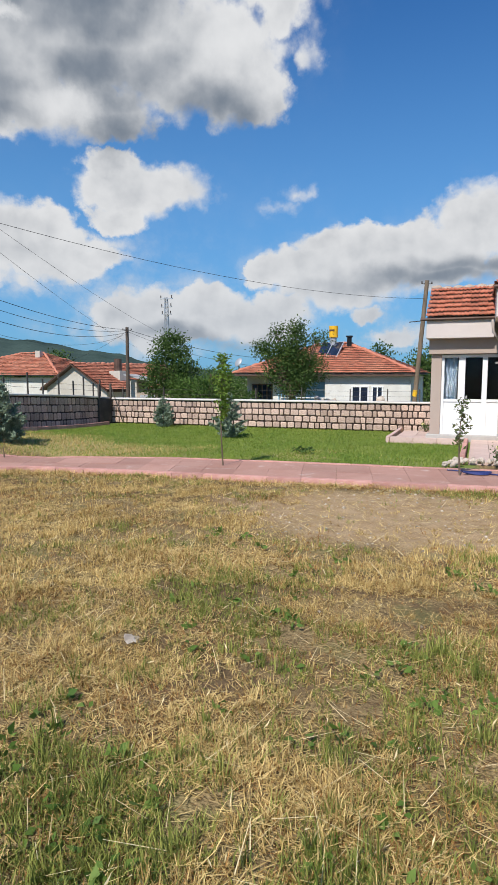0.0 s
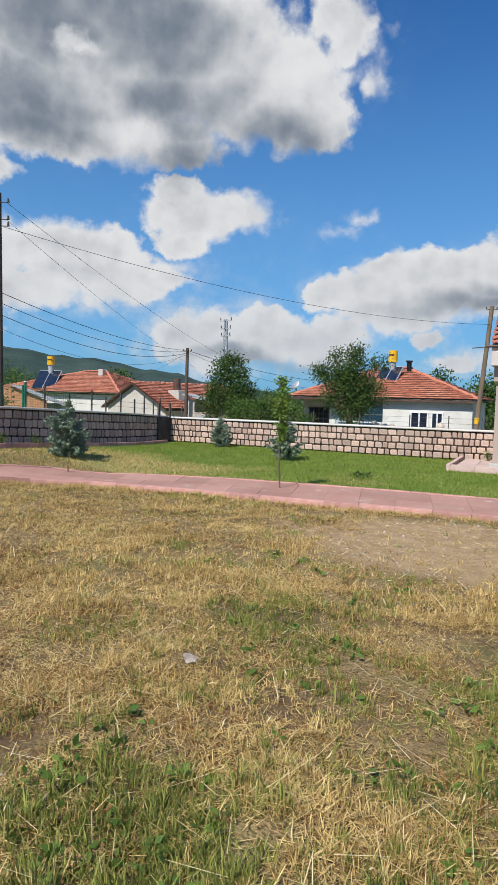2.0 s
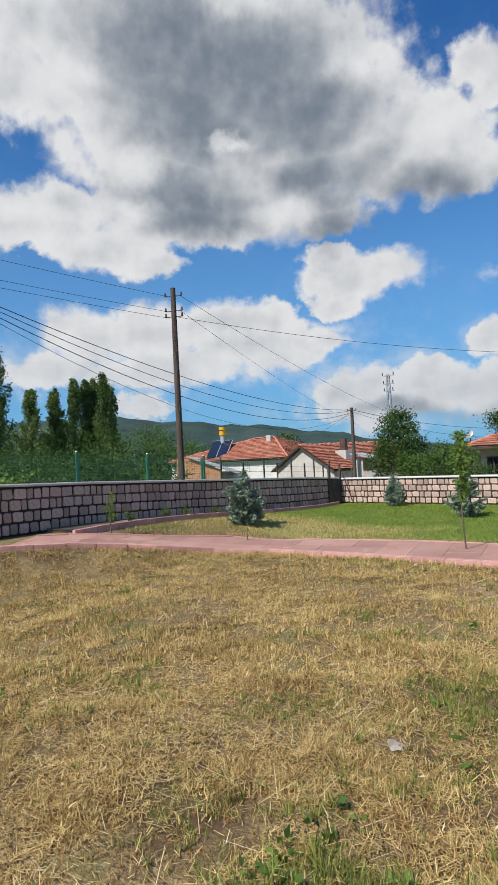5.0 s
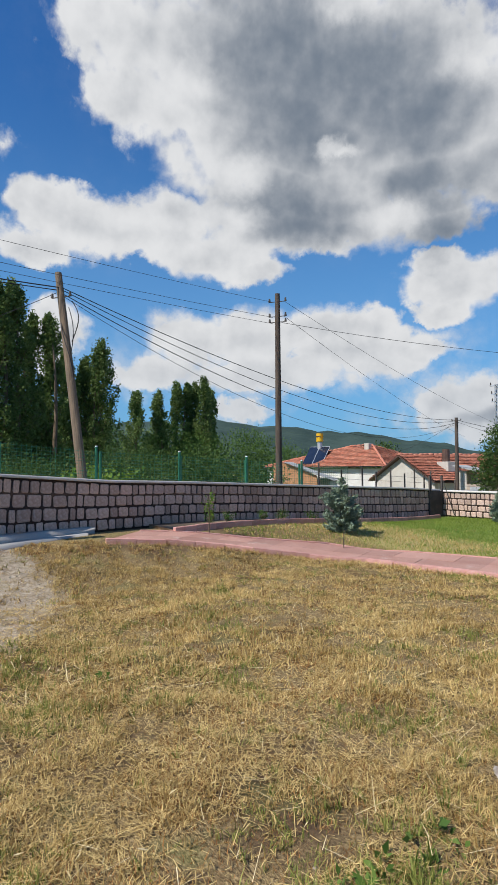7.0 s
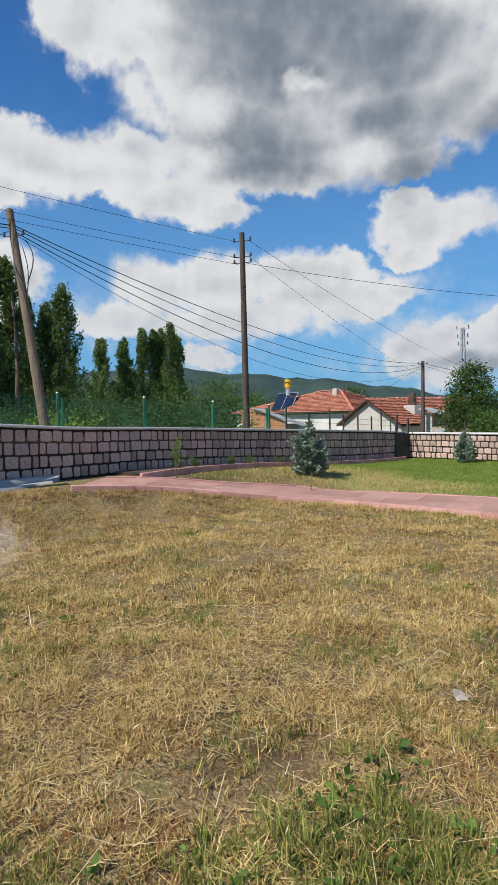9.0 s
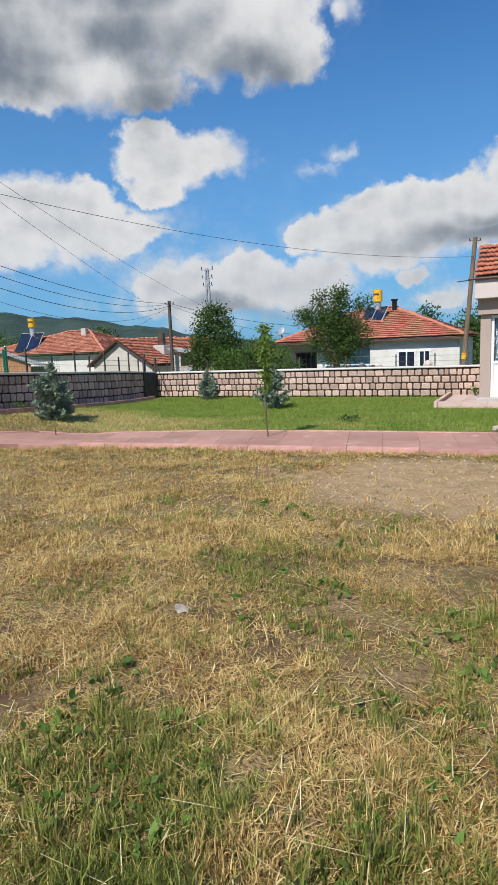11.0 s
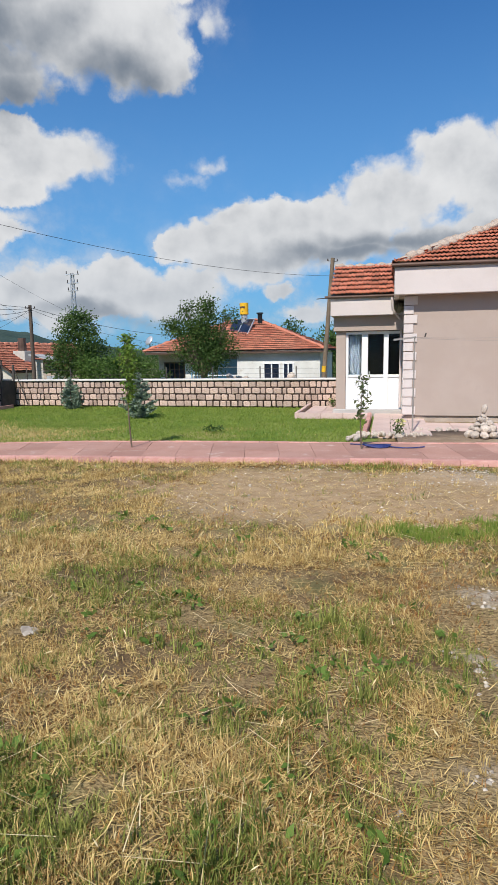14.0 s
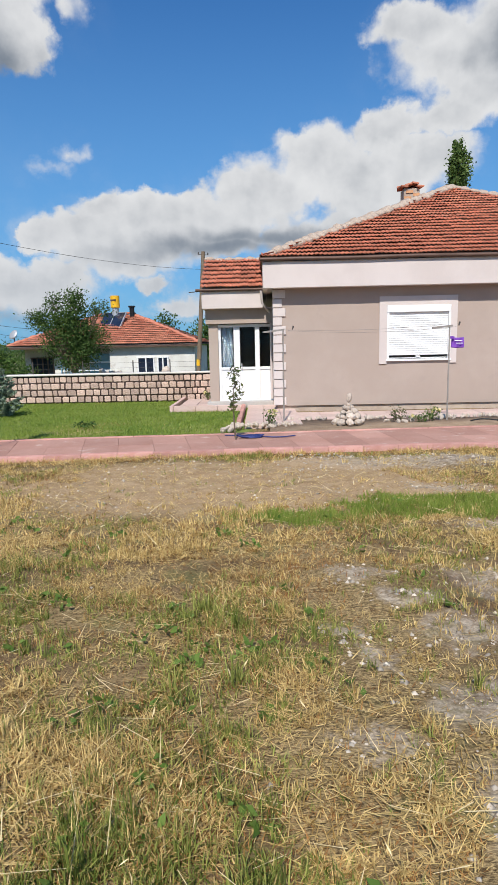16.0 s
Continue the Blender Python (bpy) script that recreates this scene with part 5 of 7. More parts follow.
x, y = bearing(-28.4, 27)
b = at_land(x, y)
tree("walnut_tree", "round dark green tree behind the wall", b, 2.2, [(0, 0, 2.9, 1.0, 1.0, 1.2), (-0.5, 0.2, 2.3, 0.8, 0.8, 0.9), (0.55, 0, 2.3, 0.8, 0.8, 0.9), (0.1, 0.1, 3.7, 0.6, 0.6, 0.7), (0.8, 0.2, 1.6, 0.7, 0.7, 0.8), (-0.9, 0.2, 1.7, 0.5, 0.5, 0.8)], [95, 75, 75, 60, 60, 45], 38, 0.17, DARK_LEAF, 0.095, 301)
x, y = bearing(-24.6, 25)
b = at_land(x, y)
tree("shrub", "spreading green shrub behind the wall", b, 1.0, [(0, 0, 1.5, 1.1, 0.9, 0.8), (-1.0, 0.1, 1.3, 0.9, 0.8, 0.8), (1.1, 0.2, 1.2, 0.8, 0.8, 0.7), (0.3, 0, 2.0, 0.6, 0.6, 0.6), (-1.5, 0.3, 1.7, 0.6, 0.6, 0.6)], [90, 75, 65, 40, 40], 34, 0.16, BUSH_LEAF, 0.09, 302, category="shrub")
x, y = bearing(-16.9, 25)
b = at_land(x, y)
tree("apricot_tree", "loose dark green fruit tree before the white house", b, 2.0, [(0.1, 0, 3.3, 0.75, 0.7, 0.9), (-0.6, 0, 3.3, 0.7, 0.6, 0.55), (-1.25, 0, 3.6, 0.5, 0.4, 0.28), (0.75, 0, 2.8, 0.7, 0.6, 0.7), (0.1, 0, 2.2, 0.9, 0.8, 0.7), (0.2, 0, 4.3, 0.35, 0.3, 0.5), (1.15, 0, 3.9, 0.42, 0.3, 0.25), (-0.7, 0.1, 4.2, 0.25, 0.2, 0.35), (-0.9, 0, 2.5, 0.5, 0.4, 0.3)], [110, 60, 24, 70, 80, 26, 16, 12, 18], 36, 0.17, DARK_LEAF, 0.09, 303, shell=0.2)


def spruce(place, height, spread, seed, bushy=False):
    """A young blue spruce: whorls of boughs set with short needles."""
    rng = np.random.default_rng(seed)
    t = thing("spruce", "young bushy blue spruce on the lawn", "tree", place, group="young spruces")
    v, f = limbs((0, 0, -0.03), [(0, 0, height)], 0.035, rng)
    part("trunk", mesh_of("trunk", v, f, BARK), BARK, t)
    cs, us, ss = [], [], []
    levels = int(height / 0.085)
    for k in range(levels):
        s = (k + 0.4) / levels
        reach = spread * (1 - s) ** 0.75 * (0.55 + 0.45 * min(1, s * 6)) * rng.uniform(0.85, 1.1)
        if bushy:
            reach = spread * float(np.interp(s, [0, 0.3, 0.55, 0.72, 0.82, 1.0], [0.72, 1.0, 0.95, 0.62, 0.30, 0.05])) * rng.uniform(0.8, 1.1)
        for j in range(max(4, int(11 * (1 - 0.55 * s)))):
            a = rng.uniform(0, 2 * math.pi)
            r = reach * rng.uniform(0.65, 1.08)
            n = max(16, int(150 * r / max(spread, 0.3)))
            q = rng.random(n) ** 0.7
            lift = 0.16 * r * q + 0.22 * r * q * q - 0.10 * r
            x, y = math.cos(a) * r * q, math.sin(a) * r * q
            c = np.stack([x, y, height * s + lift], 1) + rng.normal(size=(n, 3)) * 0.018
            cs.append(c)
            us.append(np.tile([math.cos(a) * 0.9, math.sin(a) * 0.9, 0.55], (n, 1)))
            ss.append(np.full(n, 0.07))
    c, u, s = np.concatenate(cs), np.concatenate(us), np.concatenate(ss)
    v, f = quads(c, u, s * rng.uniform(0.7, 1.4, len(c)), rng, 0.34)
    part("foliage", mesh_of("foliage", v, f, NEEDLE), NEEDLE, t, "blue green needles")
    return t


spruce((-9.3, 9.85, 0.23), 1.22, 0.50, 401, True)
spruce((-9.35, 16.8, 0.0), 0.98, 0.48, 402)
spruce((-6.1, 14.5, 0.0), 1.18, 0.56, 403)


def sapling(name, label, place, height, leaf, seed, count, low, width, size, stake=False):
    rng = np.random.default_rng(seed)
    t = thing(name, label, "sapling", place)
    pieces = [limbs((0, 0, -0.03), [(0.02, 0, height)], 0.016, rng)]
    cs, us = [], []
    for k in range(count):
        s = low + (1 - low) * (k + rng.random()) / count
        a = rng.uniform(0, 6.28)
        r = width * (0.35 + 0.65 * math.sin(math.pi * (s - low) / (1 - low + 0.05)) ** 0.6) * rng.uniform(0.5, 1.1)
        tip = (math.cos(a) * r, math.sin(a) * r, height * s + r * 0.6)
        pieces.append(limbs((0.01, 0, height * s), [tip], 0.005, rng))
        n = 9
        q = rng.random(n)[:, None]
        cs.append(np.array((0.01, 0, height * s)) * (1 - q) + np.array(tip) * q + rng.normal(size=(n, 3)) * 0.03)
        us.append(np.tile([math.cos(a) * 0.6, math.sin(a) * 0.6, -0.2], (n, 1)))
    v, f = joined(pieces)
    part("stem", mesh_of("stem", v, f, BARK), BARK, t)
    c, u = np.concatenate(cs), np.concatenate(us)
    v, f = quads(c, u, size * rng.uniform(0.6, 1.3, len(c)), rng, 0.42)
    part("foliage", mesh_of("foliage", v, f, leaf), leaf, t)
    return t


sapling("sapling", "slender young fruit tree with fresh yellow green leaves", (-4.17, 9.6, 0.03), 1.90, FRESH_LEAF, 411, 62, 0.42, 0.20, 0.09)
sapling("sapling", "thin young tree with sparse dark leaves by the walk", (-0.24, 9.95, 0.03), 1.20, OLIVE_LEAF, 412, 15, 0.42, 0.15, 0.085)
sapling("sapling", "small yellow green sapling beside the west wall", (-9.65, 6.5, 0.42), 0.72, FRESH_LEAF, 413, 12, 0.45, 0.12, 0.07)
sapling("sapling", "bare thin twig beside the path", (-8.2, 8.7, 0.03), 0.42, OLIVE_LEAF, 414, 2, 0.8, 0.03, 0.03)


def rose(place, height, seed, blooms, leaf=BUSH_LEAF):
    rng = np.random.default_rng(seed)
    t = thing("rose_bush", "small rose bush with cream blooms in the soil bed" if blooms else "small leafy rose bush in the soil bed", "shrub", place, group="roses")
    tips = [(rng.normal() * 0.09, rng.normal() * 0.07, height * rng.uniform(0.6, 1.0)) for k in range(7)]
    v, f = limbs((0, 0, -0.02), tips, 0.012, rng)
    part("stem", mesh_of("stem", v, f, BARK), BARK, t)
    c = np.concatenate([np.array(tip) * rng.uniform(0.3, 1.0, (26, 1)) + rng.normal(size=(26, 3)) * 0.04 for tip in tips])
    v, f = quads(c, np.tile([0, 0, 0.4], (len(c), 1)), 0.042 * rng.uniform(0.6, 1.2, len(c)), rng, 0.6)
    part("foliage", mesh_of("foliage", v, f, leaf), leaf, t)
    for k in range(blooms):
        tip = tips[k % len(tips)]
        c = np.array(tip) + rng.normal(size=(16, 3)) * 0.018
        v, f = quads(c, np.tile([0, 0, 0.3], (16, 1)), np.full(16, 0.05), rng, 0.9)
        part("bloom", mesh_of("bloom", v, f, BLOOM), BLOOM, t, "cream bloom")


rose((0.36, 11.3, 0.04), 0.42, 421, 3)
rose((2.85, 11.7, 0.05), 0.26, 422, 0, OLIVE_LEAF)
rose((3.5, 11.75, 0.05), 0.25, 423, 3)
rose((3.3, 11.65, 0.05), 0.16, 424, 1)
rose((-1.35, 17.2, 0.06), 0.30, 425, 2)
for k, (x, y) in enumerate(((-10.35, 7.0), (-10.4, 7.5), (-10.55, 8.6), (-10.6, 9.2), (-10.75, 10.4))):
    rose((x, y, float(rise(x, y)) + 0.04), 0.24, 430 + k, 0, BUSH_LEAF)

# ---- poles and cables ----


def timber_pole(name, label, base, top, r0, r1, material, insulators):
    pole = thing(name, label, "utility pole", base)
    v = Vector(top) - Vector(base)
    part("shaft", rod((0, 0, -0.2), v, r0, r1, 14), material, pole)
    for k, s in enumerate(insulators):
        p = v * s
        part("bracket", rod(p + Vector((-0.20, -0.12, 0)), p + Vector((0.20, 0.12, 0)), 0.012, None, 6), DARK_METAL, pole)
        for side in (-1, 1):
            q = p + Vector((0.20 * side, 0.12 * side, 0))
            bm = rod(q, q + Vector((0, 0, 0.10)), 0.035, 0.022, 8)
            part("insulator", bm, DARK_METAL, pole)
    return pole


P1_TOP = (-12.61, 10.95, 6.55)
LEAN_TOP = (-12.98, 4.8, 6.0)
timber_pole("utility_pole", "straight weathered timber utility pole behind the wall", (-12.93, 11.23, 0.2), P1_TOP, 0.105, 0.07, POLE_DARK, (0.965, 0.90, 0.875))
lean = timber_pole("utility_pole", "leaning grey brown timber utility pole behind the wall", (-11.68, 4.98, 0.4), LEAN_TOP, 0.11, 0.075, WOOD_POLE, (0.9,))
loops = [tube([(-1.05 - 0.10 * math.sin(t * 6.3) + 0.5 * t, -0.12 - 0.12 * math.sin(t * 3.14), 4.9 - 1.7 * t) for t in np.linspace(0, 1, 16)], 0.012, 4), tube([(-1.2 + 0.35 * math.sin(t * 3.14), 0.1, 5.0 - 0.9 * t) for t in np.linspace(0, 1, 16)], 0.012, 4), tube([(-1.02 + 0.2 * math.sin(t * 3.14) + 0.1 * t, -0.05, 4.8 - 1.1 * t) for t in np.linspace(0, 1, 16)], 0.010, 4)]
v, f = joined(loops)
part("hanging_wire", mesh_of("hanging_wire", v, f, CABLE), CABLE, lean, "loose black wires")
FAR_A = (-18.96, 30.0, 4.38)
timber_pole("utility_pole", "dark timber utility pole among the village roofs", (-19.0, 30.0, -1.1), FAR_A, 0.12, 0.09, POLE_DARK, (0.97,))
POLE_B = (-2.33, 28.0, 5.78)
right = timber_pole("utility_pole", "slightly leaning grey timber utility pole by the porch", (-2.85, 28.0, -1.1), POLE_B, 0.11, 0.09, WOOD_POLE, (0.98,))
part("arm", rod((0.55, 0, 5.15), (-0.2, 0, 5.1), 0.02, None, 6), DARK_METAL, right)
v = Vector(POLE_B) - Vector((-2.85, 28.0, -1.1))
part("warning_band", rod(v * 0.26, v * 0.30, 0.113, 0.112, 14), YELLOW, right, "yellow painted band")


def mast():
    m = thing("lattice_mast", "grey lattice power mast with crossarms far off", "mast", (-32.8, 60.0, -1.1))
    for sx, sy in ((-1, -1), (1, -1), (1, 1), (-1, 1)):
        part("leg", rod((0.32 * sx, 0.32 * sy, 0), (0.12 * sx, 0.12 * sy, 11.4), 0.05, None, 6), GALVANISED, m)
    bm = bmesh.new()
    for k in range(14):
        z, w, w2 = 0.8 * k, 0.32 - 0.0143 * k, 0.32 - 0.0143 * (k + 1)
        s = 1 if k % 2 else -1
        for sy in (-1, 1):
            rod((-w * s, w * sy, z), (w2 * s, w2 * sy, z + 0.8), 0.022, None, 4, bm)
    part("bracing", bm, GALVANISED, m)
    for z, w in ((11.2, 0.75), (10.3, 0.65), (9.5, 0.6)):
        arm = part("crossarm", box(-w, w, -0.07, 0.07, z, z + 0.1), GALVANISED, m)
        for x in (-w + 0.08, w - 0.08):
            part("insulator", rod((x, 0, z + 0.1), (x, 0, z + 0.42), 0.06, 0.045, 6), DARK_METAL, arm)


mast()

LINES = "overhead cables"
black, thin = "sagging black overhead cable", "thin grey overhead wire"
OUT_L = (-16.5, -14.0)
for k, (a, b, sag, r) in enumerate((
        ((-12.85, 4.85, 5.65), (FAR_A[0], FAR_A[1], 4.25), 0.75, 0.017), ((-12.85, 4.85, 5.6), (FAR_A[0], FAR_A[1], 4.2), 1.05, 0.015),
        ((-12.8, 4.85, 5.5), (FAR_A[0], FAR_A[1], 4.1), 1.35, 0.017), ((-12.8, 4.85, 5.45), (FAR_A[0], FAR_A[1], 4.02), 1.75, 0.010),
        ((-12.85, 4.85, 5.65), (-13.2, -12.0, 6.4), 0.35, 0.020), ((-12.9, 4.85, 5.6), (-13.4, -12.0, 6.2), 0.30, 0.017),
        ((-12.85, 4.85, 5.6), (-19.0, 2.0, 5.0), 0.2, 0.012))):
    cable("overhead_cable", black, a, b, sag, r, group=LINES)
for dz, sag in ((-0.22, 0.25), (-0.65, 0.25), (-0.83, 0.22)):
    cable("overhead_cable", thin, (-12.75, 10.9, 6.55 + dz), (-13.2, -12.0, 7.6 + dz * 1.3), sag, 0.008, group=LINES)
for a, b, sag in (((-12.45, 11.05, 6.33), (-21.0, 40.0, 4.2), 0.35), ((-12.45, 11.05, 5.9), (-24.5, 40.0, 3.8), 0.3), ((-12.5, 11.0, 5.72), (POLE_B[0], POLE_B[1], 5.0), 0.55)):
    cable("overhead_cable", thin, a, b, sag, 0.010, group=LINES)
cable("overhead_cable", thin, (-18.9, 30.0, 4.2), (-24.7, 31.5, 2.5), 0.25, 0.012, group=LINES)
cable("overhead_cable", black, (FAR_A[0], FAR_A[1], 4.25), (-13.5, 40, 2.8), 0.3, 0.018, group=LINES)
cable("overhead_cable", thin, (FAR_A[0], FAR_A[1], 4.15), (-12.3, 33, 2.2), 0.3, 0.012, group=LINES)

# ---- fence and gate on the west wall ----


def west_place(s):
    x, y, a = along_points(WEST, s)
    return x, y, a, west_top(x, y)


def wire_panel(s0, s1, height, back):
    """Welded wire mesh between two posts."""
    pieces = []
    x0, y0, a, z0 = west_place(s0)
    x1, y1, _, z1 = west_place(s1)
    nx, ny = math.sin(a) * -back, math.cos(a) * back
    p = lambda u, h: (x0 + (x1 - x0) * u + nx, y0 + (y1 - y0) * u + ny, z0 + (z1 - z0) * u + h)
    n = int((s1 - s0) / 0.09)
    for k in range(n + 1):
        pieces.append(tube([p(k / n, 0.01), p(k / n, height)], 0.0032, 3))
    for k in range(9):
        h = 0.03 + (height - 0.06) * k / 8
        pieces.append(tube([p(0, h), p(1, h)], 0.0032, 3))
    return joined(pieces)


def build_fence():
    fence = thing("mesh_fence", "green welded mesh fence standing on the boundary wall", "fence")
    posts = [0.9, 2.9, 4.9, 6.9, 8.9]
    for s in posts:
        x, y, a, z = west_place(s)
        x, y = x - 0.14, y
        part("post", rod((x, y, z - 0.02), (x, y, z + 0.62), 0.03, None, 8), GREEN_METAL, fence)
        part("post", rod((x - 0.35, y + 0.25, z - 0.3), (x - 0.35, y + 0.25, z + 0.55), 0.028, None, 8), GREEN_METAL, fence)
        part("post_cap", rod((x, y, z + 0.62), (x, y, z + 0.645), 0.034, 0.02, 8), GALVANISED, fence)
    for s0, s1 in zip([0.2] + posts, posts + [10.9]):
        v, f = wire_panel(s0, s1, 0.55, 0.14)
        part("mesh_panel", mesh_of("mesh_panel", v, f, GREEN_METAL), GREEN_METAL, fence)
    plain = thing("wire_fence", "dark iron fence posts with thin wire on the wall", "fence")
    for k, s in enumerate((9.6, 10.6, 11.6, 12.3, 13.1, 13.9, 14.5, 15.1, 15.55)):
        x, y, a, z = west_place(min(s, 15.8))
        h = 0.60 if k % 2 == 0 else 0.45
        part("post", box(x - 0.16, x - 0.125, y - 0.018, y + 0.018, z - 0.02, z + h), DARK_METAL, plain)
    for h in (0.2, 0.36):
        x0, y0, _, z0 = west_place(9.6)
        x1, y1, _, z1 = west_place(15.7)
        v, f = tube([(x0 - 0.14, y0, z0 + h), (x1 - 0.14, y1, z1 + h)], 0.004, 4)
        part("wire", mesh_of("wire", v, f, DARK_METAL), DARK_METAL, plain)


build_fence()


def build_north_fence():
    """Low posts and wire over the north wall, before the white house."""
    fence = thing("wire_fence", "thin wire fence with slim posts on the north wall", "fence")
    for x in (-11.5, -9.9, -6.6, -5.1, -3.6, -2.5, -1.6):
        part("post", box(x - 0.015, x + 0.015, WALL_Y + 0.13, WALL_Y + 0.16, 0.84, 1.22), DARK_METAL, fence)
    for z in (1.0, 1.15):
        v, f = tube([(-11.5, WALL_Y + 0.145, z), (-1.6, WALL_Y + 0.145, z)], 0.003, 4)
        part("wire", mesh_of("wire", v, f, DARK_METAL), DARK_METAL, fence)


build_north_fence()


def build_gate():
    gate = thing("metal_gate", "black sheet steel gate with a barred top", "gate", (-10.55, 1.84, 0.5))
    part("gate_post", box(-0.05, 0.05, 0.0, 0.08, -0.1, 2.50), BLACK_METAL, gate)
    part("leaf_panel", box(-0.02, 0.02, -2.2, 0.0, 0.04, 1.45), BLACK_METAL, gate)
    frame_bars = box(-0.03, 0.03, -2.2, 0.0, 1.45, 1.51)
    box(-0.03, 0.03, -2.2, 0.0, 2.12, 2.18, frame_bars)
    box(-0.03, 0.03, -2.2, 0.0, 0.0, 0.05, frame_bars)
    part("gate_frame", frame_bars, BLACK_METAL, gate)
    part("lintel", box(-0.06, 0.10, -0.35, 0.36, 2.50, 2.54), DARK_METAL, gate, "thin dark lintel plate")
    for k in range(14):
        part("bar", rod((0, -0.1 - 0.155 * k, 1.51), (0, -0.1 - 0.155 * k, 2.12), 0.012, None, 6), BLACK_METAL, gate)
    for k in range(4):
        pts = [(0.0, -0.3 - 0.5 * k + 0.20 * math.cos(t) * (1 - t / 9), 1.82 + 0.22 * math.sin(t) * (1 - t / 9)) for t in np.linspace(0, 8, 26)]
        v, f = tube(pts, 0.012, 5)
        part("scroll", mesh_of("scroll", v, f, GALVANISED), GALVANISED, gate, "pale iron scroll")
    pillar = thing("gate_pillar", "stone block gate pillar with black joints", "pillar", (-10.53, 2.03, 0.45))
    part("core", box(-0.13, 0.0, -0.09, 0.07, 0.0, 1.86), JOINT, pillar)
    for k in range(7):
        part("stone", BLOCKS[k % 6], STONE, pillar, m=Matrix.LocRotScale((-0.01, -0.01, 0.15 + 0.26 * k), Euler((0, 0, math.pi / 2)), (0.14, 0.07, 0.225)))
    for dy, tall in ((0.14, 1.65), (0.36, 1.52)):
        stay = thing("iron_post", "slim black iron post beside the gate", "post", (-10.42, 2.0 + dy, 0.5))
        part("bar", box(-0.022, 0.022, -0.022, 0.022, -0.05, tall), BLACK_METAL, stay)
    # the small gate in the far corner
    door = thing("garden_door", "narrow dark iron door in the wall corner", "gate", (-11.86, 17.3, 0.0))
    part("leaf_panel", box(-0.02, 0.02, -0.35, 0.32, 0.03, 0.84), DARK_METAL, door)
    for dy in (-0.36, 0.33):
        part("post", box(-0.03, 0.03, dy - 0.025, dy + 0.025, 0, 1.35), DARK_METAL, door)
    part("stay", rod((0.05, 0.32, 1.2), (0.45, 0.34, 0.05), 0.014, None, 6), DARK_METAL, door)


build_gate()

# ---- village houses beyond the walls ----


def framed_window(parent, x0, x1, z0, z1, y, panes, paint=PVC):
    w = part("window", box(x0 - 0.06, x1 + 0.06, y - 0.04, y + 0.02, z1, z1 + 0.06), paint, parent)
    part("window_sill", box(x0 - 0.08, x1 + 0.08, y - 0.06, y + 0.02, z0 - 0.06, z0), paint, w)
    step = (x1 - x0) / panes
    for k in range(panes + 1):
        part("window_frame", box(x0 + k * step - 0.03, x0 + k * step + 0.03, y - 0.035, y + 0.02, z0, z1), paint, w)
    part("pane", box(x0, x1, y + 0.0, y + 0.01, z0, z1), SOLAR, w, "dark reflecting panes")


def hip_roof(parent, x0, x1, y0, y1, z, rx0, rx1, ry, rz, rng, material, left=True, right=True):
    a, b, c, d = Vector((x0, y0, z)), Vector((x1, y0, z)), Vector((x1, y1, z)), Vector((x0, y1, z))
    e, g = Vector((rx0, ry, rz)), Vector((rx1, ry, rz))
    part("roof_deck", solid([a, b, c, d, e, g], [(0, 1, 5, 4), (1, 2, 5), (2, 3, 4, 5), (3, 0, 4), (3, 2, 1, 0)]), SOFFIT, parent)
    slope = (Vector((x0, ry, rz)) - a).length
    def front(u, v):
        s = v / slope
        return (rx0 - x0) * s < u < (x1 - x0) - (x1 - rx1) * s
    tiled_slope(parent, a + Vector((0, -0.03, 0.02)), (1, 0, 0), Vector((0, ry - y0, rz - z)), front, rng, material=material, width=x1 - x0, height=slope)
    if right:
        rise_r = (Vector((rx1, ry, rz)) - Vector((x1, ry, z))).length
        def east(u, v):
            s = v / rise_r
            return (ry - y0) * s < u < (y1 - y0) - (y1 - ry) * s
        tiled_slope(parent, b + Vector((0.03, 0, 0.02)), (0, 1, 0), Vector((rx1 - x1, 0, rz - z)), east, rng, material=material, width=y1 - y0, height=rise_r)
    for p, q in ((a, e), (b, g), (e, g)):
        lay_ridge(parent, p + Vector((0, 0, 0.08)), q + Vector((0, 0, 0.08)), LUMPS_TILE, rng, 0.22, 0.4)


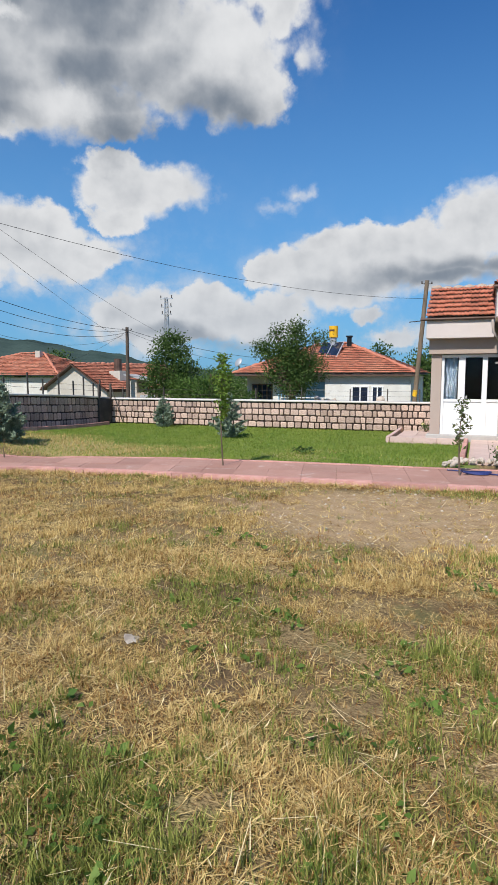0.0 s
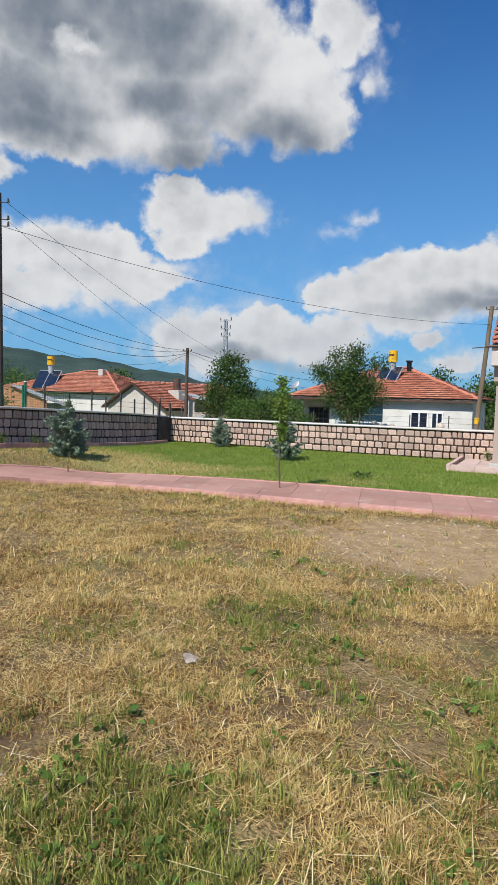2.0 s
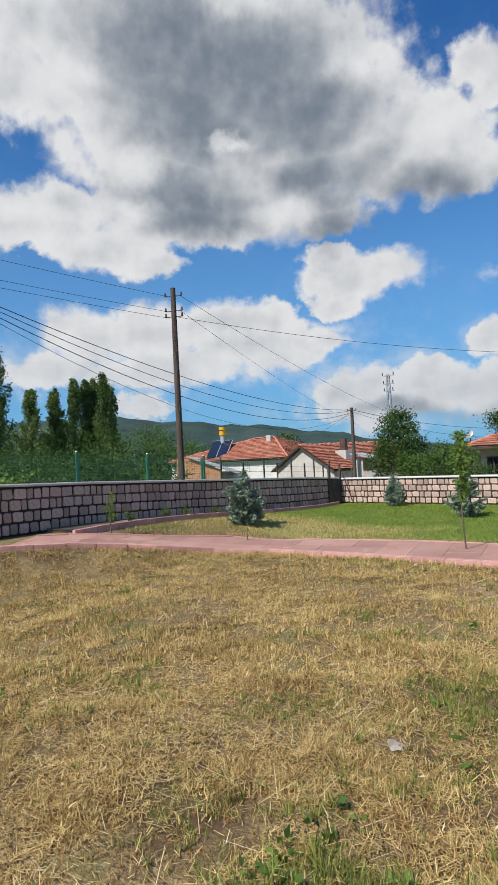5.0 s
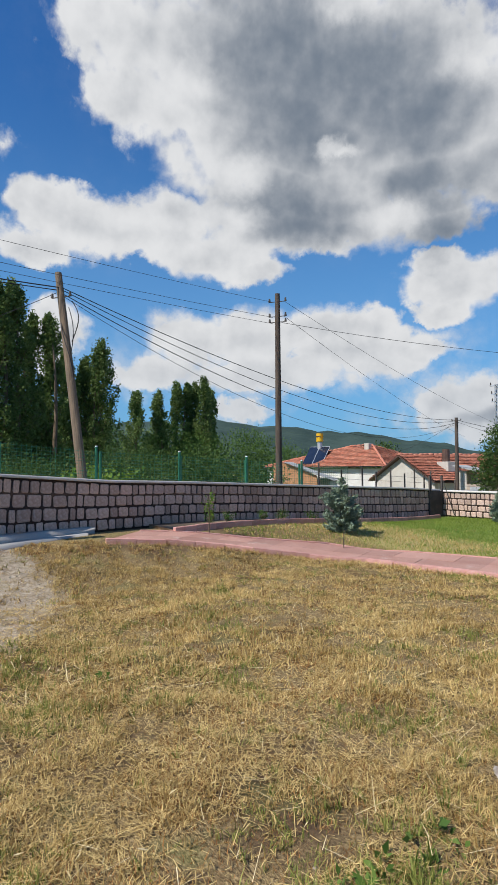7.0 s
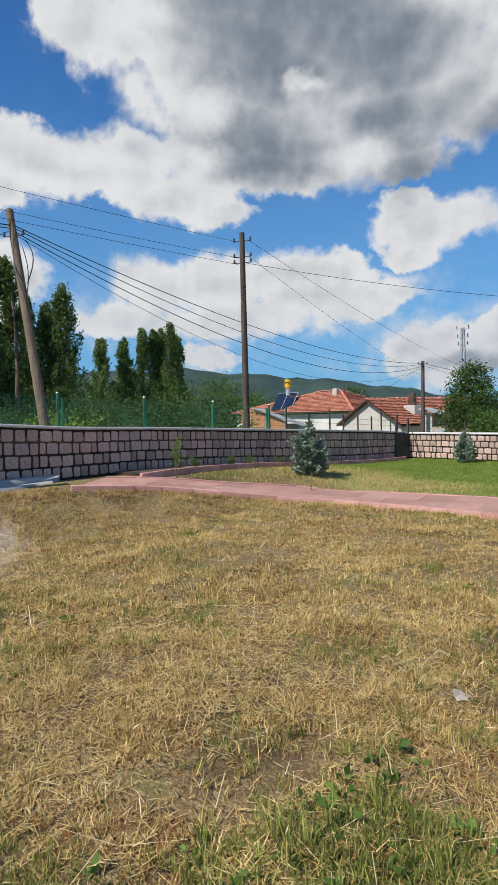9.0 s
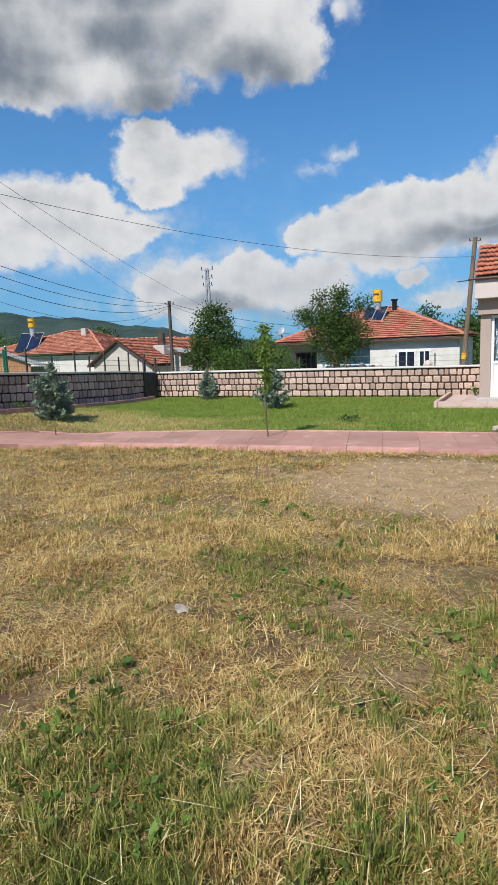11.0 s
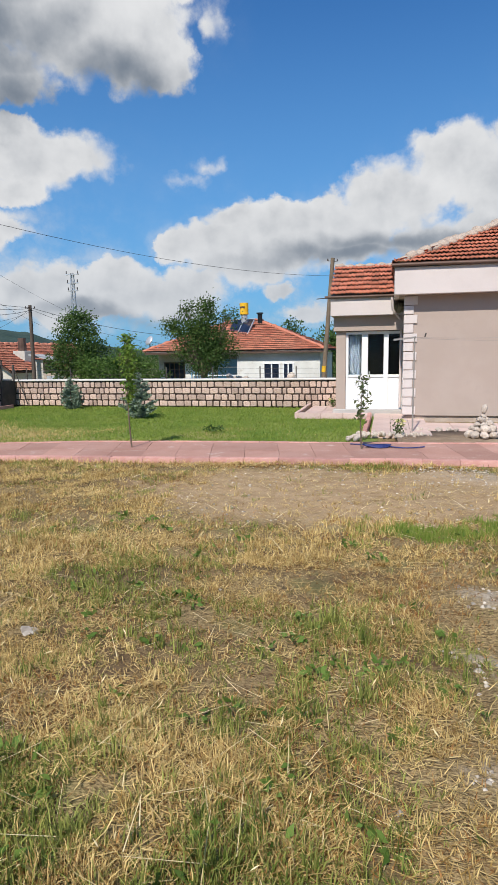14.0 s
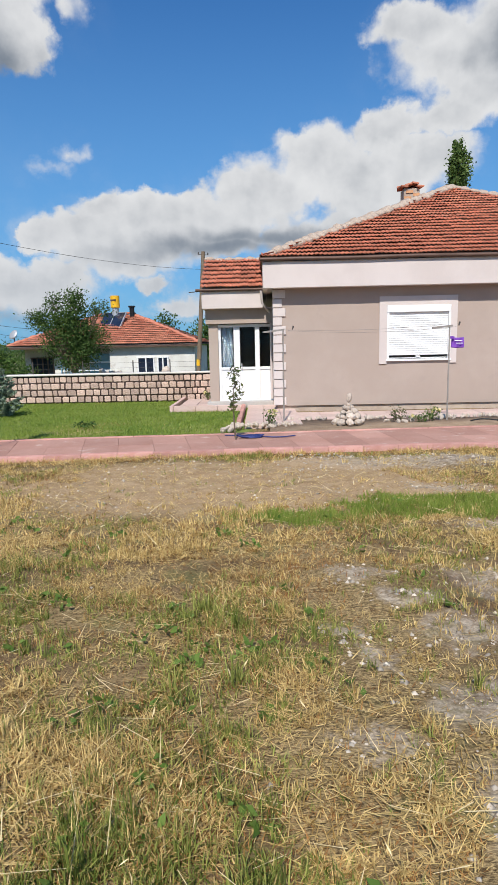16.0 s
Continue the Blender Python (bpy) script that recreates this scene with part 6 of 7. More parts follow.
def solar_heater(name, place, turn, panel_w, panel_h, tank_r, tank_h):
    s = thing(name, "rooftop solar water heater with a yellow tank", "solar heater", place, turn)
    tilt = Matrix.Rotation(radians(48), 4, "X")
    for k in (-1, 1):
        pane = part("collector", box(-panel_w / 2 + 0.02, panel_w / 2 - 0.02, -0.03, 0.03, 0, panel_h, m=Matrix.Translation((k * panel_w / 2, 0, 0.05)) @ tilt.inverted() @ Matrix.Rotation(0, 4, "X")), SOLAR, s, "dark glazed collector")
        part("collector_rim", box(-panel_w / 2, panel_w / 2, -0.04, 0.04, panel_h, panel_h + 0.04, box(panel_w / 2 - 0.03, panel_w / 2 + 0.01, -0.04, 0.04, 0, panel_h), m=None), GALVANISED, pane, "pale metal rim", m=Matrix.Translation((k * panel_w / 2, 0, 0.05)) @ tilt.inverted())
    part("stand", rod((0, panel_h * 0.74, 0.0), (0, panel_h * 0.74, panel_h * 0.95), 0.05, None, 8), GALVANISED, s)
    tank = part("tank", rod((0, panel_h * 0.74, panel_h * 0.92), (0, panel_h * 0.74, panel_h * 0.92 + tank_h), tank_r, tank_r, 20), YELLOW, s, "upright yellow tank")
    part("tank_label", box(-tank_r * 0.6, tank_r * 0.6, panel_h * 0.74 - tank_r - 0.012, panel_h * 0.74 - tank_r + 0.05, panel_h * 0.92 + tank_h * 0.55, panel_h * 0.92 + tank_h * 0.68), GUTTER, tank, "plain dark mark")
    part("lower_drum", rod((0, panel_h * 0.74, panel_h * 0.55), (0, panel_h * 0.74, panel_h * 0.9), tank_r * 0.75, tank_r * 0.75, 14), GALVANISED, s)
    return s


def white_house():
    rng = np.random.default_rng(51)
    h = thing("village_house", "low whitewashed house with a hipped clay tile roof", "house", (0, 0, 0))
    z0, z1 = -1.1, 1.62
    part("front_wall", box(-7.35, -3.1, 30.0, 30.3, z0, z1), PLASTER, h)
    part("side_wall", box(-3.35, -3.1, 30.3, 37, z0, z1), PLASTER, h)
    # greyer plaster than the front: the wing's shade is in the colour
    part("wing_wall", box(-11.95, -7.35, 30.9, 31.2, z0, z1), PLASTER_OLD, h, "wing wall with its shade put into greyish plaster")
    part("back_wall", box(-11.95, -3.1, 36.7, 37, z0, z1), PLASTER, h)
    part("pier", box(-10.35, -9.85, 30.6, 30.9, z0, 1.2), PLASTER, h, "white plastered pier")
    part("blue_door", box(-8.6, -7.45, 30.80, 30.88, z0, 1.3), BLUE_PAINT, h, "faded blue boarded door")
    for k in range(8):
        part("lattice_bar", box(-10.0 + 0.16 * k, -9.96 + 0.16 * k, 30.5, 30.53, z0, 0.95), BLUE_PAINT, h)
    part("lattice_rail", box(-9.9, -7.4, 30.46, 30.5, 0.85, 0.92, box(-9.9, -7.4, 30.46, 30.5, 0.45, 0.50)), PVC, h)
    framed_window(h, -5.95, -5.15, 0.25, 1.05, 29.99, 2)
    framed_window(h, -4.95, -4.45, 0.25, 1.05, 29.99, 2)
    framed_window(h, -11.6, -10.5, 0.2, 1.12, 30.89, 4, GUTTER)
    part("fascia_board", box(-12.2, -2.75, 29.62, 29.68, 1.60, 1.70), GUTTER, h, "thin dark red eaves board")
    part("soffit", box(-12.2, -2.8, 29.68, 31, 1.60, 1.64), SOFFIT, h)
    hip_roof(h, -12.3, -2.75, 29.6, 37.3, 1.70, -8.5, -6.9, 33.5, 3.36, rng, TILE_FADED)
    pipe = part("flue", rod((-6.75, 33.0, 3.2), (-6.75, 33.0, 3.72), 0.13, 0.13, 10), BLACK_METAL, h, "black flue pipe")
    part("cowl", rod((-6.75, 33.0, 3.72), (-6.75, 33.0, 3.8), 0.19, 0.19, 10), BLACK_METAL, pipe)
    dish = bmesh.new()
    bmesh.ops.create_uvsphere(dish, u_segments=16, v_segments=8, radius=0.27, matrix=pose(-12.3, 30.5, 2.35, 60, 0, -30) @ Matrix.Diagonal((1, 1, 0.25, 1)))
    part("dish", dish, GALVANISED, h, "grey satellite dish", soft=True)
    part("dish_arm", rod((-12.2, 30.5, 1.7), (-12.3, 30.5, 2.3), 0.03), DARK_METAL, h)
    solar_heater("solar_heater", (-7.75, 31.6, 2.45), -12, 0.62, 1.35, 0.24, 0.62)
    # rubble and tools before the house
    heap = np.random.default_rng(52)
    pile = thing("rubble_heap", "grey rubble heaped before the white house", "rubble", (-4.6, 27.2, -1.0), kind="stuff")
    for k in range(46):
        s = heap.uniform(0.2, 0.5)
        part("stone", PEBBLES[heap.integers(5)], PEBBLE, pile, m=Matrix.LocRotScale((heap.uniform(-2.6, 2.2), heap.uniform(-0.5, 0.5), heap.uniform(0.1, 1.55)), Euler(heap.uniform(-3, 3, 3)), (s * 1.3, s, s * 0.7)))
    part("mound", box(-2.7, 2.3, -0.3, 0.6, 0, 1.45), CONCRETE, pile)


white_house()


def gable_house():
    """The old plastered house whose gable faces the yard."""
    rng = np.random.default_rng(61)
    h = thing("village_house", "old plastered house with a clay tile gable roof", "house", (-24.9, 33.0, 0), -18)
    w, e, top, z0 = 3.3, 0.80, 2.30, -1.1
    gable = solid([(-w, 0, z0), (w, 0, z0), (w, 0, e), (0, 0, top), (-w, 0, e), (-w, 0.25, z0), (w, 0.25, z0), (w, 0.25, e), (0, 0.25, top), (-w, 0.25, e)], [(0, 1, 2, 3, 4), (9, 8, 7, 6, 5), (0, 5, 6, 1), (1, 6, 7, 2), (2, 7, 8, 3), (3, 8, 9, 4), (4, 9, 5, 0)])
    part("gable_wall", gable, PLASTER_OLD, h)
    part("side_wall", box(w - 0.25, w, 0.25, 8, z0, e), PLASTER, h)
    slope = math.hypot(w + 0.4, top - e + 0.2)
    run = (top - e) / w
    for side in (-1, 1):
        x = side * (w + 0.4)
        z = e - 0.4 * run
        deck = solid([(x, -0.35, z), (0, -0.35, top + 0.02), (0, 8.2, top + 0.02), (x, 8.2, z), (x, -0.35, z + 0.09), (0, -0.35, top + 0.11), (0, 8.2, top + 0.11), (x, 8.2, z + 0.09)], [(0, 1, 2, 3), (4, 5, 6, 7), (0, 4, 5, 1), (3, 7, 6, 2), (0, 3, 7, 4)])
        part("roof_deck", deck, GUTTER, h, "dark boarded verge")
    length = math.hypot(w + 0.4, top - e + 0.4 * run)
    tiled_slope(h, (w + 0.42, -0.38, e - 0.4 * run + 0.10), (0, 1, 0), (-(w + 0.4), 0, top - e + 0.4 * run), lambda u, v: v < length, rng, material=TILE_FADED, width=8.5, height=length)
    tiled_slope(h, (-(w + 0.42), 8.2, e - 0.4 * run + 0.10), (0, -1, 0), (w + 0.4, 0, top - e + 0.4 * run), lambda u, v: v < length, rng, material=TILE_FADED, width=8.5, height=length)
    lay_ridge(h, (0, -0.35, top + 0.15), (0, 8.2, top + 0.15), LUMPS_TILE, rng, 0.22, 0.4)
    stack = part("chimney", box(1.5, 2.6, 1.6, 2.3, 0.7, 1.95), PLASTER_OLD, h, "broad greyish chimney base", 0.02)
    part("flue", rod((2.0, 1.95, 1.95), (2.0, 1.95, 2.75), 0.26, 0.24, 10), GUTTER, stack, "round dark red flue")
    return h


gable_house()


def orange_house():
    rng = np.random.default_rng(71)
    h = thing("village_house", "village house with a broad clay tile hip roof", "house", (0, 0, 0))
    part("front_wall", box(-45.2, -30.8, 38.5, 38.8, -1.1, 1.5), PLASTER, h)
    part("side_wall", box(-31.1, -30.8, 38.8, 46, -1.1, 1.5), PLASTER, h)
    hip_roof(h, -45.6, -30.2, 38.0, 46.5, 1.62, -36.6, -34.4, 41.5, 3.5, rng, TILE_FADED)
    part("chimney", box(-34.6, -34.1, 40.6, 41.0, 2.6, 3.7), PLASTER_OLD, h, "small plastered chimney", 0.02)
    solar_heater("solar_heater", (-38.8, 38.4, 1.9), 20, 1.0, 2.3, 0.32, 0.75)
    shed = thing("shed", "lean-to shed of orange brick under grey sheeting", "shed", (-25.8, 24.4, -0.45), 38)
    part("brick_wall", solid([(-1.6, 0, -0.75), (1.0, 0, -0.75), (1.0, 0, 1.6), (-0.9, 0, 2.35), (-1.6, 0, 2.2), (-1.6, 0.2, -0.75), (1.0, 0.2, -0.75), (1.0, 0.2, 1.6), (-0.9, 0.2, 2.35), (-1.6, 0.2, 2.2)], [(0, 1, 2, 3, 4), (9, 8, 7, 6, 5), (0, 5, 6, 1), (1, 6, 7, 2), (2, 7, 8, 3), (3, 8, 9, 4), (4, 9, 5, 0)]), BRICK_RAW, shed)
    sheet_v, sheet_f, n = [], [], 60
    for k in range(n + 1):
        y = -0.2 + 3.4 * k / n
        z = 0.025 * math.sin(k * 1.6)
        sheet_v += [(-0.95, y, 2.42 + z), (2.0, y, 1.32 + z)]
        if k:
            sheet_f.append((2 * k - 2, 2 * k, 2 * k + 1, 2 * k - 1))
    part("roof_sheet", mesh_of("roof_sheet", sheet_v, sheet_f, SHEET_ROOF), SHEET_ROOF, shed, "grey corrugated roof sheet")
    part("back_wall", box(-1.6, 1.9, 3.0, 3.2, -0.75, 1.4), PLASTER_OLD, shed)
    part("side_wall", box(1.7, 1.9, 0.2, 3.0, -0.75, 1.3), PLASTER_OLD, shed)
    low = thing("shed", "low rubble shed with a grey sheet roof", "shed", (-17.2, 31.0, -1.1), 18)
    part("rubble_wall", box(-1.6, 1.5, 0, 0.3, 0, 1.75), MORTAR_CAP, low, "rubble stone wall")
    part("roof_sheet", solid([(-2.3, -0.25, 2.75), (2.0, -0.25, 1.75), (2.0, 3, 1.75), (-2.3, 3, 2.75), (-2.3, -0.25, 2.82), (2.0, -0.25, 1.82), (2.0, 3, 1.82), (-2.3, 3, 2.82)], [(3, 2, 1, 0), (4, 5, 6, 7), (0, 1, 5, 4), (1, 2, 6, 5), (2, 3, 7, 6), (3, 0, 4, 7)]), SHEET_ROOF, low, "grey sheet roof")
    part("side_wall", box(-2.0, -1.6, 0, 2.8, 0, 2.5), PLASTER_OLD, low)
    part("grey_door", box(-1.4, -0.5, -0.04, 0.0, 0, 1.6), GALVANISED, low)


orange_house()

# ---- grass, litter and stones of the yard ----


def blades(x, y, z, height, width, lean, rng, detail=3):
    """Tapered blades. detail 3: bent, of three triangles; 2: a flat strip; 1: one pointed triangle."""
    n = len(x)
    a = rng.uniform(0, 2 * math.pi, n)
    dx, dy = np.cos(a), np.sin(a)
    spin = np.where(lean > 1.2, a + math.pi / 2, rng.uniform(0, 2 * math.pi, n))
    side = np.stack([np.cos(spin) * width / 2, np.sin(spin) * width / 2, np.zeros(n)], 1)
    base = np.stack([x, y, z], 1)
    upright, flat = height * np.cos(lean), height * np.sin(lean)
    tip = base + np.stack([dx * flat, dy * flat, upright], 1)
    if detail == 1:
        return np.stack([base - side, base + side, tip], 1).reshape(-1, 3), np.arange(3 * n).reshape(n, 3)
    if detail == 2:
        v = np.stack([base - side, base + side, tip + side * 0.5, tip - side * 0.5], 1).reshape(-1, 3)
        i = np.arange(n)[:, None] * 4
        return v, np.concatenate([i + np.array([[0, 1, 2]]), i + np.array([[0, 2, 3]])], 1).reshape(-1, 3)
    mid = base + np.stack([dx * flat * 0.35, dy * flat * 0.35, upright * 0.65], 1)
    v = np.stack([base - side, base + side, mid - side * 0.75, mid + side * 0.75, tip], 1).reshape(-1, 3)
    i = np.arange(n)[:, None] * 5
    f = np.concatenate([i + np.array([[0, 1, 3]]), i + np.array([[0, 3, 2]]), i + np.array([[2, 3, 4]])], 1).reshape(-1, 3)
    return v, f


def scatter(count, rng, near, far, b0, b1, power=1.0):
    """Points of the yard, thicker towards the south where one stands."""
    d = np.sqrt(rng.uniform(near ** 2, far ** 2, count)) if power == 1.0 else near + (far - near) * rng.random(count) ** power
    a = np.radians(rng.uniform(b0, b1, count))
    return d * np.sin(a), d * np.cos(a)


def yard_height(x, y):
    rough = (patchy(x, y, 0.55, 41) - 0.5) * 0.08 + (patchy(x, y, 0.2, 51) - 0.5) * 0.06
    return land(x, y) + rough - 0.012


def in_yard(x, y):
    return (y < path_line(x) - 0.10) & (x > -10.0) & ((x > -9.2) | (y > 2.6))


def stuff(name, label, category, arrays, material):
    v, f = joined(arrays)
    return tagged(new(name, mesh_of(name, v, f, material)), label, category, kind="stuff")


def sow(rng, count, near, far, power, h0, h1, w0, w1, lean0, lean1, weight, detail=3, lift=0.0):
    x, y = scatter(count, rng, near, far, -98, 28, power)
    keep = in_yard(x, y) & (rng.random(count) < weight(x, y))
    x, y = x[keep], y[keep]
    n = len(x)
    tall = 0.55 + 0.9 * patchy(x, y, 0.6, 71)
    return blades(x, y, yard_height(x, y) + lift * rng.random(n), rng.uniform(h0, h1, n) * tall, rng.uniform(w0, w1, n), rng.uniform(lean0, lean1, n), rng, detail)


def clustered(rng, count, near, far, power, weight, per, spread, h0, h1, width, lean, detail, lift=0.0):
    """Tufts: each a handful of blades that fan out from one root, with a height of its own."""
    x, y = scatter(count, rng, near, far, -98, 28, power)
    keep = in_yard(x, y) & (rng.random(count) < weight(x, y))
    x, y = x[keep], y[keep]
    k = rng.integers(per[0], per[1] + 1, len(x))
    tall = rng.uniform(h0, h1, len(x)) * (0.6 + 0.8 * patchy(x, y, 0.6, 71))
    cx, cy, tall, root = np.repeat(x, k), np.repeat(y, k), np.repeat(tall, k), np.repeat(yard_height(x, y), k)
    n = len(cx)
    a, r = rng.uniform(0, 2 * math.pi, n), np.abs(rng.normal(size=n)) * spread
    return blades(cx + np.cos(a) * r, cy + np.sin(a) * r, root - 0.004 + lift * rng.random(n), tall * rng.uniform(0.45, 1.15, n), rng.uniform(*width, n), rng.uniform(*lean, n), rng, detail)


def grow_yard():
    rng = np.random.default_rng(91)
    cover = lambda x, y: (1 - 0.96 * bare(x, y)) * (1 - 0.86 * stony(x, y)) * (0.25 + 0.85 * smooth((patchy(x, y, 0.30, 81) - 0.36) / 0.20))
    worn = lambda x, y: smooth((patchy(x, y, 0.8, 85) - 0.47) / 0.10)
    dry = lambda x, y: cover(x, y) * (1 - green(x, y)) * (1 - 0.6 * worn(x, y)) * (1 - 0.30 * smooth((x + 2.0) / 1.5) * smooth((4.8 - y) / 1.5))
    wet = lambda x, y: np.clip(cover(x, y) * 1.35, 0, 1) * green(x, y)
    dead = lambda x, y: cover(x, y) * (1 - 0.6 * green(x, y)) * (0.42 + 0.58 * worn(x, y))
    swath = lambda x, y: (0.25 + 1.4 * smooth((patchy(x, y, 1.1, 87) - 0.45) / 0.14)) * (0.42 + 1.5 * smooth((-1.0 - x) / 2.5))
    mat = lambda x, y: np.clip(cover(x, y) * (1 - 0.7 * green(x, y)) * swath(x, y) + 0.10 * bare(x, y) * (1 - stony(x, y)), 0, 1)
    # stubble tufts, cut straw lying about, dead brown grass and green tufts: near, then farther off
    stuff("dry_grass", "short dry straw coloured grass stubble", "grass", [clustered(rng, 19000, 1.2, 4.6, 1.25, dry, (7, 16), 0.022, 0.04, 0.095, (0.003, 0.0065), (0.1, 0.95), 3), clustered(rng, 44000, 4.4, 11.0, 0.95, dry, (6, 12), 0.035, 0.045, 0.105, (0.008, 0.014), (0.1, 0.9), 1)], STRAW)
    stuff("cut_straw", "flat cut straw lying over the meadow", "straw", [sow(rng, 140000, 1.2, 4.6, 1.25, 0.03, 0.095, 0.003, 0.006, 1.25, 1.55, mat, 2, 0.035), sow(rng, 300000, 4.4, 11.0, 0.95, 0.04, 0.12, 0.007, 0.012, 1.3, 1.55, mat, 1, 0.03)], STRAW)
    stuff("dead_grass", "matted brown dead grass", "grass", [sow(rng, 210000, 1.2, 4.6, 1.25, 0.025, 0.075, 0.004, 0.0085, 0.5, 1.45, dead, 1), sow(rng, 170000, 4.4, 10.5, 0.95, 0.025, 0.075, 0.008, 0.015, 0.5, 1.4, dead, 1)], BROWN_GRASS)
    stuff("green_grass", "green grass tufts among the straw", "grass", [clustered(rng, 24000, 1.2, 4.6, 1.25, wet, (7, 18), 0.026, 0.04, 0.10, (0.003, 0.007), (0.1, 1.05), 3), clustered(rng, 42000, 4.4, 10.5, 0.95, wet, (6, 12), 0.04, 0.045, 0.10, (0.008, 0.014), (0.1, 1.0), 1)], GREEN_GRASS)
    stuff("tall_grass", "taller green grass tufts left by the mower", "grass", [clustered(rng, 420, 1.35, 3.6, 1.4, wet, (9, 20), 0.03, 0.11, 0.20, (0.004, 0.008), (0.08, 0.6), 3)], GREEN_GRASS)
    stuff("stray_stalks", "long bleached stalks strewn over the grass", "straw", [sow(rng, 520, 1.3, 4.8, 1.2, 0.10, 0.26, 0.003, 0.005, 1.3, 1.52, lambda x, y: 0.9 - 0.7 * stony(x, y), 2, 0.07), sow(rng, 1200, 4.6, 9.5, 0.95, 0.10, 0.28, 0.006, 0.010, 1.35, 1.53, lambda x, y: 0.6 - 0.4 * stony(x, y), 2, 0.04)], PALE_STRAW)
    # chaff trodden into the bare soil, and the strip of lush turf beside the gravel
    stuff("chaff", "short broken straw trodden into bare soil", "straw", [sow(rng, 260000, 4.0, 10.5, 0.9, 0.012, 0.045, 0.005, 0.010, 1.30, 1.56, lambda x, y: 0.45 * bare(x, y) * (1 - stony(x, y)), 1, 0.012)], STRAW)
    turf = lambda x, y: np.clip(1.5 * smooth(1.6 * (1.0 - np.hypot((x - 2.15) / 1.25, (y - 5.75) / 0.5)) + 2.2 * (patchy(x, y, 0.45, 89) - 0.5)) + smooth(1.5 * (1.0 - np.hypot((x - 0.5) / 0.42, (y - 5.4) / 0.28)) + 1.6 * (patchy(x, y, 0.3, 90) - 0.5)), 0, 1)
    stuff("lush_grass", "thick green grass beside the gravel", "grass", [clustered(rng, 60000, 4.6, 7.5, 1.0, turf, (6, 11), 0.035, 0.05, 0.11, (0.007, 0.012), (0.1, 0.9), 1)], LAWN_GRASS)
    # wild barley: stems with drooping heads
    x, y = scatter(560, rng, 1.5, 7.5, -84, 26, 1.2)
    keep = in_yard(x, y) & (rng.random(len(x)) < cover(x, y))
    x, y = x[keep], y[keep]
    n = len(x)
    h = rng.uniform(0.10, 0.20, n)
    z = yard_height(x, y)
    stems = blades(x, y, z, h, np.full(n, 0.004), rng.uniform(0.1, 0.9, n), rng)
    heads = quads(stems[0].reshape(-1, 5, 3)[:, 4, :] - np.array([0, 0, 0.01]), np.tile([0.4, 0.2, 1.2], (n, 1)), rng.uniform(0.035, 0.06, n), rng, 0.13)
    stuff("wild_barley", "thin stems of ripe wild barley", "grass", [stems], STRAW)
    stuff("barley_heads", "pale ripe barley heads", "grass", [heads], PALE_STRAW)
    # broad-leaved weeds
    x, y = scatter(1300, rng, 1.3, 6.5, -80, 26, 1.2)
    keep = in_yard(x, y) & (rng.random(len(x)) < 0.01 + 0.42 * green(x, y) * smooth((x + 3.5) / 2.0)) & (bare(x, y) < 0.4) & (stony(x, y) < 0.5)
    cs, us, ss = [], [], []
    for px, py in zip(x[keep], y[keep]):
        k = rng.integers(4, 11)
        a = rng.uniform(0, 6.28, k)
        r = rng.uniform(0.02, 0.07, k)
        cs.append(np.stack([px + np.cos(a) * r, py + np.sin(a) * r, np.full(k, float(yard_height(np.array(px), np.array(py)))) + rng.uniform(0.015, 0.06, k)], 1))
        us.append(np.stack([np.cos(a), np.sin(a), np.full(k, 0.35)], 1) * 1.6)
        ss.append(rng.uniform(0.03, 0.075, k))
    stuff("weeds", "low broad-leaved green weeds", "weeds", [quads(np.concatenate(cs), np.concatenate(us), np.concatenate(ss), rng, 0.55)], WEED_LEAF)
    # loose stones
    x, y = scatter(75000, rng, 1.2, 10.5, -86, 30)
    keep = in_yard(x, y) & (rng.random(len(x)) < 0.9 * stony(x, y) + 0.22 * bare(x, y) + 0.008)
    x, y = x[keep], y[keep]
    n = len(x)
    size = (0.005 + 0.024 * rng.random(n) ** 3.2) * np.where(x < -4.0, 0.7, 1.0)
    shape = np.array([(1, 0, 0), (-0.9, 0.2, 0), (0.1, 0.85, 0.1), (-0.1, -0.95, 0), (0.15, -0.1, 0.62), (0, 0, -0.5)])
    rocks = shape[None] * size[:, None, None] * rng.uniform(0.7, 1.3, (n, 6, 3))
    a = rng.uniform(0, 6.28, n)
    ca, sa = np.cos(a)[:, None], np.sin(a)[:, None]
    rx, ry = rocks[..., 0] * ca - rocks[..., 1] * sa, rocks[..., 0] * sa + rocks[..., 1] * ca
    v = np.stack([rx + x[:, None], ry + y[:, None], rocks[..., 2] + (yard_height(x, y) + 0.006)[:, None]], -1).reshape(-1, 3)
    tri = np.array([(0, 2, 4), (2, 1, 4), (1, 3, 4), (3, 0, 4), (2, 0, 5), (1, 2, 5), (3, 1, 5), (0, 3, 5)])
    stuff("gravel_stones", "loose grey gravel on the bare ground", "gravel", [(v, (np.arange(n)[:, None, None] * 6 + tri[None]).reshape(-1, 3))], GRAVEL)


grow_yard()


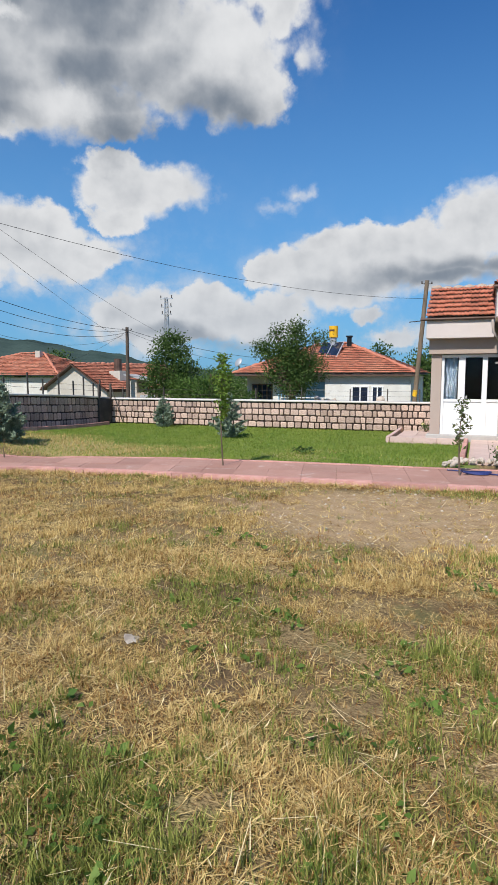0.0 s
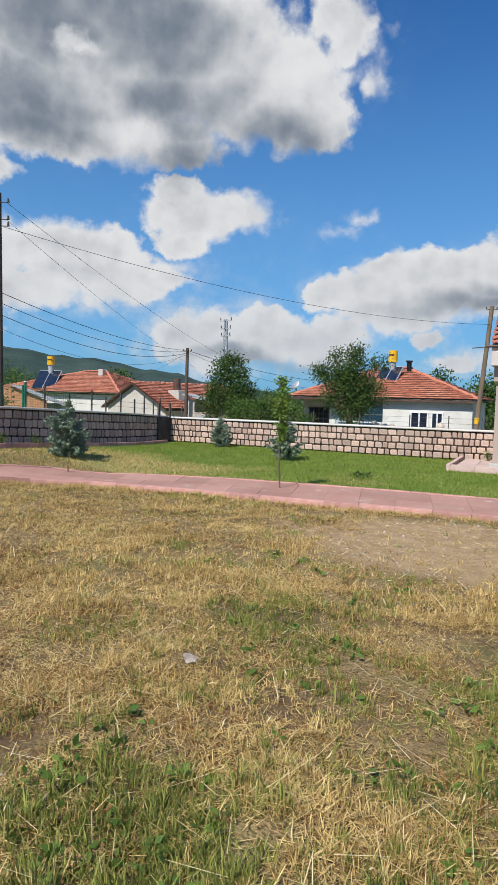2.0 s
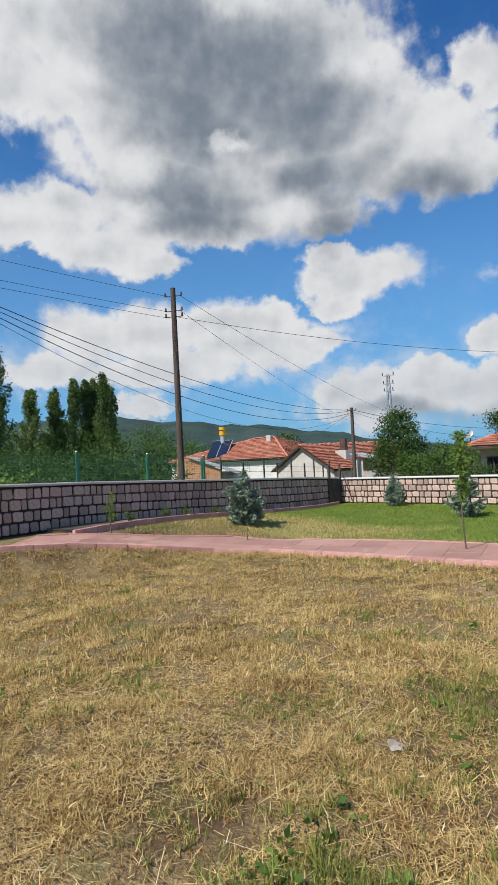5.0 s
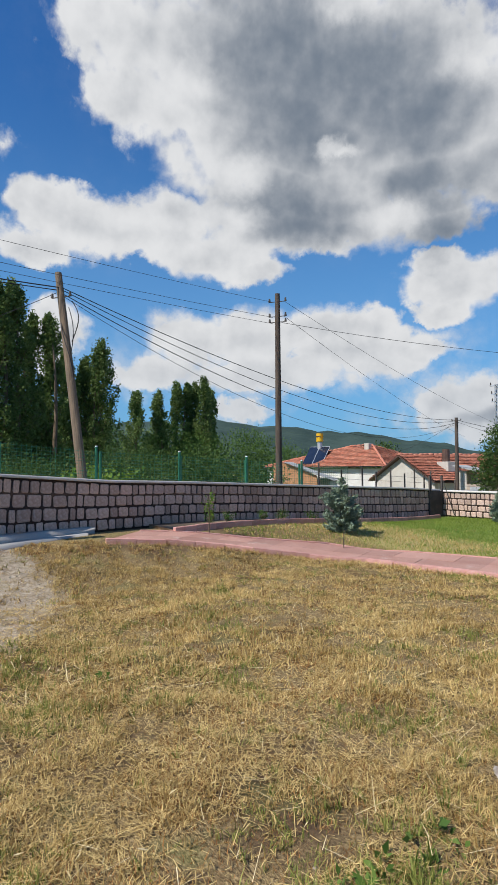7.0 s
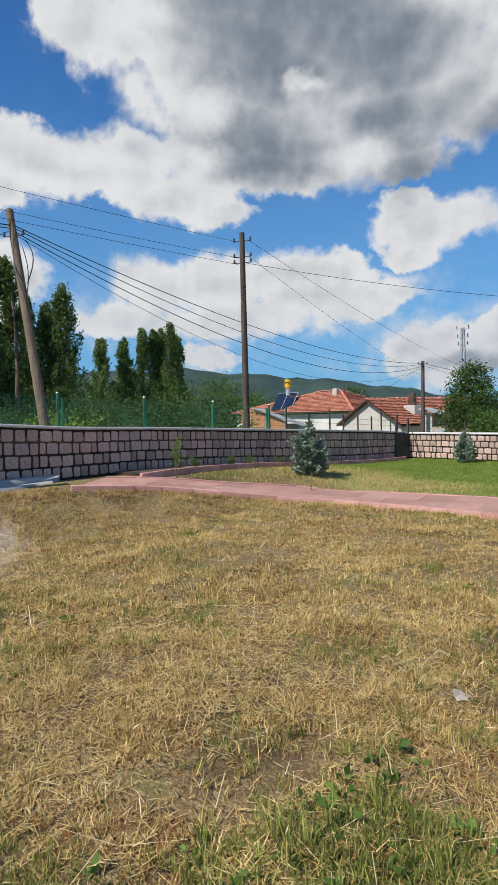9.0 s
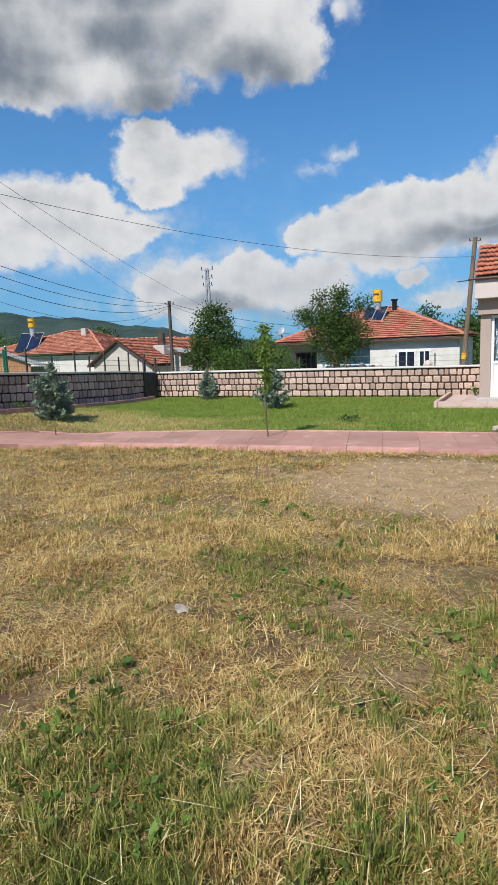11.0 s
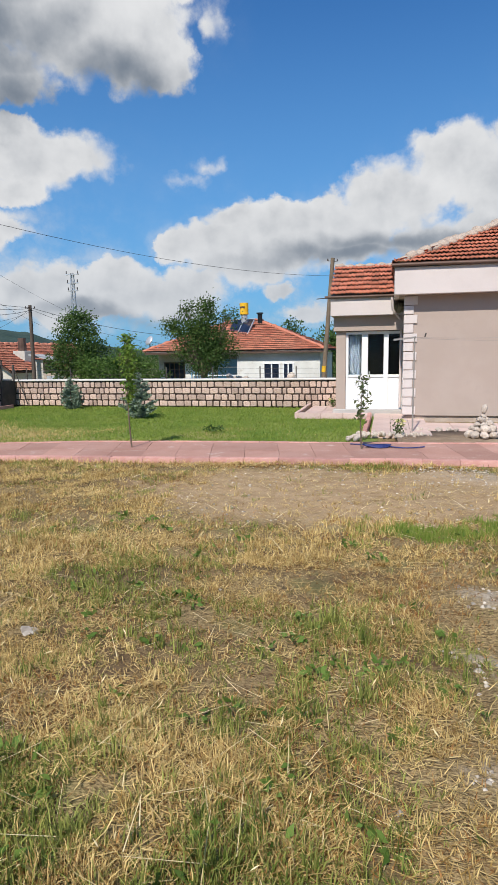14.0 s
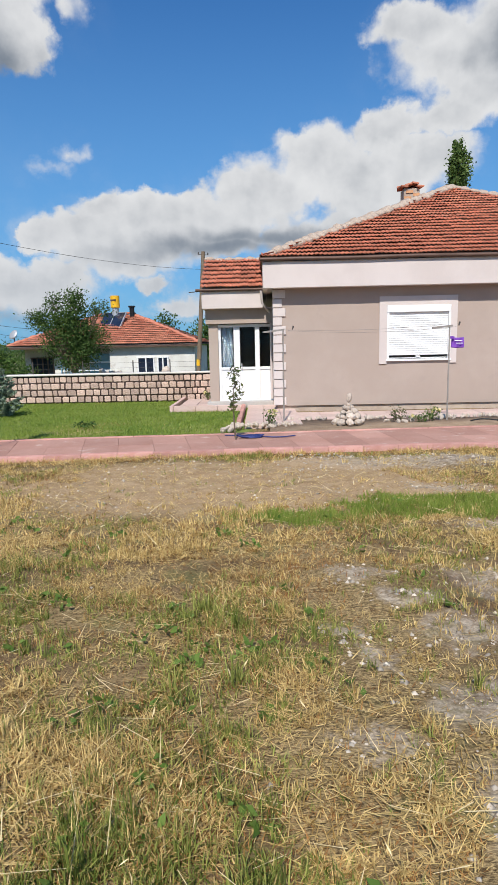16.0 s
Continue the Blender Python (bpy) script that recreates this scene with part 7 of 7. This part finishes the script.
def grow_lawn():
    rng = np.random.default_rng(95)
    n = 110000
    x, y = rng.uniform(-11.6, -0.2, n), rng.uniform(7.0, 17.65, n)
    north = np.interp(x, [p[0] for p in PATH_NORTH], [p[1] for p in PATH_NORTH])
    bed = np.interp(y, [p[1] for p in BED], [p[0] for p in BED])
    keep = (y > north + 0.05) & (x > bed + 0.05) & ~((x > -2.1) & (y > 14.8)) & ~((x > -0.32) & (y > 10.6))
    x, y = x[keep], y[keep]
    # drier, thinner turf at the western front
    parched = np.clip(1.1 * smooth((-4.6 - x) / 3.0) * smooth((13.4 - y) / 2.0) + 1.3 * (patchy(x, y, 1.5, 99) - 0.62), 0, 1)
    pale = rng.random(len(x)) < parched * 0.75
    for flag, name, label, material, tall in ((~pale, "lawn_grass", "short fresh green lawn grass", LAWN_GRASS, 0.055), (pale, "parched_grass", "yellowed patches in the lawn", STRAW, 0.045)):
        px, py = x[flag], y[flag]
        k = len(px)
        stuff(name, label, "grass", [blades(px, py, land(px, py) - 0.022, rng.uniform(0.6, 1.4, k) * tall, rng.uniform(0.010, 0.018, k), rng.uniform(0.2, 1.0, k), rng, 1)], material)
    # strays along the foot of the walls and kerbs
    s = rng.uniform(0, line_length(PATH_SOUTH) - 7.0, 2600)
    pts = np.array([along_points(PATH_SOUTH, q)[:2] for q in s]) + np.stack([rng.normal(size=2600) * 0.04, -0.10 - np.abs(rng.normal(size=2600)) * 0.06], 1)
    stuff("kerb_grass", "dry grass along the kerb", "grass", [blades(pts[:, 0], pts[:, 1], land(pts[:, 0], pts[:, 1]) - 0.02, rng.uniform(0.04, 0.10, 2600), rng.uniform(0.005, 0.009, 2600), rng.uniform(0.1, 0.9, 2600), rng)], STRAW)
    lone = np.random.default_rng(96)
    tuft = thing("weed_tuft", "dark green weed tuft in the lawn", "weed", (-3.35, 12.0, 0.0))
    c = lone.normal(size=(90, 3)) * np.array([0.12, 0.12, 0.03]) + np.array([0, 0, 0.07])
    v, f = quads(c, np.tile([0, 0, 0.5], (90, 1)), lone.uniform(0.05, 0.1, 90), lone, 0.5)
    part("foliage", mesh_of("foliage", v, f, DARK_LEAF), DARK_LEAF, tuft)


grow_lawn()

# a crumpled scrap of pale bark or paper in the meadow
bm = bmesh.new()
bmesh.ops.create_icosphere(bm, subdivisions=2, radius=0.042)
scrap = np.random.default_rng(97)
for v in bm.verts:
    v.co.x *= 1.3
    v.co.z *= 0.45
    v.co += Vector(scrap.uniform(-0.012, 0.012, 3))
ob = new("crumpled_scrap", finish(bm, "crumpled_scrap", surface("pale crumpled card", (0.30, 0.25, 0.20), (0.45, 0.40, 0.34), 20, 60, 0.9, 0.5)))
ob.matrix_basis = pose(-1.88, 2.95, 0.03, 0, 12, 30)
tagged(ob, "crumpled pale grey scrap lying in the grass", "litter")
